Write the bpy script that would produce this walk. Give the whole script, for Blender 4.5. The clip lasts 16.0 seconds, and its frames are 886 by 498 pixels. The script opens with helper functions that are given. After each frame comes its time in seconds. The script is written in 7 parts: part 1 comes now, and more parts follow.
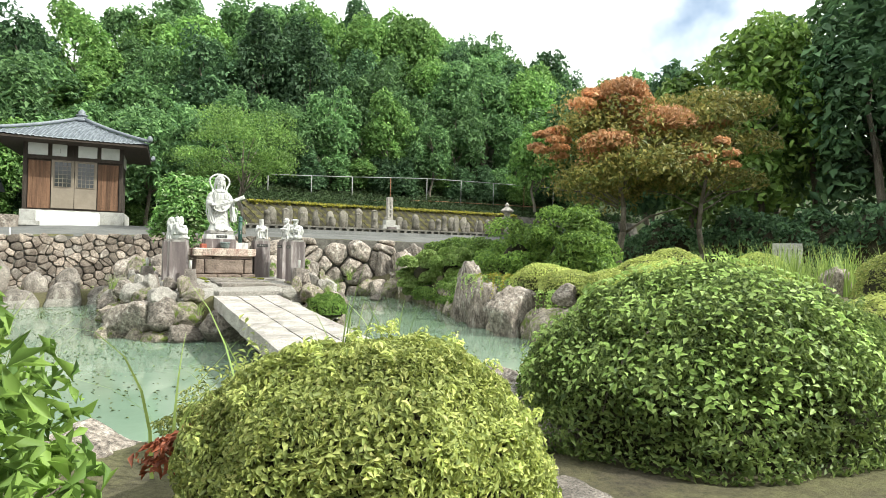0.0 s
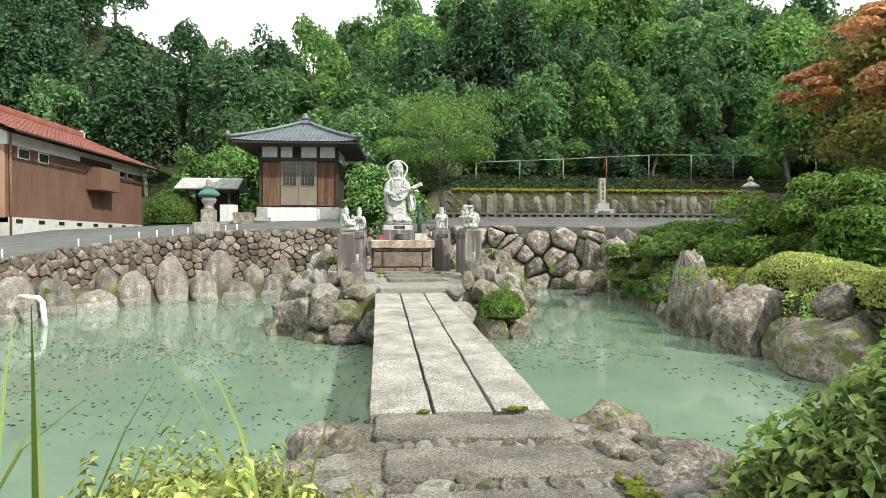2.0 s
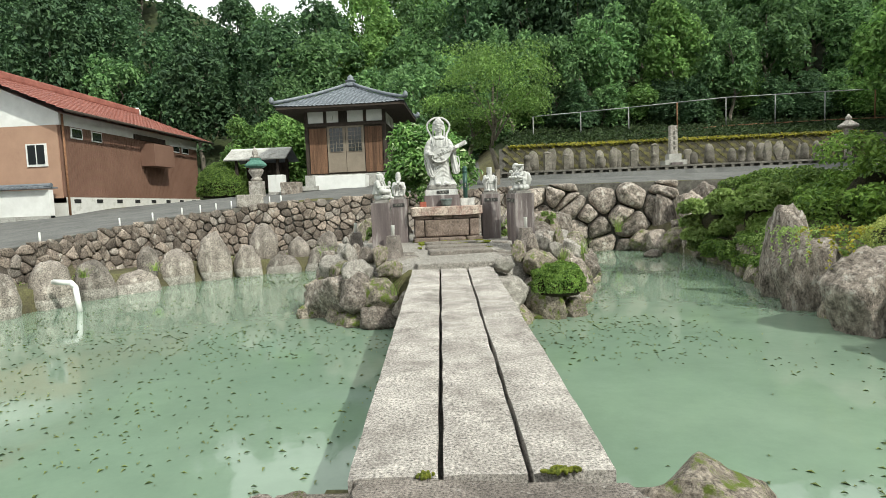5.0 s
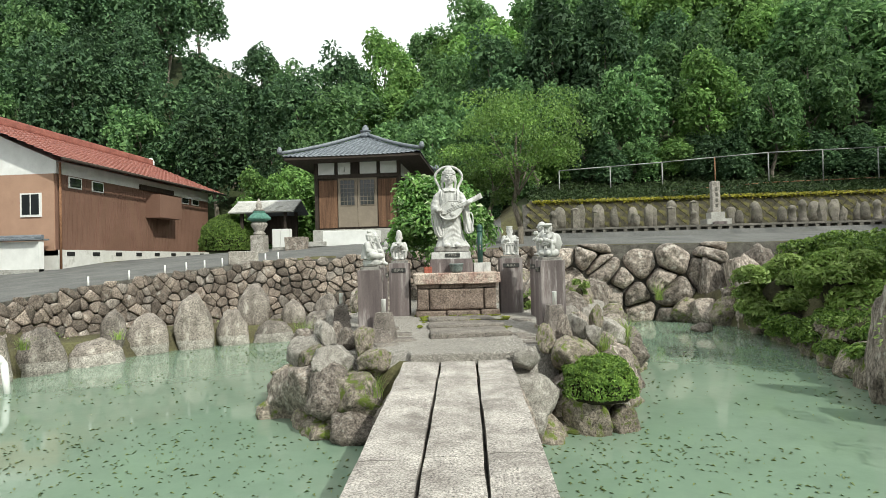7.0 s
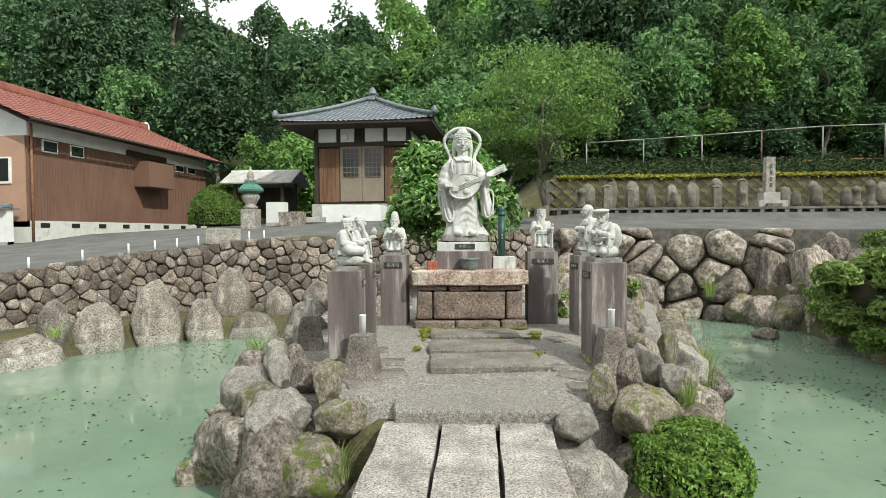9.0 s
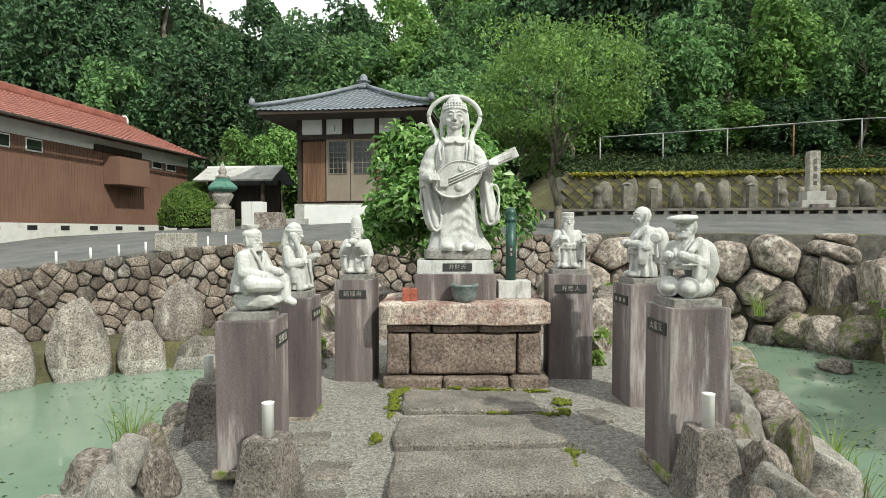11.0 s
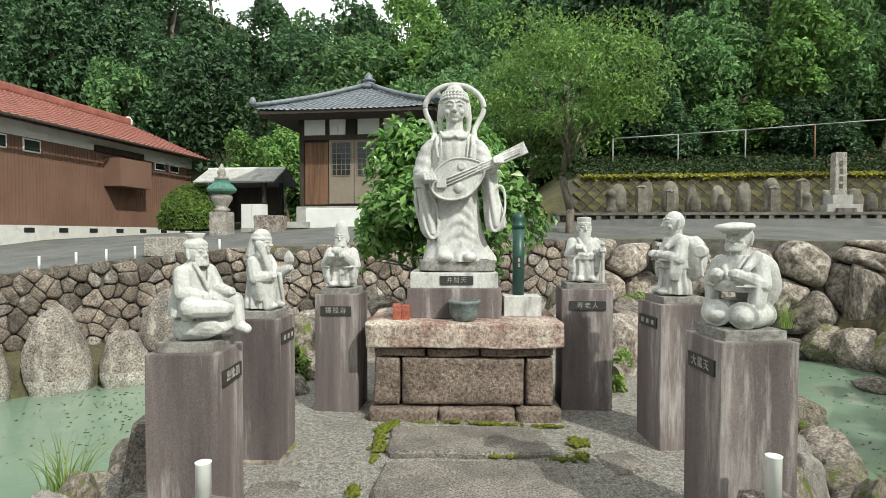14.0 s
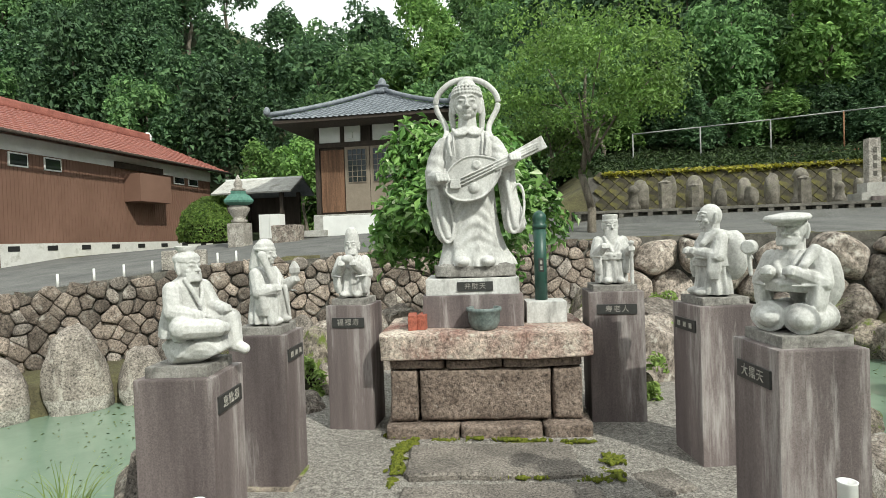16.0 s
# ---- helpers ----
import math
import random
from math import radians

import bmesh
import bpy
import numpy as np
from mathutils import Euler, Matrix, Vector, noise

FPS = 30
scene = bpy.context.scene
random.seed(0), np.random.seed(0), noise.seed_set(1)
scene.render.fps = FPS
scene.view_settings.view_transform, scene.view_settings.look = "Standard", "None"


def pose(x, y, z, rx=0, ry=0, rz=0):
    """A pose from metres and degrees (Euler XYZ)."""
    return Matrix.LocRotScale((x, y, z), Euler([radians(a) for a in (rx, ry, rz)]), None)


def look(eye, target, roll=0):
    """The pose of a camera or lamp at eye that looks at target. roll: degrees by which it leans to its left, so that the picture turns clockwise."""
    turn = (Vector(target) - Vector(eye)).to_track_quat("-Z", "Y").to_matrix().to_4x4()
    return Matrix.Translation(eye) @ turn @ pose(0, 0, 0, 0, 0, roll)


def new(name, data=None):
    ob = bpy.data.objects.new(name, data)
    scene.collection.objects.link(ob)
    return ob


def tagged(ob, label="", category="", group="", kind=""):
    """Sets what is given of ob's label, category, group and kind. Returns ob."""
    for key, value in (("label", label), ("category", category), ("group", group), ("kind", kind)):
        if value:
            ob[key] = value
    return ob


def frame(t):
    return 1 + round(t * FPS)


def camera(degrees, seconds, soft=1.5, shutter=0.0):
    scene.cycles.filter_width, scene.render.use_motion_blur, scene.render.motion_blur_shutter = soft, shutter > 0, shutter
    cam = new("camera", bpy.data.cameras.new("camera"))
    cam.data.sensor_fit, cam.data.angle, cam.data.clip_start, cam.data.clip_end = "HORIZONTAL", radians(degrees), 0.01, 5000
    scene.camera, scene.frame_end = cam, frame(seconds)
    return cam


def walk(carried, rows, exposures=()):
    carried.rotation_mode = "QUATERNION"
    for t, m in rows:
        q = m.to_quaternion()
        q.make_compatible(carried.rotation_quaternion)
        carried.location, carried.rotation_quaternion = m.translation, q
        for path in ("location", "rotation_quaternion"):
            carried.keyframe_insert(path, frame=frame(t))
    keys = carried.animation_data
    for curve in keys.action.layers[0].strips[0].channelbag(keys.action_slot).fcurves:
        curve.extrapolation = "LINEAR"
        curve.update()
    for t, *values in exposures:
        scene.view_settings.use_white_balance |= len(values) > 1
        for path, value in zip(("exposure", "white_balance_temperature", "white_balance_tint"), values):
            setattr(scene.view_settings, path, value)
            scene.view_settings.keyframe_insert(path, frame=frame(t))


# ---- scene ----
cam = camera(75.0, 16.0, soft=0.8)
PATH = [
    (0, (-1.3, -15.79, 1.751), (-0.441, -13.984, 1.778), 1.1),
    (0.5, (-0.826, -15.327, 1.808), (0.086, -13.547, 1.805), -2.2),
    (1, (-0.347, -14.886, 1.841), (0.475, -13.063, 1.785), -0.2),
    (1.5, (0.005, -14.283, 1.786), (0.497, -12.344, 1.785), 5.4),
    (2, (0.205, -13.832, 1.816), (0.319, -11.835, 1.791), 0.1),
    (2.5, (0.356, -13.527, 1.84), (0.267, -11.53, 1.801), 2.3),
    (3, (0.392, -13.432, 1.858), (0.369, -11.433, 1.783), -0.8),
    (3.5, (0.407, -13.404, 1.838), (0.376, -11.412, 1.659), -2.3),
    (5.8, (0.665, -11.563, 1.985), (0.523, -9.573, 1.838), -2.5),
    (6, (0.676, -11.338, 2.005), (0.532, -9.35, 1.841), -2.8),
    (6.5, (0.693, -10.752, 2.073), (0.492, -8.763, 2.005), -0.0),
    (7, (0.729, -10.135, 2.118), (0.547, -8.144, 2.15), -1.4),
    (7.5, (0.705, -9.504, 2.184), (0.618, -7.507, 2.146), -2.0),
    (8, (0.72, -8.911, 2.247), (0.521, -6.921, 2.283), 1.3),
    (8.5, (0.651, -8.236, 2.249), (0.401, -6.252, 2.197), 0.6),
    (8.7, (0.615, -7.975, 2.291), (0.38, -5.99, 2.23), -0.3),
    (10.8, (0.473, -5.256, 2.494), (0.242, -3.269, 2.467), 1.3),
    (11, (0.483, -5.11, 2.499), (0.234, -3.126, 2.438), -0.1),
    (11.5, (0.483, -4.71, 2.536), (0.245, -2.724, 2.518), -0.6),
    (12, (0.472, -4.457, 2.554), (0.252, -2.469, 2.545), -1.2),
    (12.5, (0.481, -4.379, 2.552), (0.186, -2.401, 2.525), -0.3),
    (13, (0.495, -4.364, 2.547), (0.156, -2.394, 2.503), -0.2),
    (13.5, (0.496, -4.385, 2.537), (0.166, -2.413, 2.482), 0.1),
    (14, (0.495, -4.391, 2.538), (0.213, -2.411, 2.487), 0.1),
    (14.5, (0.519, -4.401, 2.534), (0.281, -2.416, 2.487), -0.1),
    (15, (0.515, -4.372, 2.535), (0.308, -2.385, 2.453), -0.5),
    (15.5, (0.467, -4.335, 2.537), (0.228, -2.35, 2.482), -1.2),
    (16, (0.487, -4.106, 2.536), (0.135, -2.138, 2.5), -1.9),
]
walk(cam, [(t, look(eye, target, roll)) for t, eye, target, roll in PATH],
     [(t, stops, 6500, 3.0) for t, stops in ((0.0, 0.95), (1.0, 0.95), (1.5, 0.72), (2.0, 0.52), (2.5, 0.40), (8.0, 0.30), (16.0, 0.26))])

# ---- light ----
world = bpy.data.worlds.new("sky")
scene.world = world
world.use_nodes = True
wt = world.node_tree
wt.nodes.clear()
SUN_DIR = Vector((1.0, -0.9, 1.25)).normalized()
sky = wt.nodes.new("ShaderNodeTexSky")
sky.sky_type = "NISHITA"
sky.sun_disc = False
sky.sun_elevation = math.asin(SUN_DIR.z)
sky.sun_rotation = math.atan2(SUN_DIR.x, SUN_DIR.y)
sky.altitude = 200
sky.dust_density = 2.0
tc = wt.nodes.new("ShaderNodeTexCoord")
cl = wt.nodes.new("ShaderNodeTexNoise")
cl.inputs["Scale"].default_value = 2.2
cl.inputs["Detail"].default_value = 6
wt.links.new(tc.outputs["Generated"], cl.inputs["Vector"])
cr = wt.nodes.new("ShaderNodeValToRGB")
cr.color_ramp.elements[0].position = 0.30
cr.color_ramp.elements[1].position = 0.44
wt.links.new(cl.outputs["Fac"], cr.inputs["Fac"])
mixc = wt.nodes.new("ShaderNodeMix")
mixc.data_type = "RGBA"
wt.links.new(cr.outputs["Color"], mixc.inputs["Factor"])
wt.links.new(sky.outputs["Color"], mixc.inputs["A"])
mixc.inputs["B"].default_value = (10.5, 10.7, 10.8, 1)
bg = wt.nodes.new("ShaderNodeBackground")
bg.inputs["Strength"].default_value = 0.1
wt.links.new(mixc.outputs["Result"], bg.inputs["Color"])
wo = wt.nodes.new("ShaderNodeOutputWorld")
wt.links.new(bg.outputs["Background"], wo.inputs["Surface"])
sun = new("sun", bpy.data.lights.new("sun", "SUN"))
sun.data.energy = 3.2
sun.data.angle = radians(1.0)
sun.data.color = (1.0, 0.97, 0.90)
sun.matrix_world = look((20, -20, 30), Vector((20, -20, 30)) - SUN_DIR)

# ---- materials ----
def material(name, colours, scale=4.0, rough=0.8, metal=0.0, bump=0.3, fine=40.0, spots=None, spot_scale=2.0, spot_at=(0.55, 0.7),
             per_object=0.0, streak=0.0, spec=0.4, grit=0.5):
    """colours: two tones mixed by broad noise. spots: a third tone in patches. per_object: lightness change from piece to piece."""
    m = bpy.data.materials.new(name)
    m.use_nodes = True
    nt = m.node_tree
    b = nt.nodes["Principled BSDF"]
    b.inputs["Roughness"].default_value = rough
    b.inputs["Metallic"].default_value = metal
    b.inputs["Specular IOR Level"].default_value = spec
    co = nt.nodes.new("ShaderNodeTexCoord")
    mp = nt.nodes.new("ShaderNodeMapping")
    nt.links.new(co.outputs["Object"], mp.inputs["Vector"])
    if streak:
        mp.inputs["Scale"].default_value = (1, 1, streak)
    n1 = nt.nodes.new("ShaderNodeTexNoise")
    n1.inputs["Scale"].default_value = scale
    n1.inputs["Detail"].default_value = 8
    n1.inputs["Roughness"].default_value = 0.65
    nt.links.new(mp.outputs["Vector"], n1.inputs["Vector"])
    r1 = nt.nodes.new("ShaderNodeValToRGB")
    r1.color_ramp.elements[0].position, r1.color_ramp.elements[1].position = 0.32, 0.68
    r1.color_ramp.elements[0].color = (*colours[0], 1)
    r1.color_ramp.elements[1].color = (*colours[1], 1)
    nt.links.new(n1.outputs["Fac"], r1.inputs["Fac"])
    out = r1.outputs["Color"]
    n2 = nt.nodes.new("ShaderNodeTexNoise")
    n2.inputs["Scale"].default_value = fine
    n2.inputs["Detail"].default_value = 7
    nt.links.new(co.outputs["Object"], n2.inputs["Vector"])
    n2.inputs["Roughness"].default_value = 0.78
    gr = nt.nodes.new("ShaderNodeMapRange")
    gr.inputs["From Min"].default_value, gr.inputs["From Max"].default_value = 0.33, 0.67
    nt.links.new(n2.outputs["Fac"], gr.inputs["Value"])
    fm = nt.nodes.new("ShaderNodeMix")
    fm.data_type, fm.blend_type = "RGBA", "OVERLAY"
    fm.inputs["Factor"].default_value = grit
    nt.links.new(out, fm.inputs["A"])
    nt.links.new(gr.outputs["Result"], fm.inputs["B"])
    out = fm.outputs["Result"]
    if spots:
        n3 = nt.nodes.new("ShaderNodeTexNoise")
        n3.inputs["Scale"].default_value = spot_scale
        n3.inputs["Detail"].default_value = 9
        n3.inputs["Roughness"].default_value = 0.7
        nt.links.new(mp.outputs["Vector"], n3.inputs["Vector"])
        r3 = nt.nodes.new("ShaderNodeValToRGB")
        r3.color_ramp.elements[0].position, r3.color_ramp.elements[1].position = spot_at
        nt.links.new(n3.outputs["Fac"], r3.inputs["Fac"])
        sm = nt.nodes.new("ShaderNodeMix")
        sm.data_type = "RGBA"
        nt.links.new(r3.outputs["Color"], sm.inputs["Factor"])
        nt.links.new(out, sm.inputs["A"])
        sm.inputs["B"].default_value = (*spots, 1)
        out = sm.outputs["Result"]
    if per_object:
        oi = nt.nodes.new("ShaderNodeObjectInfo")
        mr = nt.nodes.new("ShaderNodeMapRange")
        mr.inputs["To Min"].default_value, mr.inputs["To Max"].default_value = 1 - per_object, 1 + per_object
        nt.links.new(oi.outputs["Random"], mr.inputs["Value"])
        hs = nt.nodes.new("ShaderNodeHueSaturation")
        nt.links.new(mr.outputs["Result"], hs.inputs["Value"])
        nt.links.new(out, hs.inputs["Color"])
        out = hs.outputs["Color"]
    nt.links.new(out, b.inputs["Base Color"])
    if bump:
        ad = nt.nodes.new("ShaderNodeMath")
        ad.operation = "MULTIPLY_ADD"
        ad.inputs[1].default_value = 0.5
        nt.links.new(n2.outputs["Fac"], ad.inputs[0])
        nt.links.new(n1.outputs["Fac"], ad.inputs[2])
        bp = nt.nodes.new("ShaderNodeBump")
        bp.inputs["Strength"].default_value = bump
        bp.inputs["Distance"].default_value = 0.04
        nt.links.new(ad.outputs["Value"], bp.inputs["Height"])
        nt.links.new(bp.outputs["Normal"], b.inputs["Normal"])
    return m


def leaf_material(name, dark, light, through_light=0.25, rough=0.45, tips=None):
    """Leaves: a tone for each leaf, with some light coming through."""
    m = bpy.data.materials.new(name)
    m.use_nodes = True
    nt = m.node_tree
    b = nt.nodes["Principled BSDF"]
    b.inputs["Roughness"].default_value = rough
    b.inputs["Specular IOR Level"].default_value = 0.35
    g = nt.nodes.new("ShaderNodeNewGeometry")
    r = nt.nodes.new("ShaderNodeValToRGB")
    r.color_ramp.elements[0].color = (*dark, 1)
    r.color_ramp.elements[1].color = (*light, 1)
    if tips:
        e = r.color_ramp.elements.new(0.9)
        e.color = (*light, 1)
        r.color_ramp.elements[2].color = (*tips, 1)
    nt.links.new(g.outputs["Random Per Island"], r.inputs["Fac"])
    co = nt.nodes.new("ShaderNodeTexCoord")
    n = nt.nodes.new("ShaderNodeTexNoise")
    n.inputs["Scale"].default_value = 0.8
    n.inputs["Detail"].default_value = 3
    nt.links.new(co.outputs["Object"], n.inputs["Vector"])
    oi = nt.nodes.new("ShaderNodeObjectInfo")
    mr = nt.nodes.new("ShaderNodeMapRange")
    mr.inputs["To Min"].default_value, mr.inputs["To Max"].default_value = 0.7, 1.3
    nt.links.new(oi.outputs["Random"], mr.inputs["Value"])
    mr2 = nt.nodes.new("ShaderNodeMapRange")
    mr2.inputs["From Min"].default_value, mr2.inputs["From Max"].default_value = 0.3, 0.7
    mr2.inputs["To Min"].default_value, mr2.inputs["To Max"].default_value = 0.7, 1.3
    nt.links.new(n.outputs["Fac"], mr2.inputs["Value"])
    mu = nt.nodes.new("ShaderNodeMath")
    mu.operation = "MULTIPLY"
    nt.links.new(mr.outputs["Result"], mu.inputs[0])
    nt.links.new(mr2.outputs["Result"], mu.inputs[1])
    hs = nt.nodes.new("ShaderNodeHueSaturation")
    nt.links.new(mu.outputs["Value"], hs.inputs["Value"])
    nt.links.new(r.outputs["Color"], hs.inputs["Color"])
    nt.links.new(hs.outputs["Color"], b.inputs["Base Color"])
    tr = nt.nodes.new("ShaderNodeBsdfTranslucent")
    nt.links.new(hs.outputs["Color"], tr.inputs["Color"])
    mx = nt.nodes.new("ShaderNodeMixShader")
    mx.inputs["Fac"].default_value = through_light
    nt.links.new(b.outputs["BSDF"], mx.inputs[1])
    nt.links.new(tr.outputs["BSDF"], mx.inputs[2])
    nt.links.new(mx.outputs["Shader"], nt.nodes["Material Output"].inputs["Surface"])
    return m


STONE_PALE = material("weathered granite", ((0.20, 0.18, 0.158), (0.44, 0.41, 0.37)), 4, 0.9, bump=0.8, fine=30, spots=(0.13, 0.112, 0.096), spot_scale=3, spot_at=(0.54, 0.72), per_object=0.2, grit=0.9)
STONE_BROWN = material("brown field stone", ((0.105, 0.085, 0.071), (0.385, 0.33, 0.285)), 4.5, 0.92, bump=1.0, fine=13, spots=(0.50, 0.47, 0.42), spot_scale=5, spot_at=(0.55, 0.66), per_object=0.35, grit=0.9)
STONE_SHORE = material("weathered shore stone", ((0.105, 0.09, 0.078), (0.33, 0.29, 0.255)), 3.5, 0.92, bump=0.9, fine=32, spots=(0.47, 0.44, 0.39), spot_scale=6, spot_at=(0.57, 0.70), per_object=0.3, streak=0.5, grit=1.0)
STONE_WALL = material("rubble wall stone", ((0.10, 0.078, 0.064), (0.29, 0.24, 0.20)), 3.0, 0.92, bump=0.9, fine=30, spots=(0.48, 0.45, 0.40), spot_scale=5, spot_at=(0.56, 0.68), per_object=0.5, grit=1.0)
STONE_MOSS = material("mossy stone", ((0.11, 0.09, 0.07), (0.35, 0.30, 0.25)), 4.5, 0.95, bump=0.9, fine=13, spots=(0.115, 0.15, 0.025), spot_scale=3.2, spot_at=(0.52, 0.60), per_object=0.3, grit=0.9)
STATUE = material("carved white granite", ((0.37, 0.365, 0.35), (0.68, 0.675, 0.655)), 2.2, 0.9, bump=0.15, fine=60, spots=(0.14, 0.135, 0.125), spot_scale=3.6, spot_at=(0.52, 0.72), streak=0.35, grit=0.25)
STATUE_BASE = material("stained base slab", ((0.13, 0.12, 0.11), (0.36, 0.345, 0.32)), 8, 0.9, bump=0.4, spots=(0.10, 0.085, 0.08), spot_at=(0.5, 0.7))
PEDESTAL = material("purplish stone with run-off stains", ((0.060, 0.046, 0.047), (0.20, 0.165, 0.16)), 3.4, 0.6, bump=0.15, fine=120, spots=(0.44, 0.41, 0.395), spot_scale=6, spot_at=(0.53, 0.70), streak=0.11, per_object=0.2, grit=0.35)
PLINTH = material("rust-stained stone blocks", ((0.115, 0.085, 0.068), (0.30, 0.235, 0.195)), 4, 0.92, bump=0.8, fine=38, spots=(0.45, 0.40, 0.35), spot_scale=20, spot_at=(0.59, 0.70), grit=0.9)
PLINTH_TOP = material("pale pink stone slab", ((0.22, 0.105, 0.085), (0.60, 0.53, 0.45)), 2.2, 0.92, bump=0.8, fine=40, spots=(0.64, 0.59, 0.51), spot_scale=18, spot_at=(0.55, 0.66), grit=0.9)
SLAB = material("bridge granite", ((0.22, 0.196, 0.178), (0.50, 0.462, 0.425)), 2.6, 0.9, bump=0.6, fine=60, spots=(0.13, 0.112, 0.10), spot_scale=1.6, spot_at=(0.51, 0.74), grit=1.0)
SLAB_DARK = material("dark paving stone", ((0.10, 0.085, 0.075), (0.31, 0.27, 0.24)), 2.2, 0.95, bump=0.8, fine=65, spots=(0.46, 0.43, 0.39), spot_scale=14, spot_at=(0.58, 0.68), grit=1.0)
SLAB_GREY = material("grey paving slab", ((0.105, 0.093, 0.082), (0.27, 0.24, 0.21)), 2.5, 0.95, bump=0.7, fine=70, spots=(0.36, 0.33, 0.30), spot_scale=18, spot_at=(0.58, 0.68), grit=1.0)
MORTAR = material("weathered mossy mortar", ((0.125, 0.108, 0.092), (0.30, 0.262, 0.222)), 7, 1.0, bump=1.0, fine=45, spots=(0.11, 0.13, 0.025), spot_scale=3, spot_at=(0.62, 0.74), grit=0.9)
GRAVEL = material("fine grey gravel", ((0.18, 0.165, 0.147), (0.50, 0.465, 0.42)), 34, 0.95, bump=1.0, fine=95, spots=(0.17, 0.157, 0.14), spot_scale=1.1, spot_at=(0.54, 0.85), grit=1.0)
ASPHALT = material("worn asphalt", ((0.085, 0.085, 0.083), (0.16, 0.158, 0.15)), 1.2, 0.95, bump=0.3, fine=60, spots=(0.10, 0.10, 0.085))
CONCRETE = material("weathered concrete", ((0.30, 0.29, 0.27), (0.48, 0.47, 0.44)), 3, 0.92, bump=0.3, spots=(0.17, 0.16, 0.13))
FOUNDATION = material("pale painted concrete", ((0.52, 0.51, 0.48), (0.68, 0.67, 0.64)), 2, 0.9, bump=0.1, spots=(0.36, 0.35, 0.31), grit=0.2)
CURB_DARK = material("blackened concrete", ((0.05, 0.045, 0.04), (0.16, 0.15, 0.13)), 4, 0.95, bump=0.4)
EARTH = material("garden soil and moss", ((0.065, 0.055, 0.035), (0.13, 0.125, 0.055)), 1.5, 1.0, bump=0.8, fine=25)
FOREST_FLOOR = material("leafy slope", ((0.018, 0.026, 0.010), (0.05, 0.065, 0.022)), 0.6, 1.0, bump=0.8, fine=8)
MOSS = material("bright moss", ((0.08, 0.11, 0.01), (0.24, 0.26, 0.03)), 30, 1.0, bump=1.0, fine=80)
GRAVE_STONE = material("lichened grave stone", ((0.075, 0.068, 0.056), (0.27, 0.245, 0.21)), 6, 0.95, bump=0.6, fine=45, spots=(0.09, 0.10, 0.035), spot_scale=3, spot_at=(0.53, 0.68), per_object=0.35)
WALL_MOSS = material("dark mossy blocks", ((0.036, 0.032, 0.022), (0.09, 0.08, 0.055)), 5, 0.95, bump=0.6, spots=(0.15, 0.14, 0.028), spot_scale=1.6, spot_at=(0.5, 0.66), per_object=0.3)
BARK = material("grey bark", ((0.10, 0.085, 0.065), (0.24, 0.21, 0.17)), 10, 0.95, bump=0.8, streak=0.2)
# near-black: the shade inside a shrub is put into this colour
TWIG_SHADE = material("shaded twigs", ((0.02, 0.022, 0.010), (0.05, 0.042, 0.022)), 20, 1.0, bump=0.8)
WOOD = material("weathered cedar boards", ((0.075, 0.038, 0.022), (0.19, 0.105, 0.062)), 9, 0.85, bump=0.3, streak=0.06, per_object=0.3)
WOOD_DARK = material("dark timber", ((0.025, 0.018, 0.013), (0.06, 0.045, 0.035)), 8, 0.8, bump=0.2, streak=0.15)
DOOR_TAN = material("taupe door panel", ((0.19, 0.155, 0.12), (0.24, 0.20, 0.155)), 3, 0.7, bump=0.05, grit=0.12)
PLASTER = material("white plaster", ((0.66, 0.66, 0.64), (0.80, 0.80, 0.78)), 2, 0.9, bump=0.05, grit=0.12)
TILE = material("grey roof tile", ((0.11, 0.125, 0.145), (0.21, 0.23, 0.255)), 4, 0.42, bump=0.15, spots=(0.30, 0.31, 0.32), spot_at=(0.6, 0.8))
TILE_RED = material("red roof tile", ((0.20, 0.07, 0.056), (0.33, 0.13, 0.10)), 3, 0.6, bump=0.15, per_object=0.15)
CLADDING = material("brown corrugated cladding", ((0.155, 0.085, 0.060), (0.20, 0.113, 0.082)), 0.7, 0.7, bump=0.05, grit=0.12)
RENDER_TAN = material("tan stucco", ((0.36, 0.22, 0.155), (0.43, 0.27, 0.19)), 1.2, 0.9, bump=0.1, grit=0.12)
DARK = material("dark opening", ((0.012, 0.012, 0.012), (0.02, 0.02, 0.02)), 3, 0.7, bump=0, grit=0.12)
GLASS_DARK = material("dark window glass", ((0.02, 0.023, 0.025), (0.03, 0.033, 0.035)), 1, 0.08, bump=0, spec=0.6, grit=0.12)
STEEL = material("dull galvanised steel", ((0.22, 0.225, 0.22), (0.33, 0.33, 0.32)), 8, 0.6, metal=0.3, bump=0.05, grit=0.2)
KERB = material("stained concrete kerb", ((0.08, 0.075, 0.065), (0.22, 0.205, 0.18)), 4, 0.95, bump=0.4)
RUST = material("rusted steel post", ((0.16, 0.07, 0.035), (0.30, 0.16, 0.09)), 9, 0.85, bump=0.2)
COPPER = material("green copper patina", ((0.045, 0.13, 0.10), (0.11, 0.24, 0.19)), 8, 0.7, bump=0.2)
GREEN_PAINT = material("dark green enamel", ((0.02, 0.065, 0.05), (0.035, 0.09, 0.07)), 4, 0.4, bump=0.02, grit=0.12)
WHITE_PLASTIC = material("white plastic", ((0.70, 0.70, 0.68), (0.78, 0.78, 0.76)), 4, 0.45, bump=0, grit=0.12)
BRONZE = material("grey-green glazed bowl", ((0.10, 0.13, 0.125), (0.20, 0.24, 0.23)), 12, 0.5, bump=0.2)
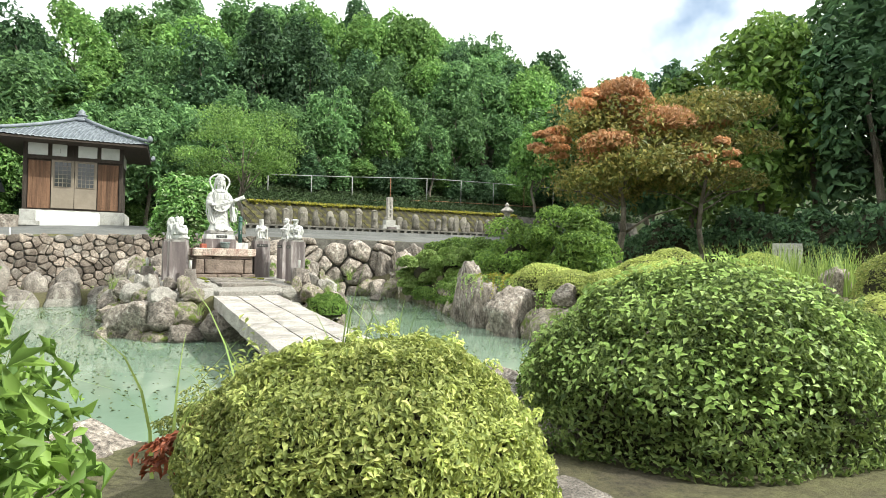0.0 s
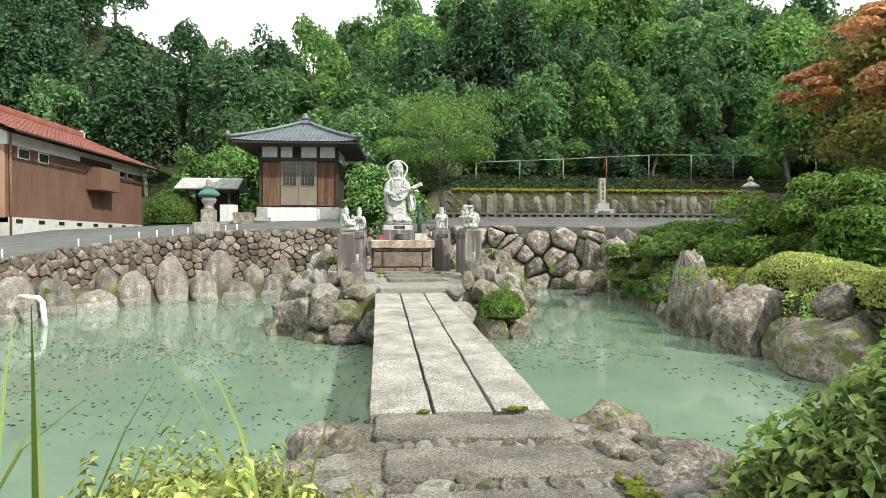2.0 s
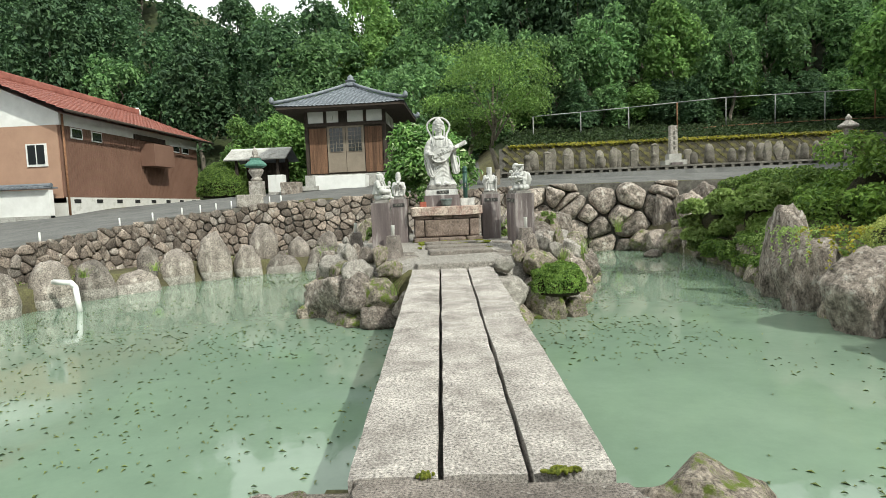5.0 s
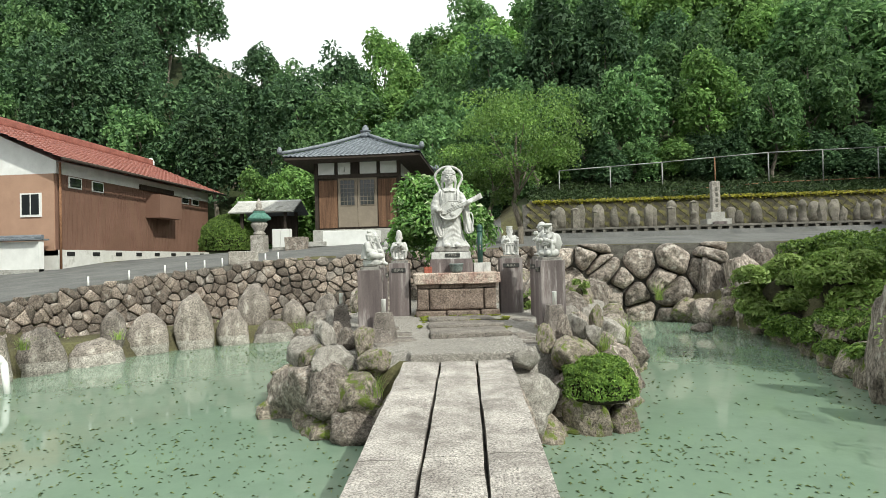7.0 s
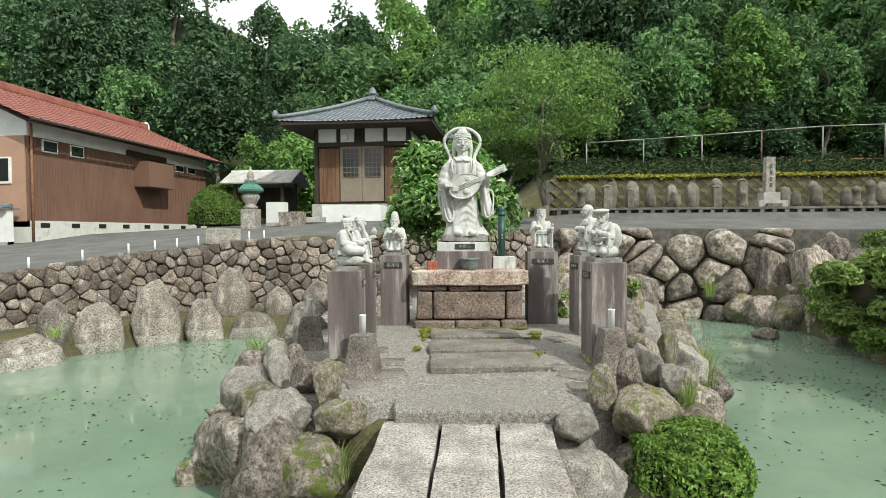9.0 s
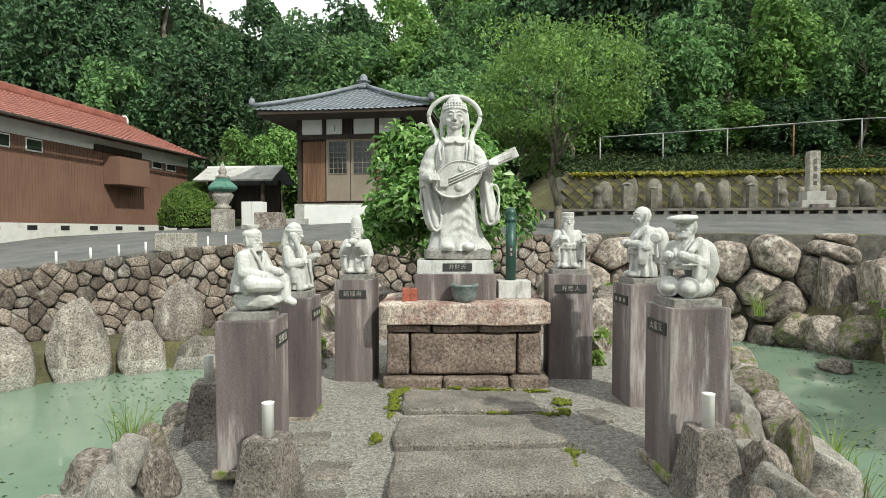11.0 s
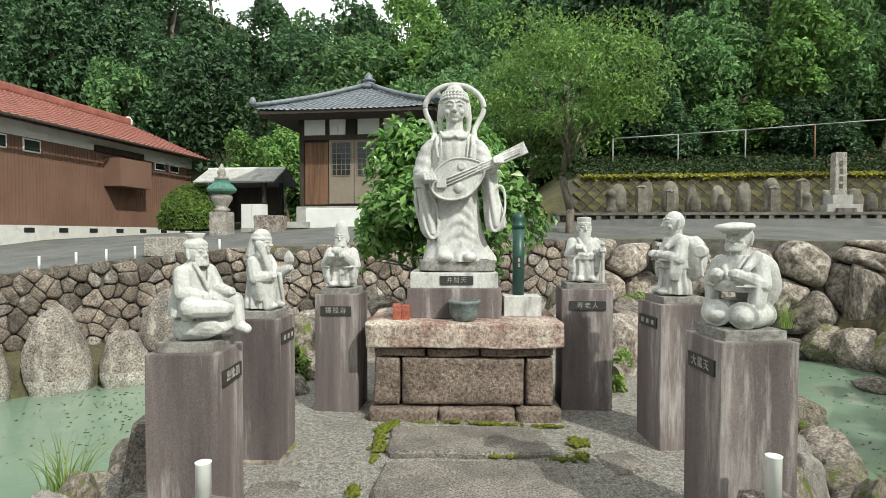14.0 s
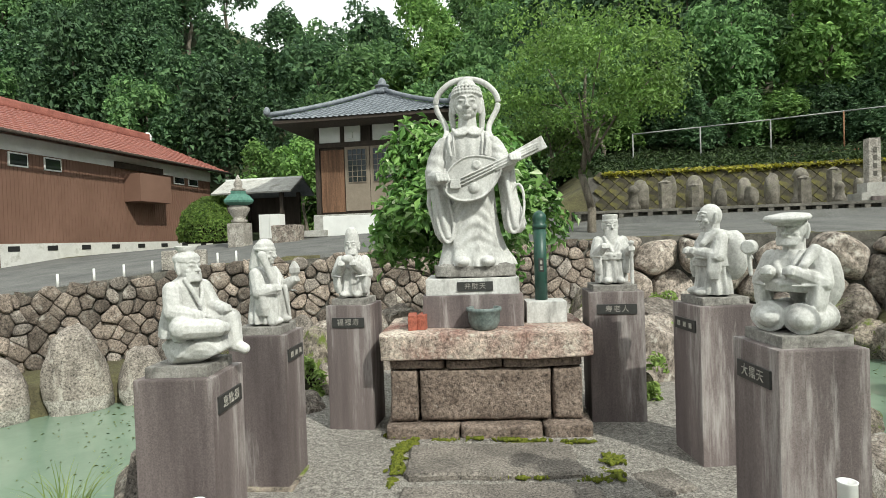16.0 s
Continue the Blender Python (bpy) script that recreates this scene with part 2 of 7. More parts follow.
RED_BRICK = material("orange-red brick", ((0.27, 0.075, 0.05), (0.36, 0.115, 0.075)), 9, 0.85, bump=0.2)
PLATE = material("black nameplate", ((0.03, 0.03, 0.03), (0.05, 0.05, 0.048)), 6, 0.5, bump=0, grit=0.12)
INK = material("pale lettering", ((0.26, 0.25, 0.22), (0.36, 0.34, 0.31)), 6, 0.7, bump=0)
RED_CLOTH = material("red cloth", ((0.30, 0.03, 0.03), (0.38, 0.05, 0.05)), 9, 0.9, bump=0.2)

WATER = material("milky green pond water", ((0.165, 0.235, 0.172), (0.205, 0.278, 0.205)), 0.35, 0.06, bump=0, fine=0.8, spec=0.5, grit=0.1)
nt = WATER.node_tree
wn = nt.nodes.new("ShaderNodeTexNoise")
wn.inputs["Scale"].default_value = 2.5
wn.inputs["Detail"].default_value = 3
wc = nt.nodes.new("ShaderNodeTexCoord")
nt.links.new(wc.outputs["Object"], wn.inputs["Vector"])
wb = nt.nodes.new("ShaderNodeBump")
wb.inputs["Strength"].default_value = 0.05
wb.inputs["Distance"].default_value = 0.05
nt.links.new(wn.outputs["Fac"], wb.inputs["Height"])
nt.links.new(wb.outputs["Normal"], nt.nodes["Principled BSDF"].inputs["Normal"])

LEAF_AZALEA = leaf_material("azalea leaves", (0.24, 0.30, 0.085), (0.64, 0.69, 0.22), 0.4, 0.55, tips=(0.72, 0.70, 0.28))
LEAF_HEDGE = leaf_material("clipped shrub leaves", (0.09, 0.17, 0.04), (0.31, 0.46, 0.10), 0.4, 0.55)
LEAF_BROAD = leaf_material("soft evergreen leaves", (0.085, 0.14, 0.04), (0.32, 0.41, 0.125), 0.4, 0.5)
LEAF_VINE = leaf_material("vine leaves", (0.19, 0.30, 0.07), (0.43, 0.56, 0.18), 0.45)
# extra blue in these greens paints distance haze into the leaves
LEAF_FOREST_HAZE = leaf_material("forest leaves", (0.060, 0.130, 0.052), (0.205, 0.350, 0.130), 0.38, 0.65)
LEAF_FOREST_LIGHT = leaf_material("young forest leaves", (0.090, 0.185, 0.050), (0.25, 0.41, 0.115), 0.38, 0.65)
LEAF_FOREST_DARK = leaf_material("cedar green leaves", (0.042, 0.090, 0.046), (0.135, 0.240, 0.105), 0.3, 0.7)
# leaf tone darkened to carry the shade of the trees above
LEAF_SHADE = leaf_material("undergrowth leaves coloured as in tree shade", (0.018, 0.036, 0.012), (0.055, 0.090, 0.028), 0.15, 0.7)
LEAF_BAMBOO = leaf_material("bamboo leaves", (0.085, 0.155, 0.035), (0.23, 0.34, 0.085), 0.4)
LEAF_TREE = leaf_material("light green tree leaves", (0.085, 0.16, 0.04), (0.24, 0.38, 0.10), 0.4)
LEAF_ARALIA = leaf_material("broad aralia leaves", (0.07, 0.17, 0.04), (0.23, 0.40, 0.105), 0.3, tips=(0.58, 0.66, 0.42))
LEAF_MAPLE = leaf_material("turning maple leaves", (0.40, 0.22, 0.10), (0.72, 0.40, 0.21), 0.4, tips=(0.76, 0.44, 0.26))
LEAF_MAPLE_GREEN = leaf_material("olive maple leaves", (0.14, 0.18, 0.05), (0.42, 0.36, 0.11), 0.4)
LEAF_COVER = leaf_material("yellow-green ground cover", (0.13, 0.14, 0.018), (0.38, 0.34, 0.03), 0.2)
LEAF_RED = leaf_material("red maple leaves", (0.18, 0.05, 0.025), (0.38, 0.12, 0.06), 0.3)
GRASS = leaf_material("grass blades", (0.14, 0.23, 0.05), (0.38, 0.48, 0.14), 0.45)
LEAF_FLOAT = leaf_material("floating leaves", (0.04, 0.07, 0.02), (0.16, 0.19, 0.05), 0.0)


# ---- shapes ----
def part(name, bm, mat, parent=None, label="", smooth=False, bevel=0.0):
    """Links a bmesh as one mesh object."""
    if bevel:
        bmesh.ops.bevel(bm, geom=bm.edges[:], offset=bevel, segments=2, affect="EDGES", profile=0.7)
    me = bpy.data.meshes.new(name)
    bm.to_mesh(me)
    bm.free()
    if smooth:
        me.shade_smooth()
    me.materials.append(mat)
    ob = new(name, me)
    if parent:
        ob.parent = parent
    if label:
        ob["label"] = label
    return ob


def thing(name, m, label, category, group="", kind=""):
    ob = new(name)
    ob.empty_display_size = 0.1
    ob.matrix_world = m
    return tagged(ob, label, category, group, kind)


def box(bm, size, at=(0, 0, 0), rz=0.0, taper=1.0):
    r = bmesh.ops.create_cube(bm, size=1.0)
    for v in r["verts"]:
        k = taper if v.co.z > 0 else 1.0
        v.co = Vector((v.co.x * size[0] * k, v.co.y * size[1] * k, v.co.z * size[2]))
    bmesh.ops.transform(bm, matrix=pose(*at, 0, 0, rz), verts=r["verts"])
    return bm


def one_box(size, at=(0, 0, 0), rz=0.0, taper=1.0):
    return box(bmesh.new(), size, at, rz, taper)


def rough_box(size, at, seed, amount=0.014, cuts=7):
    """A hewn block with uneven faces and worn arrises."""
    bm = bmesh.new()
    bmesh.ops.create_cube(bm, size=1.0)
    bmesh.ops.subdivide_edges(bm, edges=bm.edges[:], cuts=cuts, use_grid_fill=True)
    for v in bm.verts:
        c = [abs(a) > 0.499 for a in v.co]
        q = Vector((v.co.x * size[0], v.co.y * size[1], v.co.z * size[2]))
        d = noise.noise_vector(q * 5 + Vector((seed * 3.7, 0, 0))) * amount + noise.noise_vector(q * 16 + Vector((0, seed, 0))) * amount * 0.5
        if sum(c) >= 2:
            q -= Vector([math.copysign(amount, a) if e else 0 for a, e in zip(v.co, c)])
        v.co = q + d + Vector(at)
    return bm


def tube(bm, a, b, r0, r1=None, seg=10):
    a, b = Vector(a), Vector(b)
    d = b - a
    r = bmesh.ops.create_cone(bm, cap_ends=True, segments=seg, radius1=r0, radius2=r0 if r1 is None else r1, depth=d.length)
    bmesh.ops.transform(bm, matrix=Matrix.Translation((a + b) / 2) @ d.to_track_quat("Z", "Y").to_matrix().to_4x4(), verts=r["verts"])
    return bm


def sweep(bm, pts, r, seg=8):
    """One closed tube through points."""
    rings = []
    for i, p in enumerate(pts):
        d = (Vector(pts[min(i + 1, len(pts) - 1)]) - Vector(pts[max(i - 1, 0)])).normalized()
        q = d.to_track_quat("Z", "Y")
        rings.append([bm.verts.new(Vector(p) + q @ Vector((r * math.cos(a), r * math.sin(a), 0))) for a in (2 * math.pi * k / seg for k in range(seg))])
    for lo, hi in zip(rings, rings[1:]):
        for k in range(seg):
            bm.faces.new((lo[k], lo[(k + 1) % seg], hi[(k + 1) % seg], hi[k]))
    bm.faces.new(rings[0][::-1])
    bm.faces.new(rings[-1])
    return bm


def lathe(bm, profile, seg=20, m=None, square=False):
    """Turns (radius, height) pairs about z."""
    rings = []
    for r, z in profile:
        ring = []
        for i in range(seg):
            a = 2 * math.pi * i / seg
            ring.append(bm.verts.new((r * math.cos(a), r * math.sin(a), z)))
        rings.append(ring)
    for lo, hi in zip(rings, rings[1:]):
        for i in range(seg):
            bm.faces.new((lo[i], lo[(i + 1) % seg], hi[(i + 1) % seg], hi[i]))
    bm.faces.new(rings[0][::-1])
    bm.faces.new(rings[-1])
    if m is not None:
        bmesh.ops.transform(bm, matrix=m, verts=[v for ring in rings for v in ring])
    return bm


def ball(bm, at, size, rx=0, ry=0, rz=0, sub=3):
    r = bmesh.ops.create_icosphere(bm, subdivisions=sub, radius=1.0)
    bmesh.ops.transform(bm, matrix=pose(*at, rx, ry, rz) @ Matrix.Diagonal((*size, 1)), verts=r["verts"])
    return bm


def rock_bm(seed, size=(1, 1, 1), sub=3, rough=0.16, cuts=14):
    """A worn stone: a ball cut flat by random planes, then roughened."""
    rnd = random.Random(seed)
    bm = bmesh.new()
    bmesh.ops.create_icosphere(bm, subdivisions=sub, radius=1.0)
    planes = []
    for _ in range(cuts):
        n = Vector((rnd.gauss(0, 1), rnd.gauss(0, 1), rnd.gauss(0, 1))).normalized()
        planes.append((n, rnd.uniform(0.54, 0.84)))
    off = Vector((rnd.uniform(0, 50), rnd.uniform(0, 50), rnd.uniform(0, 50)))
    for v in bm.verts:
        for n, d in planes:
            k = v.co.dot(n) - d
            if k > 0:
                v.co -= n * k * 0.93
        q = v.co.copy()
        v.co *= 1 + rough * noise.noise(q * 1.5 + off) + rough * 0.45 * noise.noise(q * 4.5 + off) + rough * 0.32 * noise.noise(q * 11 + off)
        v.co = Vector((v.co.x * size[0], v.co.y * size[1], v.co.z * size[2]))
    return bm


ROCKS, ROCKS_MOSS, ROCKS_PALE = [], [], []
for k in range(10):
    for store, mat in ((ROCKS, STONE_BROWN), (ROCKS_MOSS, STONE_MOSS), (ROCKS_PALE, STONE_PALE)):
        me = bpy.data.meshes.new("stone")
        b = rock_bm(100 + k, sub=4 if k < 6 else 3)
        b.to_mesh(me)
        b.free()
        me.shade_smooth()
        me.materials.append(mat)
        store.append(me)


def rock(at, size, seed, moss=False, name="boulder", label="weathered brown boulder", parent=None, rz=None, tilt=8, group="", pale=False):
    """A boulder of half sizes size, standing round at."""
    rnd = random.Random(seed)
    ob = new(name, (ROCKS_MOSS if moss else ROCKS_PALE if pale else ROCKS)[rnd.randrange(10 if parent else 6)])
    if parent:
        ob.parent = parent
    m = pose(*at, rnd.uniform(-tilt, tilt), rnd.uniform(-tilt, tilt), rnd.uniform(0, 360) if rz is None else rz)
    ob.matrix_basis = m @ Matrix.Diagonal((size[0] * 1.36, size[1] * 1.36, size[2] * 1.36, 1))
    if not parent:
        tagged(ob, label, "rock", group)
    return ob


def leaves_mesh(name, points, normals, size, mat, rnd, spread=0.9, aspect=0.45, droop=0.0, shape="leaf", fan=1):
    """One mesh of folded leaves at points, each turned about its normal."""
    n = len(points)
    points, normals = np.repeat(points, fan, 0), np.repeat(normals, fan, 0)
    n = len(points)
    nor = normals + rnd.normal(0, spread, (n, 3))
    nor[:, 2] -= droop
    nor /= np.linalg.norm(nor, axis=1)[:, None] + 1e-9
    ref = rnd.normal(0, 1, (n, 3))
    u = np.cross(nor, ref)
    u /= np.linalg.norm(u, axis=1)[:, None] + 1e-9
    w = np.cross(nor, u)
    L = (size * rnd.uniform(0.6, 1.35, n))[:, None]
    fold = 0.18
    base = points - u * L * 0.5
    tip = points + u * L * 0.5 - nor * L * 0.12
    left = points + w * L * aspect * 0.5 + nor * L * fold - u * L * 0.05
    right = points - w * L * aspect * 0.5 + nor * L * fold - u * L * 0.05
    co = np.stack([base, right, tip, left], 1).reshape(-1, 3)
    idx = np.arange(n)[:, None] * 4
    tri = np.concatenate([idx + [0, 1, 2], idx + [0, 2, 3]], 1).reshape(-1)
    me = bpy.data.meshes.new(name)
    me.vertices.add(4 * n)
    me.vertices.foreach_set("co", co.ravel().astype(np.float32))
    me.loops.add(6 * n)
    me.loops.foreach_set("vertex_index", tri.astype(np.int32))
    me.polygons.add(2 * n)
    me.polygons.foreach_set("loop_start", np.arange(0, 6 * n, 3, dtype=np.int32))
    me.update(calc_edges=True)
    me.materials.append(mat)
    return me


def lumps(rnd, n, centre, radii, count, inner=0.55, flat=1.0, low=-0.7):
    """Points and normals on the outer skin of a cluster of lobes."""
    cs, rs = [], []
    for _ in range(count):
        d = rnd.normal(0, 1, 3)
        d /= np.linalg.norm(d)
        d[2] = rnd.uniform(low, 0.95)
        d[:2] *= np.sqrt(max(0.08, 1 - d[2] ** 2)) / (np.linalg.norm(d[:2]) + 1e-6)
        cs.append(np.array(centre) + d * np.array(radii) * rnd.uniform(0.5, 0.8))
        rs.append(np.array(radii) * rnd.uniform(0.26, 0.46) * np.array([1, 1, flat]))
    k = rnd.integers(0, count, n)
    d = rnd.normal(0, 1, (n, 3))
    d /= np.linalg.norm(d, axis=1)[:, None]
    d[:, 2] = np.where(d[:, 2] < -0.35, -d[:, 2], d[:, 2])
    r = rnd.uniform(inner, 1.08, n)[:, None] ** 0.5
    p = np.array(cs)[k] + d * np.array(rs)[k] * r
    return p, d


def dome(rnd, n, radii, wobble=0.08, low=-0.25, shell=0.10, seed=0.0):
    """Points on the skin of a clipped shrub whose base stands at z = 0."""
    d = rnd.normal(0, 1, (n, 3))
    d /= np.linalg.norm(d, axis=1)[:, None]
    d[:, 2] = np.where(d[:, 2] < low, -d[:, 2], d[:, 2])
    k = np.array([1 + wobble * noise.noise(Vector(v) * 2.3 + Vector((seed, seed, 0))) + 0.5 * wobble * noise.noise(Vector(v) * 6 + Vector((0, seed, 9))) for v in d])
    r = k * (1 - shell * rnd.random(n) ** 2)
    p = d * np.array(radii) * r[:, None]
    p[:, 2] = np.maximum(p[:, 2] + radii[2] * 0.25, 0.02)
    return p, d


def shrub(name, at, radii, leaf, n, mat, seed, label, category="shrub", wobble=0.1, spread=0.75, aspect=0.45, group="", core=True):
    """A rounded shrub: a solid core coloured as inner shade, and a skin of separate leaves."""
    rnd = np.random.default_rng(seed)
    t = thing(name, pose(*at), label, category, group)
    bm = bmesh.new()
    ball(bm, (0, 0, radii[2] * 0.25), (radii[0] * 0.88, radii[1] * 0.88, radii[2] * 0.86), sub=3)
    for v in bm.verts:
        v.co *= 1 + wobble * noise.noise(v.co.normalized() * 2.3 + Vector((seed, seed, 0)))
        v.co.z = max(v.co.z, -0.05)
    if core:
        part("dark_core", bm, TWIG_SHADE, t, smooth=True)
    else:
        bm.free()
        part("stem", limbs(bmesh.new(), (0, 0, 0), (0, 0, radii[2] * 1.1), 0.02, rnd, 10, radii[0] * 0.7), BARK, t, smooth=True)
    p, d = dome(rnd, n, radii, wobble, shell=0.14, seed=seed)
    ob = new("foliage", leaves_mesh("foliage", p, d, leaf, mat, rnd, spread, aspect))
    ob.parent = t
    return t


def loose_bush(name, at, radii, leaf, n, mat, seed, label, lobes=22, group=""):
    """An unclipped bush of overlapping leafy lobes."""
    rnd = np.random.default_rng(seed)
    t = thing(name, pose(*at), label, "bush", group)
    # solid dark ball painted as the bush's shaded inside
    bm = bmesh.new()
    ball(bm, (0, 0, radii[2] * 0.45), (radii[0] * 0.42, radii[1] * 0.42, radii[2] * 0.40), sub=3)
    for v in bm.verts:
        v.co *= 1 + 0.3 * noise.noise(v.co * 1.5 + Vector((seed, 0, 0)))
    part("dark_core", bm, TWIG_SHADE, t, smooth=True)
    p, d = lumps(rnd, n, (0, 0, radii[2] * 0.55), radii, lobes, 0.35, 0.8, -0.75)
    p[:, 2] = np.maximum(p[:, 2], 0.03)
    ob = new("foliage", leaves_mesh("foliage", p, d + np.array([0, 0, 0.4]), leaf, mat, rnd, 0.6, 0.42))
    ob.parent = t
    return t


def shoots(parent, radii, count, leaf, mat, seed, height=0.2, where=None):
    """Leafy shoots that stand above a clipped shrub."""
    rnd = np.random.default_rng(seed)
    p, d = dome(rnd, count * 6, radii, 0.1, low=0.2, shell=0.0, seed=seed)
    if where:
        p = p[[where(q) for q in p]]
    p = p[p[:, 2] > radii[2] * 0.5][:count]
    pts, nor = [], []
    for q in p:
        h = height * rnd.uniform(0.5, 1.3)
        lean = rnd.normal(0, 0.25, 2)
        for k in range(14):
            f = k / 13
            a = k * 2.4
            pts.append(q + np.array([lean[0] * h * f + 0.02 * math.cos(a), lean[1] * h * f + 0.02 * math.sin(a), h * f]))
            nor.append([math.cos(a) * 0.7, math.sin(a) * 0.7, 0.8])
    ob = new("new_growth", leaves_mesh("new_growth", np.array(pts), np.array(nor), leaf, mat, rnd, 0.2, 0.38))
    ob.parent = parent
    tagged(ob, kind="stuff")


def limbs(bm, base, top, r, rnd, n=7, reach=1.2):
    """A tapered, slightly bent trunk with branches."""
    base, top = Vector(base), Vector(top)
    pts = [base]
    for i in range(1, 6):
        f = i / 5
        pts.append(base.lerp(top, f) + Vector((rnd.normal(0, 0.05), rnd.normal(0, 0.05), 0)) * (top - base).length * 0.5)
    for i in range(5):
        tube(bm, pts[i], pts[i + 1], r * (1 - i * 0.15), r * (1 - (i + 1) * 0.15), 8)
    for i in range(n):
        f = rnd.uniform(0.35, 0.95)
        a = rnd.uniform(0, 6.28)
        s = base.lerp(top, f)
        e = s + Vector((math.cos(a) * reach, math.sin(a) * reach, reach * rnd.uniform(0.3, 0.9)))
        mid = s.lerp(e, 0.5) + Vector((0, 0, 0.1 * reach))
        tube(bm, s, mid, r * 0.4 * (1.2 - f), r * 0.28 * (1.2 - f), 6)
        tube(bm, mid, e, r * 0.28 * (1.2 - f), r * 0.1, 6)
    return bm


def tree(name, at, height, radii, crown_at, leaf, n, mat, seed, label, lobes=14, trunk=0.12, category="tree", bark=None, spread=0.8, aspect=0.5, inner=0.4, group="", flat=1.0):
    rnd = np.random.default_rng(seed)
    t = thing(name, pose(*at), label, category, group)
    bm = limbs(bmesh.new(), (0, 0, -0.2), (0, 0, height * 0.85), trunk, rnd, 9, radii[0] * 0.7)
    part("trunk", bm, bark or BARK, t, smooth=True)
    p, d = lumps(rnd, n, (0, 0, crown_at), radii, lobes, inner, flat)
    ob = new("crown", leaves_mesh("crown", p, d, leaf, mat, rnd, spread, aspect))
    ob.parent = t
    return t


# ---- ground, pond, hill ----
POND = np.array([(-8.9, -2.7), (-8.9, -1.8), (-8.75, -0.7), (-8.55, 0.9), (-8.0, 2.4), (-6.9, 4.2), (-5.1, 5.2), (-3.0, 6.0), (0.5, 8.0), (3.5, 9.0),
                 (5.3, 9.3), (6.6, 8.2), (7.5, 7.2), (7.6, 4.0), (7.15, 1.2), (6.3, -2.1), (6.05, -4.7), (6.0, -6.3), (6.3, -7.6), (5.6, -9.2), (3.9, -10.0), (2.6, -10.2),
                 (2.0, -10.0), (1.4, -9.5), (-0.3, -9.5), (-0.5, -10.2), (-0.85, -10.9), (-1.9, -11.3), (-4.0, -11.8), (-6.4, -11.0), (-8.2, -8.0), (-8.9, -5.0)])
ISLAND = np.array([(-0.7, -3.25), (-1.6, -2.9), (-2.15, -2.1), (-2.35, -1.0), (-2.3, 0.6), (-2.6, 3.0), (-3.2, 5.8), (0.5, 8.4), (3.9, 9.4), (3.6, 5.0),
                   (3.3, 2.4), (2.75, 0.0), (2.3, -1.8), (1.8, -2.6), (0.9, -3.25)])
WALL_X, WALL_Y = (-40, -12, -10, -9.3, -8.4, -7, -2, 3, 7.5, 12, 40), (-80, -14, -4, 2.4, 5.0, 6.4, 8.0, 9.1, 8.7, 8.2, 6.0)


def inside_by(poly, x, y):
    """Signed distance to a closed line, positive inside."""
    x, y = np.asarray(x, float), np.asarray(y, float)
    best, inn = np.full(x.shape, 1e9), np.zeros(x.shape, bool)
    for (ax, ay), (bx, by) in zip(poly, np.roll(poly, -1, 0)):
        dx, dy = bx - ax, by - ay
        f = np.clip(((x - ax) * dx + (y - ay) * dy) / (dx * dx + dy * dy), 0, 1)
        best = np.minimum(best, np.hypot(x - ax - f * dx, y - ay - f * dy))
        hit = ((ay > y) != (by > y)) & (x < (bx - ax) * (y - ay) / (by - ay + 1e-12) + ax)
        inn ^= hit
    return np.where(inn, best, -best)


def ease(v, a, b):
    t = np.clip((np.asarray(v, float) - a) / (b - a), 0, 1)
    return t * t * (3 - 2 * t)


def road_z(x, y):
    x, y = np.asarray(x, float), np.asarray(y, float)
    return 2.32 + 0.095 * (np.clip(y, -8, 14) - 8) + np.minimum(0, x + 5) * 0.05


def hill_z(x, y):
    """The wooded slope behind the shrine, with a saddle to the north-west."""
    x, y = np.asarray(x, float), np.asarray(y, float)
    left = np.interp(y, (14, 25, 60, 120, 400), (-0.1, 0.35, 20.5, 24, 26)) + 2.7 - 0.45 * ease(-x, 10, 14)
    right = np.interp(y, (13.2, 16.4, 16.8, 21.5, 24, 60, 120, 400), (3.0, 3.05, 4.45, 5.35, 5.9, 24, 27, 28))
    k = ease(x, -2, 3.5)
    z = left * (1 - k) + right * k
    far_left = ease(-x, 16, 30) * np.clip((y - 24) * 0.85, 0, 24)
    z = np.maximum(z, far_left + 2.2)
    return z + 0.5 * np.sin(x * 0.31 + 1) * ease(y, 24, 40)


def ground_z(x, y):
    x, y = np.asarray(x, float), np.asarray(y, float)
    garden = 0.42 + 0.75 * ease(x, 5.0, 8.5) + 0.35 * ease(x, 9, 16) + 0.1 * ease(-x, 7.6, 9.5)
    pond = inside_by(POND, x, y)
    isl = inside_by(ISLAND, x, y)
    z = np.where(pond > 0, np.maximum(-0.6, garden - 5.0 * pond), garden)
    top = 0.93 + 0.17 * ease(y, -3.2, 0)
    z = np.where(isl > 0, np.minimum(top, -0.4 + 5.0 * isl), z)
    behind = y - np.interp(x, WALL_X, WALL_Y)
    z = np.where(behind > 0.15, np.maximum(z, road_z(x, y)), z)
    up = (y > 13.2) & (behind > 1)
    z = np.where(up, np.maximum(z, hill_z(x, y)), z)
    return np.where(y < 10, z + ease(np.hypot(x - 3, y + 5), 30, 90) * 9, z)


def axis(lo, hi, step, far, grow=1.35):
    mid = list(np.arange(lo, hi + step / 2, step))
    a, b, s = [lo], [hi], step
    while b[-1] < far:
        s *= grow
        b.append(b[-1] + s)
        a.append(a[-1] - s)
    return np.array(a[:0:-1] + mid + b[1:])


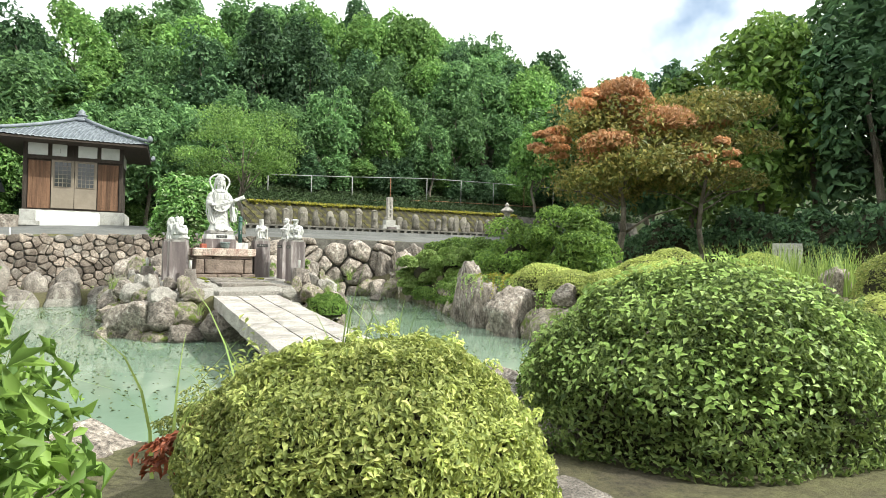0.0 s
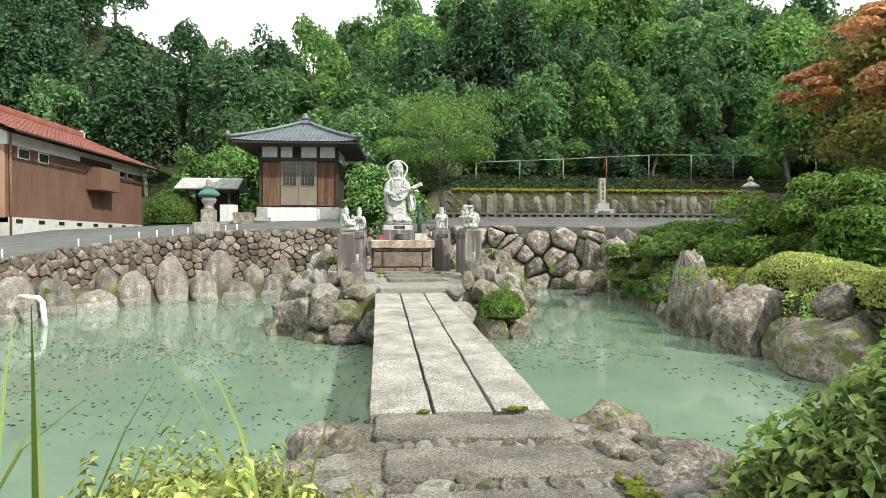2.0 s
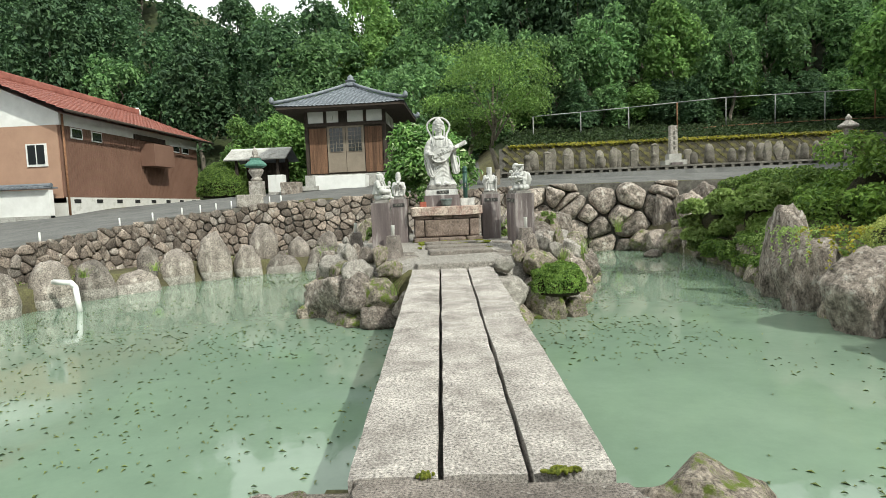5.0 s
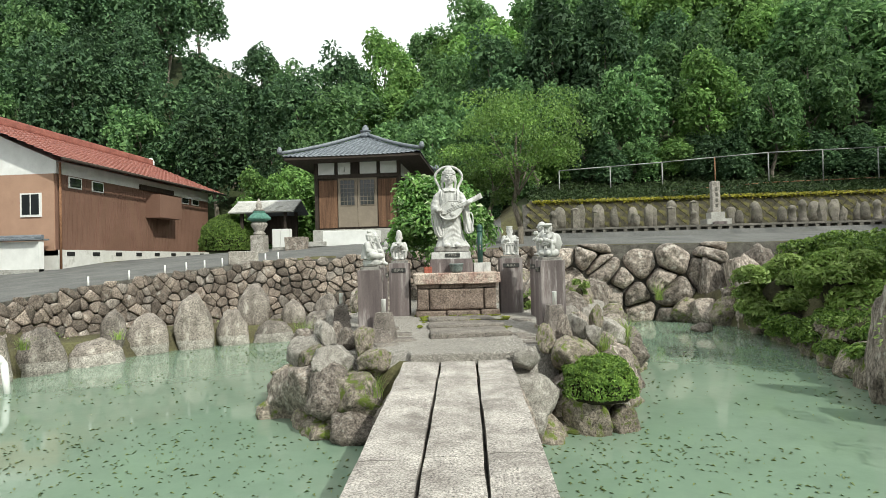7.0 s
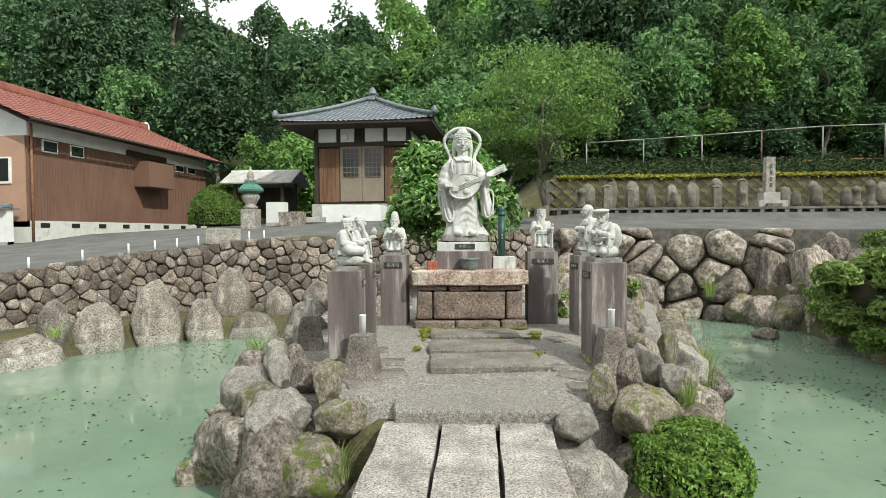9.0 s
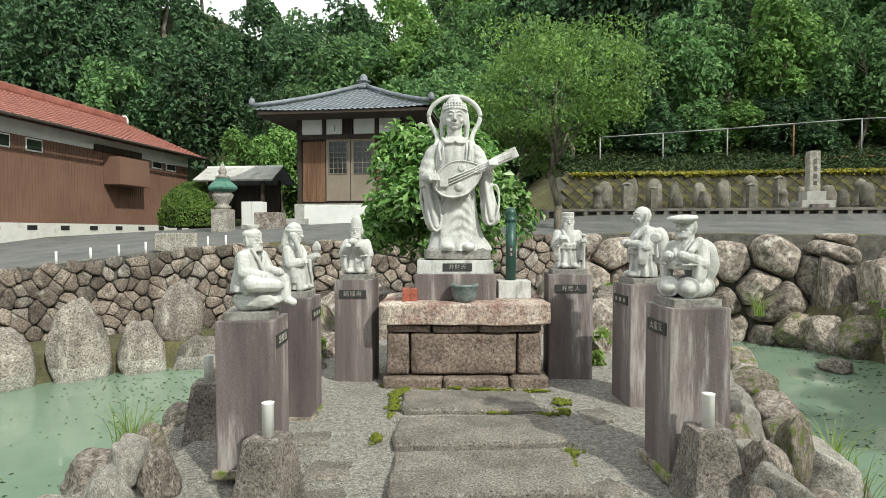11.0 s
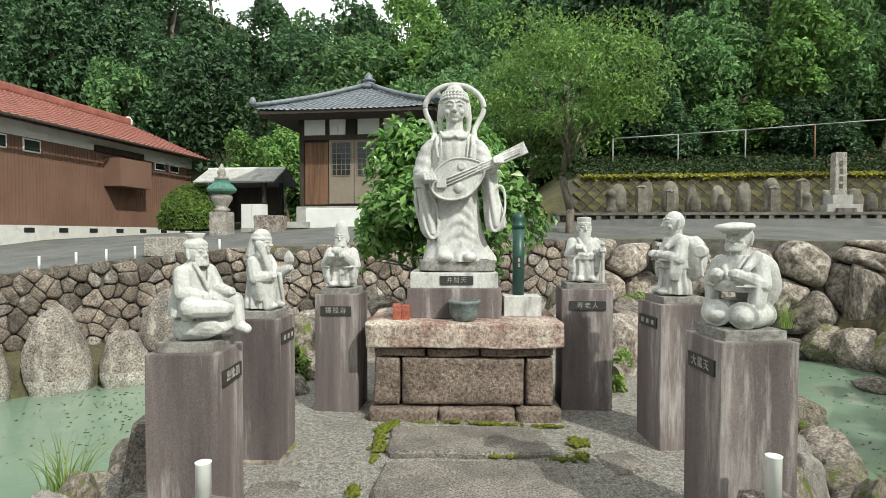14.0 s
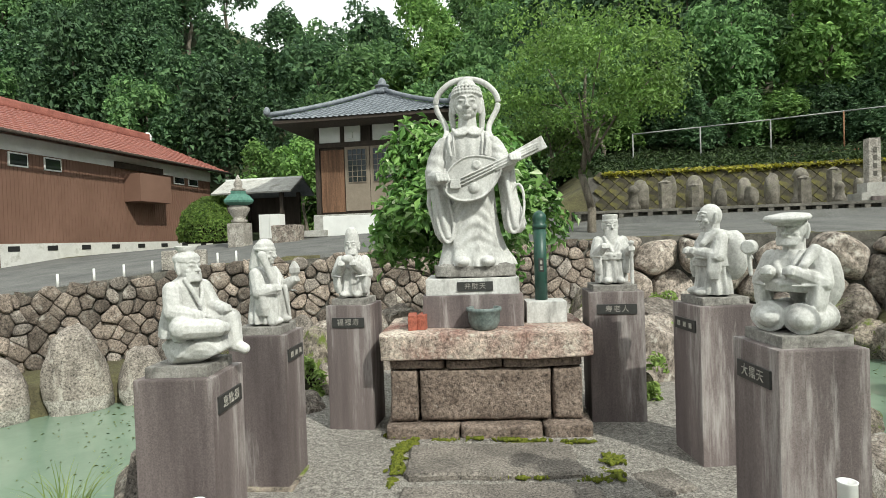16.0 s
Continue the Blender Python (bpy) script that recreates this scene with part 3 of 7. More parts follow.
gx, gy = axis(-18, 18, 0.25, 1500), axis(-18, 26, 0.25, 1500)
GX, GY = np.meshgrid(gx, gy)
GZ = ground_z(GX, GY)
me = bpy.data.meshes.new("ground")
nx, ny = len(gx), len(gy)
faces = [(j * nx + i, j * nx + i + 1, (j + 1) * nx + i + 1, (j + 1) * nx + i) for j in range(ny - 1) for i in range(nx - 1)]
me.from_pydata(np.stack([GX, GY, GZ], -1).reshape(-1, 3).tolist(), [], faces)
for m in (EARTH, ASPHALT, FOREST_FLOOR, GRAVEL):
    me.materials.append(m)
cx, cy = (GX[:-1, :-1] + GX[1:, 1:]) / 2, (GY[:-1, :-1] + GY[1:, 1:]) / 2
kind = np.zeros(cx.shape, np.int32)
beh = cy - np.interp(cx, WALL_X, WALL_Y)
kind[(beh > 0.3) & (cy < 13.4)] = 1
kind[(beh > 0.3) & (cy < 21) & (cx < 1) & (cx > -15.5)] = 1
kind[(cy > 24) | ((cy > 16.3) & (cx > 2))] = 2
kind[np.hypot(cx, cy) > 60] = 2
kind[inside_by(ISLAND, cx, cy) > 0.15] = 3
me.polygons.foreach_set("material_index", kind.ravel())
me.shade_smooth()
tagged(new("ground", me), "garden soil, asphalt lane and wooded slope", "ground", kind="structure")

bm = bmesh.new()
bmesh.ops.create_grid(bm, x_segments=2, y_segments=2, size=1)
bmesh.ops.transform(bm, matrix=pose(-0.4, -1.2, 0) @ Matrix.Diagonal((9.6, 11.6, 1, 1)), verts=bm.verts[:])
tagged(part("water", bm, WATER), "still milky green pond water", "water", kind="structure")

# floating leaf flecks, thicker in drifts
rnd = np.random.default_rng(5)
pts = np.stack([rnd.uniform(-8, 7.4, 26000), rnd.uniform(-11, 9, 26000)], 1)
dens = np.array([noise.noise(Vector((a * 0.35, b * 0.35, 3))) for a, b in pts])
keep = (inside_by(POND, pts[:, 0], pts[:, 1]) > 0.1) & (inside_by(ISLAND, pts[:, 0], pts[:, 1]) < 0) & (dens + rnd.normal(0, 0.25, 26000) > 0.14)
pts = pts[keep]
p3 = np.concatenate([pts, np.full((len(pts), 1), 0.006)], 1)
fl = new("floating_leaves", leaves_mesh("floating_leaves", p3, np.tile([0, 0, 1.0], (len(pts), 1)), 0.05, LEAF_FLOAT, rnd, 0.03, 0.35))
tagged(fl, "small dark leaves drifting on the pond", "leaves", kind="stuff")

# ---- retaining walls ----
wall = thing("wall_north", pose(0, 0, 0), "dry-stone retaining wall below the lane", "wall", kind="structure")
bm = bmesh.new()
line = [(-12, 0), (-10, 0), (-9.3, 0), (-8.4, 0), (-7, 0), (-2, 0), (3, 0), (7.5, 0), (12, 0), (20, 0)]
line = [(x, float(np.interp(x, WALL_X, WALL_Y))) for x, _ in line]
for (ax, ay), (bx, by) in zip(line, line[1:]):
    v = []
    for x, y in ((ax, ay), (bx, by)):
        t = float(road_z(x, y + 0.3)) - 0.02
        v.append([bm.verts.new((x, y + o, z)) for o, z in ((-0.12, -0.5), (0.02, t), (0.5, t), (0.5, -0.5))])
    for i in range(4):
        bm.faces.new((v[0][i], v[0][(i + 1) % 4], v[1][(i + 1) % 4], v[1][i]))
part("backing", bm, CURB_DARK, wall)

rnd = random.Random(11)
count = 0


def wall_point(x, f):
    y = float(np.interp(x, WALL_X, WALL_Y))
    x2 = x + 0.2
    y2 = float(np.interp(x2, WALL_X, WALL_Y))
    return y, math.degrees(math.atan2(y2 - y, 0.2)), float(road_z(x, y + 0.3))


def clip(poly, a, b):
    """Keeps the part of a polygon nearer to a than to b."""
    out = []
    n, m = (b[0] - a[0], b[1] - a[1]), ((a[0] + b[0]) / 2, (a[1] + b[1]) / 2)
    side = [(p[0] - m[0]) * n[0] + (p[1] - m[1]) * n[1] for p in poly]
    for k, p in enumerate(poly):
        q, s, t = poly[(k + 1) % len(poly)], side[k], side[(k + 1) % len(poly)]
        if s <= 0:
            out.append(p)
        if (s < 0) != (t < 0) and s != t:
            f = s / (s - t)
            out.append((p[0] + (q[0] - p[0]) * f, p[1] + (q[1] - p[1]) * f))
    return out


def fitted_stone(poly, gap, proud, seed, place, worn):
    """A stone that fills a cell of a rubble wall; place maps wall (u, v, depth) to the world."""
    rnd = random.Random(seed)
    dense = []
    for p, q in zip(poly, poly[1:] + poly[:1]):
        L = math.hypot(q[0] - p[0], q[1] - p[1])
        n = max(1, round(L / 0.12))
        dense += [(p[0] + (q[0] - p[0]) * k / n, p[1] + (q[1] - p[1]) * k / n) for k in range(n)]
    for _ in range(worn):
        dense = [((a[0] + 2 * b[0] + c[0]) / 4, (a[1] + 2 * b[1] + c[1]) / 4) for a, b, c in zip(dense[-1:] + dense[:-1], dense, dense[1:] + dense[:1])]
    cx = sum(p[0] for p in dense) / len(dense)
    cy = sum(p[1] for p in dense) / len(dense)
    size = max(max(math.hypot(p[0] - cx, p[1] - cy) for p in dense), 0.05)
    tx, ty = rnd.uniform(-0.35, 0.35), rnd.uniform(-0.35, 0.35)
    bm = bmesh.new()
    rings = []
    for f, d in (((1 - gap / size, -0.10), (1 - gap / size, 0.30), (0.94 - gap / size, 0.62), (0.80 - gap / size, 0.86), (0.5, 0.97), (0.2, 1.0)) if worn > 1
                 else ((1 - gap / size, -0.10), (1 - gap / size, 0.55), (0.93 - gap / size, 0.92), (0.6, 1.0), (0.25, 1.02))):
        ring = []
        for p in dense:
            u, v = (p[0] - cx) * f, (p[1] - cy) * f
            q = noise.noise(Vector((u * 5 + seed, v * 5, d)))
            dep = proud * (d + 0.25 * q * (d > 0) + (tx * u + ty * v) / size * (d > 0.5))
            ring.append(bm.verts.new(place(cx + u, cy + v, dep)))
        rings.append(ring)
    n = len(dense)
    for lo, hi in zip(rings, rings[1:]):
        for k in range(n):
            bm.faces.new((lo[k], lo[(k + 1) % n], hi[(k + 1) % n], hi[k]))
    bm.faces.new(rings[-1])
    bmesh.ops.recalc_face_normals(bm, faces=bm.faces[:])
    return bm


ARC = [(-30.0, 0.0)]
for x in np.arange(-29.9, 14.01, 0.1):
    px, pu = ARC[-1]
    ARC.append((float(x), pu + math.hypot(x - px, float(np.interp(x, WALL_X, WALL_Y) - np.interp(px, WALL_X, WALL_Y)))))
ARC_X, ARC_U = [a for a, _ in ARC], [u for _, u in ARC]


def wall_place(u, v, dep):
    x = float(np.interp(u, ARC_U, ARC_X))
    y = float(np.interp(x, WALL_X, WALL_Y))
    s = float(np.interp(x + 0.1, WALL_X, WALL_Y) - np.interp(x - 0.1, WALL_X, WALL_Y)) / 0.2
    k = math.hypot(1, s)
    dep = dep + 0.10 - 0.12 * v / 2.5
    return Vector((x + s / k * dep, y - dep / k, v))


def rubble(x0, x1, low, step, high, gap, proud, name, label, parent, seed, mats):
    """Fitted stones on the wall between two places."""
    rnd = random.Random(seed)
    u0, u1 = float(np.interp(x0, ARC_X, ARC_U)), float(np.interp(x1, ARC_X, ARC_U))
    seeds = []
    nu, nv = round((u1 - u0) / step), max(1, round(2.2 / high))
    for i in range(-1, nu + 1):
        for j in range(-1, nv + 1):
            seeds.append((u0 + (i + 0.5 + 0.5 * (j % 2) + rnd.uniform(-0.46, 0.46)) * step, low + (j + 0.5 + rnd.uniform(-0.44, 0.44)) * high))
    made = 0
    for k, a in enumerate(seeds):
        x = float(np.interp(a[0], ARC_U, ARC_X))
        top = float(road_z(x, np.interp(x, WALL_X, WALL_Y) + 0.3)) + 0.03
        if not (u0 <= a[0] <= u1) or a[1] > top or a[1] < low:
            continue
        poly = [(a[0] - 2 * step, low), (a[0] + 2 * step, low), (a[0] + 2 * step, top), (a[0] - 2 * step, top)]
        for b in seeds:
            if b is not a and abs(b[0] - a[0]) < 3 * step and abs(b[1] - a[1]) < 3 * high:
                poly = clip(poly, a, b)
        if len(poly) < 3:
            continue
        bm = fitted_stone(poly, gap * rnd.uniform(0.5, 2.2), proud * rnd.uniform(0.6, 1.4), seed * 1000 + k, wall_place, 2 if high > 0.5 else rnd.choice((0, 0, 1)))
        ob = part(name, bm, mats[1] if rnd.random() < 0.15 else mats[0], parent, smooth=True)
        if not parent:
            tagged(ob, label, "rock", "retaining wall boulders")
        made += 1
    return made


rubble(-10.1, 2.2, 0.30, 0.36, 0.205, 0.006, 0.085, "wall_stone", "", wall, 4, (STONE_WALL, STONE_SHORE))
rubble(1.5, 8.2, -0.15, 0.98, 0.60, 0.022, 0.42, "boulder", "large brown boulder in the pond's retaining wall", None, 6, (STONE_BROWN, STONE_BROWN))
for x, y, z, sx, sy, sz in ((7.3, 8.35, 1.0, 0.45, 0.4, 1.0), (8.0, 7.7, 1.0, 0.5, 0.45, 1.15), (8.6, 8.1, 1.6, 0.5, 0.4, 0.7), (9.2, 7.6, 1.3, 0.55, 0.5, 0.75), (7.9, 6.6, 0.4, 0.6, 0.5, 0.8), (8.8, 6.4, 0.7, 0.6, 0.5, 0.8), (10.0, 7.6, 1.6, 0.6, 0.5, 0.6)):
    rock((x, y, z), (sx, sy, sz), rnd.randrange(10 ** 6), rnd.random() < 0.4, "boulder", "tall standing boulder at the pond's corner", tilt=5)

# ---- bridge and its landings ----
BR_A, BR_B = Vector((0.58, -9.72, 0.60)), Vector((0.22, -3.05, 0.86))
bd = BR_B - BR_A
bridge = thing("stone_bridge", pose(*BR_A), "flat granite footbridge of three long slabs", "bridge")
bridge.matrix_world = pose(*BR_A, 0, 0, math.degrees(math.atan2(-bd.x, bd.y))) @ pose(0, 0, 0, math.degrees(math.asin(bd.z / bd.length)), 0, 0)
for k, (x0, x1) in enumerate(((-0.655, -0.215), (-0.185, 0.225), (0.255, 0.655))):
  for y0, y1 in ((0.0, 3.55 + 0.06 * k), (3.562 + 0.06 * k, bd.length)):
    bm = bmesh.new()
    bmesh.ops.create_grid(bm, x_segments=6, y_segments=26, size=0.5)
    bmesh.ops.transform(bm, matrix=pose((x0 + x1) / 2, (y0 + y1) / 2, 0) @ Matrix.Diagonal((x1 - x0, y1 - y0, 1, 1)), verts=bm.verts[:])
    ex = bmesh.ops.extrude_face_region(bm, geom=bm.faces[:])
    for g in ex["geom"]:
        if isinstance(g, bmesh.types.BMVert):
            g.co.z -= 0.24
    bmesh.ops.recalc_face_normals(bm, faces=bm.faces[:])
    for v in bm.verts:
        edge = min(abs(v.co.x - x0), abs(v.co.x - x1))
        q = noise.noise(Vector((v.co.x * 3, v.co.y * 2.2, k * 7)))
        v.co.z += 0.012 * q
        if edge < 0.01:
            v.co.x += 0.011 * noise.noise(Vector((k * 3 + x0, v.co.y * 2.5, 1)))
            v.co.z -= 0.008
    part("slab", bm, SLAB, bridge, smooth=False)

# sheet added under the slabs; its dark colour stands for shade in the gaps
part("gap_shade_sheet", one_box((1.1, bd.length - 0.3, 0.06), (0, bd.length / 2, -0.19)), CURB_DARK, bridge)

# piers of stacked stone under both ends
for at, sz, sd in (((-0.25, -3.5, 0.25), (0.4, 0.35, 0.4), 1), ((0.75, -3.4, 0.2), (0.45, 0.35, 0.42), 2), ((0.0, -9.9, 0.15), (0.45, 0.3, 0.35), 3), ((1.1, -9.9, 0.15), (0.45, 0.3, 0.35), 4)):
    rock(at, sz, sd, False, "pier_stone", "rough stone supporting the footbridge")


def slab_stone(name, at, size, rz, seed, mat, label, h=0.14):
    """A flat, uneven paving stone with broken edges."""
    rnd = random.Random(seed)
    bm = bmesh.new()
    ring = []
    corner = [(-1, -1), (1, -1), (1, 1), (-1, 1)]
    corner = [(x * size[0] / 2 * rnd.uniform(0.93, 1.02), y * size[1] / 2 * rnd.uniform(0.93, 1.02)) for x, y in corner]
    for p, q in zip(corner, corner[1:] + corner[:1]):
        for k in range(8):
            f = (k + (0.22 if k == 0 else 0.0)) / 8
            ring.append((p[0] + (q[0] - p[0]) * f + rnd.uniform(-0.012, 0.012), p[1] + (q[1] - p[1]) * f + rnd.uniform(-0.012, 0.012)))
    n = len(ring)
    lo = [bm.verts.new((x, y, -h)) for x, y in ring]
    mi = [bm.verts.new((x, y, -0.018)) for x, y in ring]
    hi = [bm.verts.new((x - math.copysign(0.014, x), y - math.copysign(0.014, y), rnd.uniform(-0.003, 0.004))) for x, y in ring]
    for a, b in ((lo, mi), (mi, hi)):
        for i in range(n):
            bm.faces.new((a[i], a[(i + 1) % n], b[(i + 1) % n], b[i]))
    bm.faces.new(hi)
    bm.faces.new(lo[::-1])
    ob = part(name, bm, mat)
    ob.matrix_world = pose(*at, rnd.uniform(-0.8, 0.8), rnd.uniform(-0.8, 0.8), rz)
    return tagged(ob, label, "paving stone", "paving stones")


for at, sz, rz, sd in (((0.62, -9.98, 0.59), (1.36, 0.44, 0), -3, 1), ((0.68, -10.55, 0.565), (1.25, 0.45, 0), 2, 2), ((0.66, -11.18, 0.555), (1.25, 0.50, 0), 2, 3),
                       ((0.7, -11.85, 0.565), (1.25, 0.56, 0), -3, 5), ((0.5, -12.55, 0.47), (0.95, 0.6, 0), -6, 6), ((0.55, -13.25, 0.45), (0.8, 0.6, 0), 3, 7), ((0.1, -14.1, 0.44), (0.8, 0.65, 0), 20, 8), ((-0.5, -14.9, 0.43), (0.8, 0.6, 0), 30, 9), ((-1.1, -15.6, 0.43), (0.8, 0.6, 0), 34, 10)):
    slab_stone("paving_stone", at, sz, rz, sd, SLAB_DARK, "dark worn paving stone of the path to the bridge", 0.22)
for at, sz, rz, sd in (((0.22, -2.52, 0.955), (1.34, 1.12, 0), 4, 21), ((0.12, -0.42, 1.122), (1.12, 0.54, 0), 8, 22), ((0.21, -1.02, 1.095), (1.17, 0.58, 0), 8, 23), ((0.31, -1.65, 1.06), (1.2, 0.62, 0), 9, 24)):
    slab_stone("paving_stone", at, sz, rz, sd, SLAB_GREY if sd > 21 else GRAVEL, "dark worn paving slab before the plinth" if sd > 21 else "rough concrete landing slab at the bridge", 0.16)


# mortared rubble platform at the near end of the bridge
plat = thing("stone_landing", pose(0.62, -10.9, 0), "mortared rubble landing before the bridge", "landing")
bm = bmesh.new()
out = [(-1.05, 1.15), (1.05, 1.18), (1.25, 0.7), (1.35, 0.0), (1.5, -0.9), (0.9, -1.6), (-0.9, -1.6), (-1.3, -0.8), (-1.1, 0.2)]
lo, hi = [bm.verts.new((x * 1.06, y * 1.04, -0.5)) for x, y in out], [bm.verts.new((x, y, 0.535)) for x, y in out]
for k in range(len(out)):
    bm.faces.new((lo[k], lo[(k + 1) % len(out)], hi[(k + 1) % len(out)], hi[k]))
bm.faces.new(hi)
part("mortar", bm, MORTAR, plat, bevel=0.04)
rl = random.Random(31)
spots = []
for k in range(400):
    x, y = rl.uniform(-1.2, 1.4), rl.uniform(-1.4, 1.1)
    if inside_by(np.array(out), x, y) < 0.08 or (-0.68 < x < 0.72 and any(a < y < b for a, b in ((0.68, 1.15), (0.08, 0.62), (-0.62, 0.02), (-1.25, -0.66)))):
        continue
    s = rl.uniform(0.045, 0.13)
    if all(math.hypot(x - a, y - b) > (s + c) * 0.95 for a, b, c in spots):
        spots.append((x, y, s))
for row in (0.64, 0.03, -0.62):
    x = -0.62
    while x < 0.66:
        s = rl.uniform(0.035, 0.075)
        spots.append((x + s, row + rl.uniform(-0.02, 0.02), s))
        x += 2 * s + rl.uniform(0.0, 0.05)
for x, y, s in spots:
    rock((x, y, 0.527), (s * 1.1, s * rl.uniform(0.6, 0.9), 0.04), rl.randrange(10 ** 6), rl.random() < 0.12, "cobble", parent=plat, tilt=6, pale=rl.random() < 0.65)


def moss_patch(at, size, seed):
    rnd = random.Random(seed)
    bm = bmesh.new()
    for _ in range(30):
        s = rnd.uniform(0.10, 0.28)
        ball(bm, (rnd.gauss(0, 0.42) * size[0], rnd.gauss(0, 0.42) * size[1], 0), (size[0] * s, size[1] * s, rnd.uniform(0.006, 0.016)), rz=rnd.uniform(0, 180), sub=2)
    ob = part("moss_cushion", bm, MOSS, smooth=True)
    ob.matrix_world = pose(*at)
    return tagged(ob, "bright yellow-green moss cushion on stone", "moss", kind="stuff")


for at, sz, sd in (((1.36, -10.98, 0.575), (0.09, 0.19), 1), ((0.95, -9.72, 0.615), (0.10, 0.045), 2), ((0.30, -9.73, 0.605), (0.04, 0.035), 3), ((1.15, -11.6, 0.5), (0.14, 0.08), 4), ((-0.48, -0.75, 1.075), (0.035, 0.10), 5), ((-0.47, -1.25, 1.07), (0.03, 0.12), 9), ((-0.5, -0.35, 1.08), (0.03, 0.09), 10), ((0.80, -0.5, 1.08), (0.035, 0.12), 6), ((-0.25, -0.075, 1.10), (0.12, 0.03), 7), ((0.25, -0.07, 1.10), (0.15, 0.025), 11), ((0.6, -0.07, 1.10), (0.08, 0.03), 8)):
    moss_patch(at, sz, sd + 40)

rm = random.Random(5)
for k in range(26):
    x, y = ((-0.50 + rm.uniform(-0.03, 0.03), rm.uniform(-1.95, -0.1)), (rm.uniform(-0.45, 0.8), -0.645 + rm.uniform(-0.015, 0.015)), (rm.uniform(-0.7, 0.7), -0.07), (0.86 + rm.uniform(-0.04, 0.04), rm.uniform(-1.9, -0.3)))[k % 4]
    moss_patch((x, y, float(ground_z(x, y)) + 0.016), (rm.uniform(0.03, 0.06), rm.uniform(0.05, 0.13)) if k % 2 == 0 and k % 4 == 0 or k % 4 == 3 else (rm.uniform(0.06, 0.14), rm.uniform(0.02, 0.03)), 80 + k)

# ---- shore stones ----
def shore_block(at, w, d, h, rz, seed, label="rounded brown stone block with a pale waterline"):
    """A rounded block standing in the water, bleached below the high-water line."""
    rs = random.Random(seed)
    bm = bmesh.new()
    bmesh.ops.create_icosphere(bm, subdivisions=4, radius=1.0)
    off = Vector((rs.uniform(0, 50), rs.uniform(0, 50), 0))
    sx, sy, e = rs.uniform(-0.15, 0.15), rs.uniform(-0.15, 0.15), rs.uniform(0.62, 0.82)
    for v in bm.verts:
        c = v.co.normalized()
        c = Vector((math.copysign(abs(c.x) ** e, c.x), math.copysign(abs(c.y) ** e, c.y), math.copysign(abs(c.z) ** (e + 0.1), c.z)))
        c *= 1 + 0.16 * noise.noise(c * 1.4 + off) + 0.06 * noise.noise(c * 4 + off) + 0.035 * noise.noise(c * 9 + off)
        k = 1.02 - 0.30 * max(0.0, (c.z + 1) / 2) ** 1.5
        v.co = Vector(((c.x * k + sx * c.z) * w * 0.47, (c.y * k + sy * c.z) * d * 0.47, (c.z + 1) * (h + 0.35) / 2 - 0.35))
    line_z = 0.24 - at[2]
    tilt = Vector((rs.uniform(-0.06, 0.06), rs.uniform(-0.06, 0.06), 1)).normalized()
    bmesh.ops.bisect_plane(bm, geom=bm.verts[:] + bm.edges[:] + bm.faces[:], plane_co=(0, 0, line_z), plane_no=tilt)
    me = bpy.data.meshes.new("boulder")
    bm.to_mesh(me)
    bm.free()
    me.materials.append(STONE_SHORE)
    me.materials.append(STONE_PALE)
    for f in me.polygons:
        f.material_index = 1 if (f.center - Vector((0, 0, line_z))).dot(tilt) < 0 else 0
    me.shade_smooth()
    ob = new("boulder", me)
    ob.matrix_world = pose(*at, 0, 0, rz)
    return tagged(ob, label, "rock", "pond edge boulders")


for k, (x, y, z, w, d, h, rz) in enumerate(((-8.9, -3.9, 0, 0.95, 0.7, 0.9, 80), (-8.85, -2.75, 0, 1.0, 0.7, 0.85, 85), (-8.8, -1.65, 0, 0.9, 0.7, 0.95, 80), (-8.65, -0.4, 0, 0.95, 0.75, 1.05, 70), (-8.45, 0.75, 0, 1.0, 0.75, 0.9, 60), (-8.0, 1.75, 0, 1.2, 0.8, 0.52, 60),
                                            (-7.7, 3.1, 0, 1.1, 0.8, 0.95, 50), (-6.95, 3.9, 0, 1.05, 0.8, 1.3, 45), (-6.2, 4.5, 0, 0.92, 0.75, 0.9, 40), (-5.3, 5.0, 0, 1.2, 0.8, 0.55, 20), (-4.2, 5.5, 0, 1.1, 0.8, 0.75, 15), (-3.2, 5.9, 0, 1.0, 0.8, 0.6, 10))):
    shore_block((x, y, z), w, d, h, rz, 900 + k)
for k, (x, y, z, w, d, h, rz) in enumerate(((-8.1, 2.45, 0.45, 0.6, 0.5, 0.65, 60), (-6.0, 5.35, 0.55, 1.0, 0.7, 0.95, 30), (-5.0, 5.75, 0.5, 0.75, 0.6, 0.55, 15), (-8.9, 1.3, 0.45, 0.6, 0.5, 0.4, 60), (-4.2, 6.2, 0.55, 0.8, 0.6, 0.6, 10))):
    shore_block((x, y, z), w, d, h, rz, 950 + k, "brown stone block set behind the pond edge")
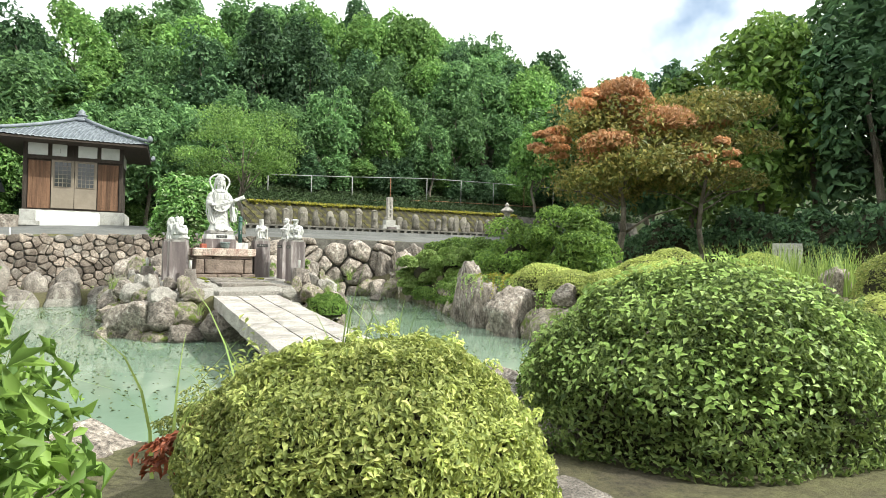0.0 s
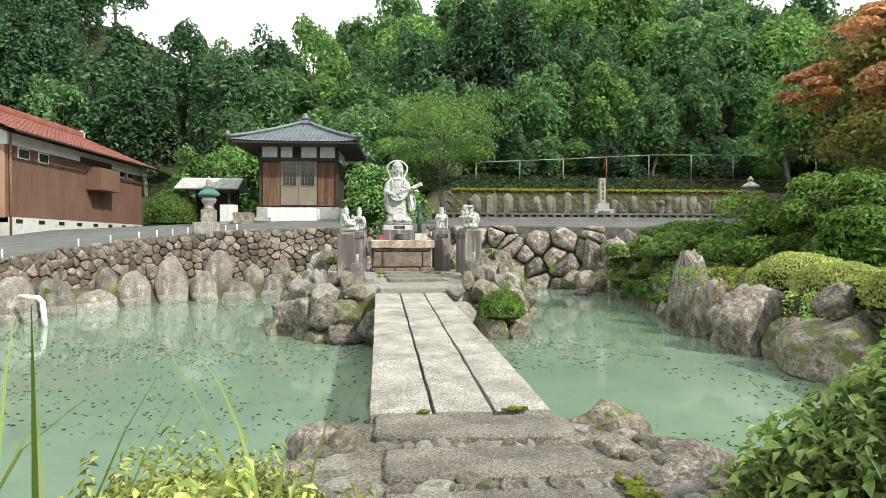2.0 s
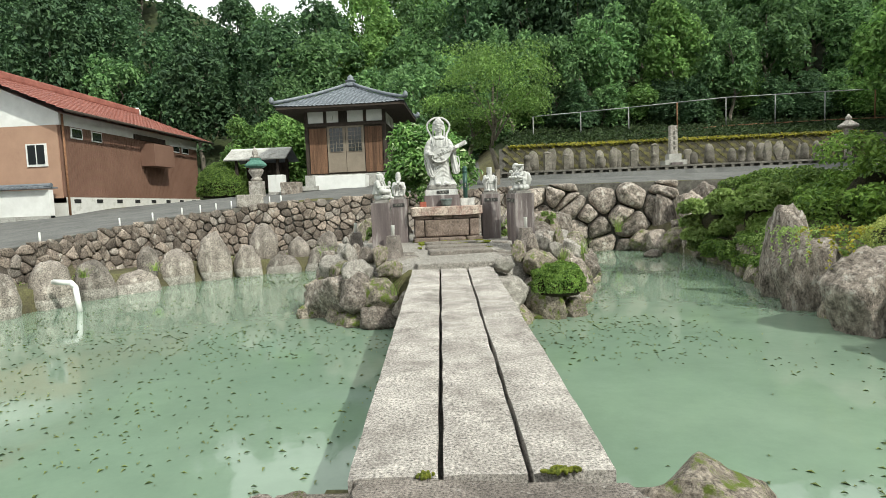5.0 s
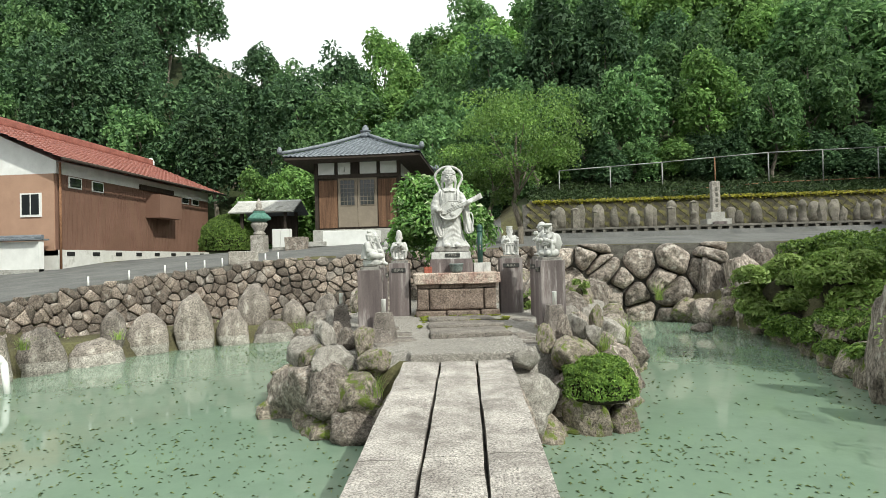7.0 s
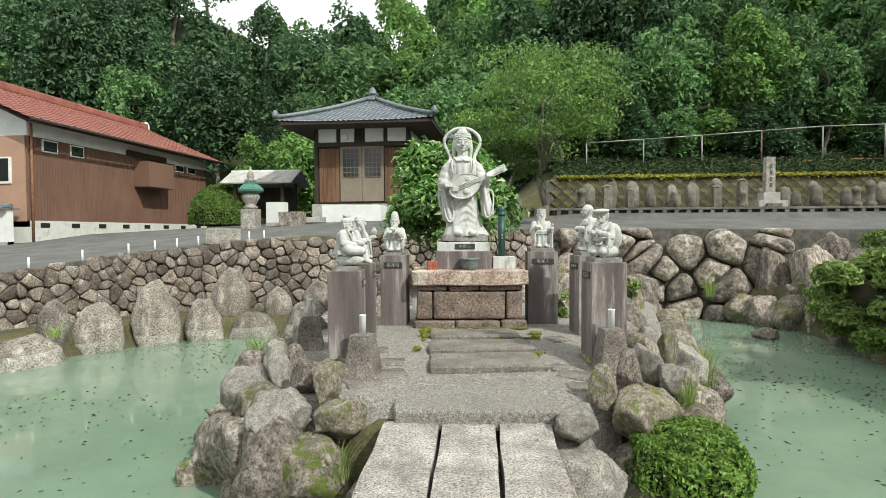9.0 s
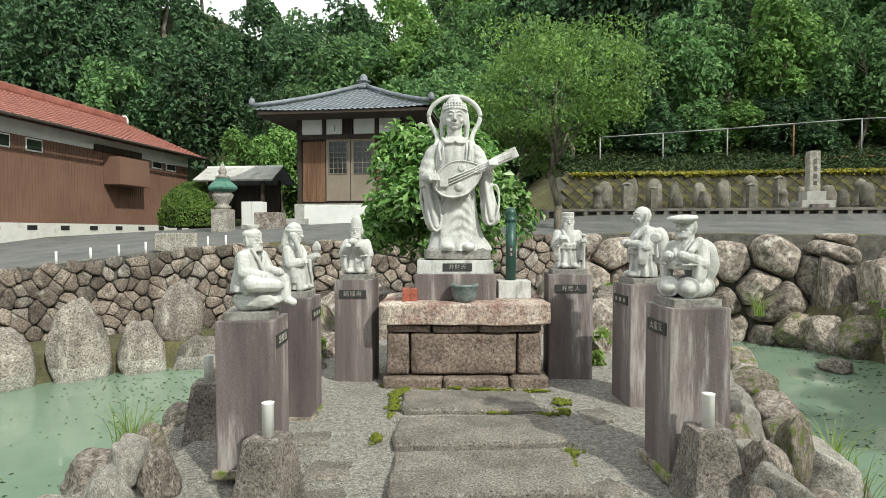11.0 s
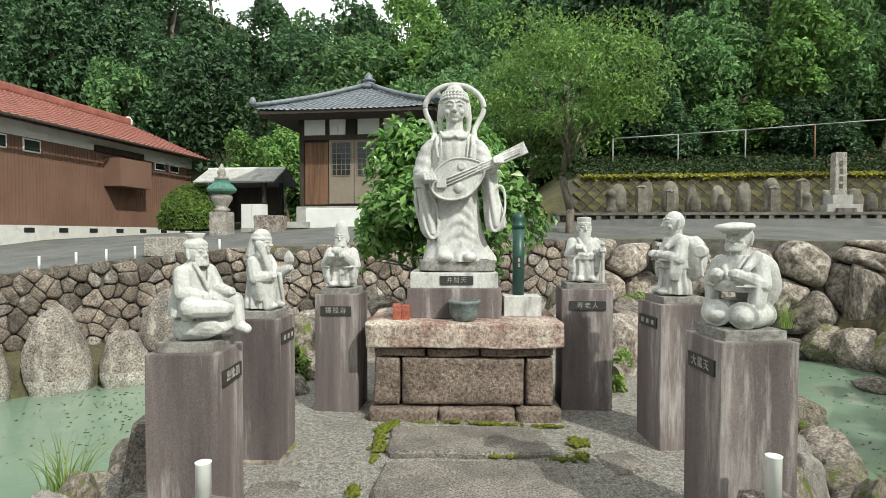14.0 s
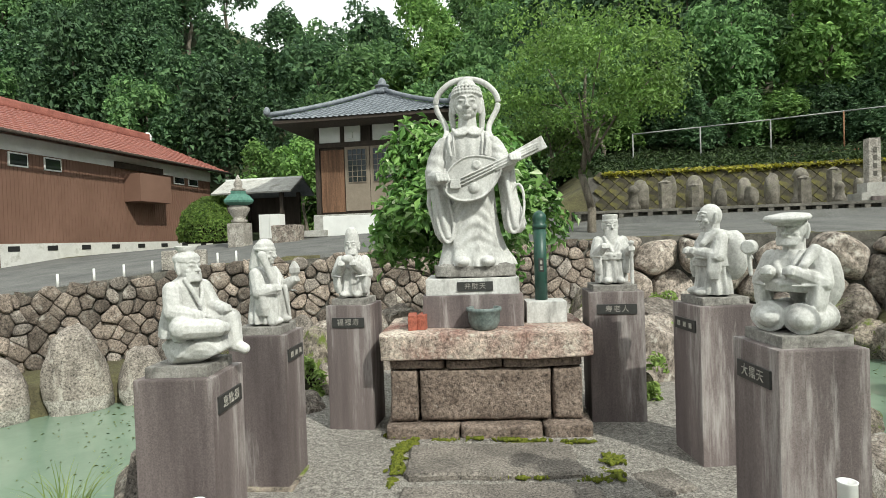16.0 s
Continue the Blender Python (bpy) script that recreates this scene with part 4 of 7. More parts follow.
for k, (x, y, sx, sy, sz) in enumerate(((6.2, -1.75, 0.38, 0.34, 0.92), (5.98, -2.95, 0.42, 0.44, 0.84), (5.95, -4.4, 0.55, 0.62, 0.80), (6.75, -0.2, 0.35, 0.5, 0.4), (7.0, 0.9, 0.35, 0.5, 0.45), (7.25, 2.0, 0.35, 0.5, 0.42), (7.45, 3.1, 0.35, 0.5, 0.4), (7.6, 4.2, 0.35, 0.5, 0.45), (7.75, 5.4, 0.4, 0.5, 0.45), (5.9, -6.3, 0.62, 0.66, 0.5), (6.2, -7.6, 0.5, 0.5, 0.35), (6.45, -0.95, 0.3, 0.35, 0.45), (6.2, -2.35, 0.3, 0.3, 0.6), (6.1, -3.7, 0.3, 0.3, 0.55), (6.1, -5.4, 0.35, 0.35, 0.5))):
    rock((x, y, sz * 0.5), (sx, sy, sz), 400 + k, k > 2, "boulder", "large grey-brown boulder on the pond's east bank", tilt=6)
rock((6.0, -6.3, 1.0), (0.22, 0.2, 0.2), 451, False, "boulder", "small rounded stone set on a larger boulder")
rock((6.15, 5.9, 0.05), (0.28, 0.2, 0.14), 452, False, "boulder", "flat stone lying in the shallow water")
for k, (x, y, z, sx, sz) in enumerate(((-0.42, -9.98, 0.42, 0.21, 0.22), (-0.2, -10.2, 0.5, 0.14, 0.12), (-0.42, -10.55, 0.42, 0.18, 0.17), (-0.62, -10.35, 0.15, 0.25, 0.25), (-0.7, -11.0, 0.36, 0.24, 0.2), (1.62, -9.85, 0.42, 0.30, 0.25), (1.95, -10.3, 0.34, 0.30, 0.27), (1.5, -10.35, 0.5, 0.18, 0.12), (1.75, -10.8, 0.46, 0.2, 0.14), (2.2, -11.1, 0.38, 0.38, 0.16), (2.7, -10.5, 0.25, 0.3, 0.2), (3.6, -10.3, 0.25, 0.35, 0.2), (-1.8, -11.2, 0.2, 0.45, 0.25), (-2.8, -11.4, 0.2, 0.5, 0.25))):
    rock((x, y, z), (sx, sx * 0.85, sz), 500 + k, k % 4 == 1, "boulder", "pale rough stone beside the path landing", group="landing stones")

# boulders and rubble behind the plinth
for k, (x, y, z, sx, sz) in enumerate(((1.45, 2.0, 1.2, 0.42, 0.55), (2.2, 1.4, 1.05, 0.32, 0.35), (2.4, 2.4, 1.1, 0.4, 0.45), (1.0, 3.2, 1.2, 0.4, 0.4), (1.9, 3.4, 1.2, 0.5, 0.5), (2.9, 3.6, 1.0, 0.45, 0.5), (-1.5, 1.3, 1.1, 0.28, 0.3), (-2.0, 1.9, 1.1, 0.35, 0.42), (-1.5, 2.4, 1.2, 0.35, 0.38), (-2.3, 3.2, 1.1, 0.4, 0.45), (-1.7, 4.2, 1.2, 0.45, 0.5), (0.2, 4.6, 1.2, 0.5, 0.4), (1.3, 5.0, 1.2, 0.5, 0.5), (2.5, 5.2, 1.1, 0.5, 0.5), (-2.0, -0.2, 1.05, 0.2, 0.25), (2.15, 0.3, 1.05, 0.22, 0.28), (-1.65, 0.6, 1.05, 0.2, 0.22), (2.0, -0.9, 1.05, 0.18, 0.2), (1.75, 0.75, 1.05, 0.2, 0.22))):
    rock((x, y, z), (sx * 0.9, sx * 0.8, sz * 0.9), 700 + k, k % 5 == 2, "boulder", "rough boulder piled behind the shrine plinth", tilt=18, group="island boulders")

for k, (x, y, z, s) in enumerate(((6.5, 8.2, 0.25, 0.4), (6.95, 7.75, 0.3, 0.42), (7.4, 7.2, 0.35, 0.45), (7.85, 6.7, 0.4, 0.45), (8.3, 7.2, 0.8, 0.5), (7.7, 7.7, 0.7, 0.45), (8.1, 6.1, 0.5, 0.45), (8.9, 7.0, 1.0, 0.5))):
    rock((x, y, z), (s, s * 0.85, s * 0.95), 730 + k, k % 2 == 0, "boulder", "dark boulder in the pond's far corner", tilt=15, group="far corner boulders")

# rocks heaped round the island
k = 0
rnd = random.Random(77)
ring = np.concatenate([ISLAND, ISLAND[:1]])
for (ax, ay), (bx, by) in zip(ring, ring[1:]):
    if max(ay, by) > 4.0:
        continue
    L = math.hypot(bx - ax, by - ay)
    if abs(ax) < 0.95 and abs(bx) < 0.95:
        continue
    n = max(1, round(L / 0.52))
    for i in range(n):
        f = (i + 0.5) / n
        x, y = ax + (bx - ax) * f, ay + (by - ay) * f
        ox, oy = (by - ay) / L, -(bx - ax) / L
        if ox * (x - 0.3) + oy * (y - 1) < 0:
            ox, oy = -ox, -oy
        for lvl, (out, z, s) in enumerate(((0.10, 0.04, 0.27), (0.02, 0.42, 0.32), (-0.10, 0.84, 0.22))):
            s *= rnd.uniform(0.8, 1.25)
            rock((x + ox * out + rnd.uniform(-0.1, 0.1), y + oy * out + rnd.uniform(-0.1, 0.1), z + rnd.uniform(-0.06, 0.06)), (s, s * 0.85, s * rnd.uniform(0.7, 1.0)), 600 + k, rnd.random() < 0.4,
                 "boulder", "lichen-spotted boulder heaped round the shrine island", tilt=20, group="island boulders", pale=rnd.random() < 0.45)
            k += 1


# ---- shrine island: plinth, pedestals, statues ----
plinth = thing("plinth", pose(0, 0, 0.0), "rust-stained stone plinth with a pale overhanging top slab", "plinth")
part("top_slab", rough_box((1.54, 0.97, 0.205), (0, 0.475, 1.775), 1, 0.011, 16), PLINTH_TOP, plinth, smooth=True)
for x0, x1, z0, z1 in ((-0.71, -0.50, 1.22, 1.60), (-0.49, 0.47, 1.22, 1.60), (0.48, 0.70, 1.22, 1.60), (-0.71, -0.30, 1.605, 1.675), (-0.295, 0.12, 1.605, 1.675), (0.125, 0.70, 1.605, 1.675)):
    part("block", rough_box((x1 - x0, 0.85, z1 - z0), ((x0 + x1) / 2, 0.48, (z0 + z1) / 2), x0 * 9 + z0, 0.010, 11), PLINTH, plinth, smooth=True)
for x0, x1 in ((-0.74, -0.2), (-0.2, 0.4), (0.4, 0.75)):
    part("footing", rough_box((x1 - x0, 0.98, 0.13), ((x0 + x1) / 2, 0.46, 1.15), x0 * 5, 0.012, 7), PLINTH, plinth, smooth=True)

base = thing("stepped_pedestal", pose(-0.08, 0.50, 1.877), "stepped dark red stone pedestal with a nameplate", "pedestal")
part("die", one_box((0.76, 0.56, 0.245), (0, 0, 0.1225)), PEDESTAL, base, bevel=0.008)
part("cap", one_box((0.71, 0.52, 0.125), (0, 0, 0.3075)), STATUE, base, bevel=0.008)


def plate(parent, at, size, rz, text="", bars=0):
    """A nameplate facing local -y, with raised letters or bars."""
    bm = one_box((size[0], 0.012, size[1]))
    pl = part("nameplate", bm, PLATE, parent, "black nameplate with pale writing", bevel=0.002)
    pl.matrix_basis = pose(*at, 0, 0, rz)
    if text:
        cu = bpy.data.curves.new("lettering", "FONT")
        cu.body, cu.size, cu.extrude, cu.align_x, cu.align_y = text, size[1] * 0.72, 0.002, "CENTER", "CENTER"
        cu.space_character = 1.25
        cu.materials.append(INK)
        ob = new("lettering", cu)
        ob.parent = pl
        ob.matrix_basis = pose(0, -0.0075, 0, 90, 0, 0)
    for i in range(bars):
        x = (i - (bars - 1) / 2) * size[0] / (bars + 0.4)
        part("lettering", one_box((size[0] / bars * 0.42, 0.004, size[1] * 0.42), (x, -0.007, 0)), INK, pl)
    return pl


plate(base, (0.02, -0.264, 0.31), (0.27, 0.07), 0, "弁財天")


def remeshed(name, bm, at, rz, voxel, mat, label, category="statue", scale=1.0):
    ob = part(name, bm, mat, smooth=True)
    mod = ob.modifiers.new("fuse", "REMESH")
    mod.mode, mod.voxel_size, mod.use_smooth_shade = "VOXEL", voxel, True
    ob.matrix_world = pose(*at, 0, 0, rz) @ Matrix.Diagonal((scale, scale, scale, 1))
    return tagged(ob, label, category)


def limb(bm, pts, radii):
    """A soft arm, fold or ribbon through points."""
    for (a, b), (r0, r1) in zip(zip(pts, pts[1:]), zip(radii, radii[1:])):
        tube(bm, a, b, r0, r1, 10)
    for p, r in zip(pts, radii):
        ball(bm, p, (r, r, r), sub=2)


def robe(bm, rings, seg=72, levels=56, fold=None):
    """Draped cloth: ellipses (z, half width, half depth, centre x, centre y) joined smoothly, with folds."""
    zs = [r[0] for r in rings]
    rows = []
    for j in range(levels + 1):
        z = zs[0] + (zs[-1] - zs[0]) * j / levels
        rx, ry, cx, cy = (float(np.interp(z, zs, [r[k] for r in rings])) for k in (1, 2, 3, 4))
        row = []
        for i in range(seg):
            a = 2 * math.pi * i / seg
            k = 1 + (fold(a, z) if fold else 0.0)
            row.append(bm.verts.new((cx + math.sin(a) * rx * k, cy - math.cos(a) * ry * k, z)))
        rows.append(row)
    for lo, hi in zip(rows, rows[1:]):
        for i in range(seg):
            bm.faces.new((lo[i], lo[(i + 1) % seg], hi[(i + 1) % seg], hi[i]))
    bm.faces.new(rows[0][::-1])
    bm.faces.new(rows[-1])


def face(bm, at, r, turn=0.0, lids=True):
    """A carved head of half width r with brows, eyes, nose, mouth, chin and long ears; it faces -y."""
    c, s = math.cos(math.radians(turn)), math.sin(math.radians(turn))

    def q(x, y, z):
        return (at[0] + (x * c - y * s) * r, at[1] + (x * s + y * c) * r, at[2] + z * r)
    ball(bm, q(0, 0.05, 0.12), (r, r * 1.08, r * 1.15), rz=turn)
    ball(bm, q(0, -0.18, -0.55), (r * 0.76, r * 0.78, r * 0.62), rz=turn)
    ball(bm, q(0, -0.72, -0.98), (r * 0.30, r * 0.24, r * 0.20), sub=2)
    limb(bm, [q(0, -0.98, 0.28), q(0, -1.16, -0.12), q(0, -1.26, -0.30)], [r * 0.09, r * 0.12, r * 0.16])
    for e in (-1, 1):
        ball(bm, q(e * 0.17, -1.10, -0.32), (r * 0.11, r * 0.11, r * 0.10), sub=2)
        limb(bm, [q(e * 0.10, -1.05, 0.38), q(e * 0.40, -0.98, 0.50), q(e * 0.74, -0.70, 0.36)], [r * 0.06, r * 0.065, r * 0.04])
        if lids:
            ball(bm, q(e * 0.40, -0.90, 0.16), (r * 0.24, r * 0.14, r * 0.10), sub=2)
            limb(bm, [q(e * 0.18, -1.0, 0.12), q(e * 0.42, -0.99, 0.10), q(e * 0.64, -0.82, 0.14)], [r * 0.035] * 3)
        ball(bm, q(e * 0.52, -0.66, -0.36), (r * 0.30, r * 0.26, r * 0.26), sub=2)
        limb(bm, [q(e * 1.02, 0.10, 0.30), q(e * 1.08, 0.06, -0.1), q(e * 0.98, 0.0, -0.62)], [r * 0.15, r * 0.14, r * 0.12])
    limb(bm, [q(-0.28, -0.92, -0.62), q(0, -1.02, -0.60), q(0.28, -0.92, -0.62)], [r * 0.05, r * 0.085, r * 0.05])
    limb(bm, [q(-0.2, -0.90, -0.74), q(0, -0.97, -0.76), q(0.2, -0.90, -0.74)], [r * 0.05, r * 0.08, r * 0.05])


def fist(bm, at, r, lean=0.0):
    ball(bm, at, (r, r * 0.8, r * 0.85))
    for k in range(4):
        f = (k - 1.5) * 0.5
        limb(bm, [(at[0] + f * r, at[1] - r * 0.6, at[2] + r * 0.5), (at[0] + f * r + lean * r, at[1] - r * 0.95, at[2] - r * 0.35)], [r * 0.27, r * 0.25])


def goddess():
    """Standing robed figure with a looped ribbon halo and a lute; she faces -y."""
    bm = bmesh.new()
    # feet
    for x in (-0.075, 0.125):
        ball(bm, (x, -0.19, 0.125), (0.062, 0.09, 0.045))
    # skirt: pleats at the sides and hem, swags across the front

    def skirt(a, z):
        x = math.sin(a)
        front = max(0.0, math.cos(a))
        swag = 0.055 * math.sin((z + 0.26 * (x - 0.15) ** 2) * 62) * front ** 1.5 * float(ease(z, 0.20, 0.30) * (1 - ease(z, 0.56, 0.66)))
        pleat = 0.085 * math.sin(a * 9 + 2.5 * z) * (1 - front ** 3) * float(1 - ease(z, 0.5, 0.8))
        hem = 0.06 * math.sin(a * 12 + 1) * float(1 - ease(z, 0.10, 0.30))
        return swag + pleat + hem
    robe(bm, [(0.085, 0.30, 0.23, 0.03, 0), (0.13, 0.285, 0.22, 0.03, 0), (0.22, 0.245, 0.19, 0.02, 0), (0.35, 0.212, 0.165, 0.01, 0), (0.5, 0.198, 0.15, 0, 0), (0.66, 0.195, 0.145, 0, 0), (0.8, 0.19, 0.14, 0, 0)], 120, 90, skirt)
    # torso and shoulders with long straight folds

    def torso(a, z):
        return 0.03 * math.sin(a * 16) * float(ease(z, 0.86, 0.96) * (1 - ease(z, 1.06, 1.14)))
    robe(bm, [(0.72, 0.185, 0.14, 0, 0), (0.84, 0.20, 0.145, 0, 0), (0.98, 0.215, 0.145, 0, 0), (1.06, 0.215, 0.135, 0, 0), (1.12, 0.185, 0.115, 0, 0), (1.165, 0.13, 0.09, 0, 0), (1.19, 0.08, 0.075, 0, 0)], 110, 56, torso)
    limb(bm, [(0, 0, 1.14), (0, -0.01, 1.28)], [0.082, 0.072])
    # scalloped collar and the two vertical bands
    for e in (-1, 1):
        limb(bm, [(e * 0.115, -0.075, 1.165), (e * 0.085, -0.125, 1.115), (e * 0.03, -0.135, 1.115), (0, -0.13, 1.135)], [0.014, 0.015, 0.015, 0.012])
        limb(bm, [(e * 0.145, -0.085, 1.13), (e * 0.150, -0.130, 1.05), (e * 0.135, -0.150, 0.95)], [0.012, 0.013, 0.012])
        limb(bm, [(e * 0.110, -0.100, 1.12), (e * 0.112, -0.142, 1.05), (e * 0.105, -0.155, 0.95)], [0.007, 0.008, 0.007])
    # head with dressed hair and a diadem
    face(bm, (0, -0.03, 1.365), 0.104)
    ball(bm, (0, 0.02, 1.43), (0.126, 0.118, 0.105))
    for row, (z, rr, n) in enumerate(((1.435, 0.118, 19), (1.462, 0.115, 17), (1.488, 0.104, 15))):
        for i in range(n):
            a = math.radians(-112 + 224 * i / (n - 1))
            ball(bm, (math.sin(a) * rr, 0.0 - math.cos(a) * rr * 1.02, z + 0.012 * math.cos(a)), (0.0135, 0.0135, 0.0145), sub=2)
    lathe(bm, [(0.088, 1.49), (0.084, 1.52), (0.066, 1.55), (0.05, 1.565)], 24, pose(0, 0.01, 0))
    ball(bm, (0, 0.01, 1.565), (0.054, 0.052, 0.034))
    ball(bm, (0, -0.085, 1.515), (0.026, 0.02, 0.035), sub=2)
    for e in (-1, 1):
        limb(bm, [(e * 0.112, 0.0, 1.40), (e * 0.122, 0.02, 1.30), (e * 0.115, 0.04, 1.18)], [0.026, 0.028, 0.02])
    # upper arms in sleeves

    def crease(a, z):
        return 0.05 * math.sin(z * 70 + 2.0 * math.sin(a)) * max(0.0, math.cos(a))
    for e, z0 in ((-1, 0.70), (1, 0.78)):
        robe(bm, [(z0, 0.078, 0.095, e * 0.265, -0.05), (0.84, 0.088, 0.10, e * 0.262, -0.04), (0.95, 0.08, 0.092, e * 0.245, -0.02), (1.05, 0.068, 0.08, e * 0.215, 0), (1.11, 0.05, 0.06, e * 0.18, 0)], 56, 46, crease)
    limb(bm, [(-0.275, -0.09, 0.79), (-0.235, -0.20, 0.775), (-0.205, -0.235, 0.765)], [0.062, 0.052, 0.042])
    limb(bm, [(0.27, -0.08, 0.85), (0.32, -0.19, 0.88), (0.34, -0.235, 0.892)], [0.062, 0.05, 0.038])
    # wide sleeves that hang to the knees, open and rimmed at the bottom
    for e, top, low, x0, x1 in ((-1, 0.80, 0.275, -0.255, -0.185), (1, 0.86, 0.335, 0.285, 0.345)):
        robe(bm, [(low, 0.045, 0.05, x1, -0.075), (low + 0.04, 0.078, 0.075, x1, -0.075), (low + 0.16, 0.072, 0.085, (x0 + x1 * 2) / 3, -0.07), (low + 0.32, 0.062, 0.085, (x0 * 2 + x1) / 3, -0.065), (top, 0.07, 0.085, x0, -0.06)], 48, 50,
             lambda a, z: 0.16 * math.sin(a * 5 + 3 * z))
        rim = []
        for k in range(25):
            f = k / 24
            a = math.pi * 2 * f
            rim.append((x1 + e * 0.012 + math.sin(a) * 0.062 - e * 0.02 * math.cos(a), -0.135 - 0.012 * math.cos(a), low + 0.19 - math.cos(a) * 0.19))
        sweep(bm, rim, 0.0125, 8)
        limb(bm, [(x0 + e * 0.055, -0.02, top), (x0 + e * 0.075, -0.03, (top + low) / 2 + 0.05), (x1 + e * 0.085, -0.05, low + 0.07)], [0.016, 0.018, 0.016])
    # lute: pear body, rim, neck, strings, bridge, plectrum
    r = bmesh.ops.create_icosphere(bm, subdivisions=5, radius=1)
    for v in r["verts"]:
        k = 1 - 0.34 * max(0.0, v.co.x) ** 1.5
        v.co = Vector((v.co.x * 0.245, max(-0.032, v.co.y * 0.07), v.co.z * 0.172 * k))
    bmesh.ops.transform(bm, matrix=pose(0.03, -0.225, 0.765, 0, -24, 0), verts=r["verts"])
    sweep(bm, [tuple(pose(0.03, -0.262, 0.765, 0, -24, 0) @ Vector((0.232 * math.cos(a), 0, 0.163 * math.sin(a) * (1 - 0.34 * max(0.0, math.cos(a)) ** 1.5)))) for a in (2 * math.pi * k / 40 for k in range(41))], 0.0075, 6)
    neck = bmesh.new()
    box(neck, (0.42, 0.05, 0.075))
    for v in neck.verts:
        v.co.z *= 0.9 + 0.45 * (v.co.x + 0.21) / 0.42
    bmesh.ops.transform(neck, matrix=pose(0.385, -0.245, 0.925, 0, -25, 0), verts=neck.verts[:])
    tmp = bpy.data.meshes.new("neck")
    neck.to_mesh(tmp)
    neck.free()
    bm.from_mesh(tmp)
    for k in range(3):
        limb(bm, [(-0.055, -0.272, 0.71 + 0.026 * k), (0.52, -0.278, 0.965 + 0.018 * k)], [0.0065, 0.0065])
    ball(bm, (0.035, -0.258, 0.685), (0.042, 0.018, 0.042))
    lathe(bm, [(0.03, 0), (0.03, 0.012)], 20, pose(0.06, -0.262, 0.86, 90, 0, 0))
    box(bm, (0.085, 0.02, 0.075), (-0.105, -0.278, 0.72), 0, 0.8)
    fist(bm, (-0.205, -0.255, 0.765), 0.052, 0.3)
    fist(bm, (0.345, -0.262, 0.90), 0.044, 0.2)
    # ribbon halo: a loop that narrows to the shoulders and runs down the arms
    half = [(0.0, 0.055, 1.592), (0.10, 0.055, 1.577), (0.18, 0.055, 1.53), (0.235, 0.055, 1.465), (0.252, 0.055, 1.40), (0.238, 0.055, 1.335), (0.20, 0.05, 1.265), (0.172, 0.03, 1.20),
            (0.172, 0.0, 1.14), (0.20, -0.03, 1.08), (0.25, -0.05, 1.02), (0.30, -0.06, 0.93), (0.325, -0.06, 0.82)]
    loop = [Vector((-x, y, z)) for x, y, z in half[:0:-1]] + [Vector(p) for p in half]
    pts = []
    for i in range(len(loop) - 1):
        p0, p1, p2, p3 = loop[max(i - 1, 0)], loop[i], loop[i + 1], loop[min(i + 2, len(loop) - 1)]
        for f in (0.0, 0.25, 0.5, 0.75):
            pts.append(0.5 * (2 * p1 + (p2 - p0) * f + (2 * p0 - 5 * p1 + 4 * p2 - p3) * f * f + (3 * p1 - p0 - 3 * p2 + p3) * f ** 3))
    pts.append(loop[-1])
    sweep(bm, pts, 0.0235, 10)
    return bm


remeshed("goddess_statue", goddess(), (-0.08, 0.52, 2.247), 0, 0.0055, STATUE, "white granite statue of a robed goddess playing a lute", scale=1.0)
part("rock_footing", rough_box((0.62, 0.44, 0.115), (0.02, 0.01, 0.4175), 5, 0.018, 9), STATUE_BASE, base, "rough purplish rock footing", smooth=True)


def folds(n, depth, top):
    """Pleats that fade out towards a height."""
    return lambda a, z: depth * math.sin(a * n + 5 * z) * float(1 - ease(z, top * 0.5, top))


def arm(bm, e, z, wide, to, r=0.046):
    """A bent sleeve from the shoulder to a hand, with creases and a hanging cuff."""
    elbow = (e * (wide + 0.028), -0.035, z - 0.105)
    limb(bm, [(e * wide, 0, z), elbow, to], [r * 1.05, r * 1.1, r * 0.72])
    for k in range(3):
        f = 0.3 + 0.28 * k
        limb(bm, [(e * (wide + r), 0.01, z - 0.03 - 0.03 * k), (elbow[0] + e * r * 0.75, elbow[1] - 0.012 * k, elbow[2] + 0.015 - 0.012 * k), (elbow[0] * (1 - f) + to[0] * f, elbow[1] * (1 - f) + to[1] * f - r * 0.6, elbow[2] - 0.01)], [0.006, 0.008, 0.005])
    robe(bm, [(z - 0.25, 0.022, 0.03, e * (wide + 0.012), -0.05), (z - 0.2, 0.034, 0.045, e * (wide + 0.015), -0.05), (z - 0.1, 0.04, 0.05, e * (wide + 0.02), -0.04)], 28, 16, lambda a, q: 0.10 * math.sin(a * 4))
    fist(bm, to, r * 0.62)


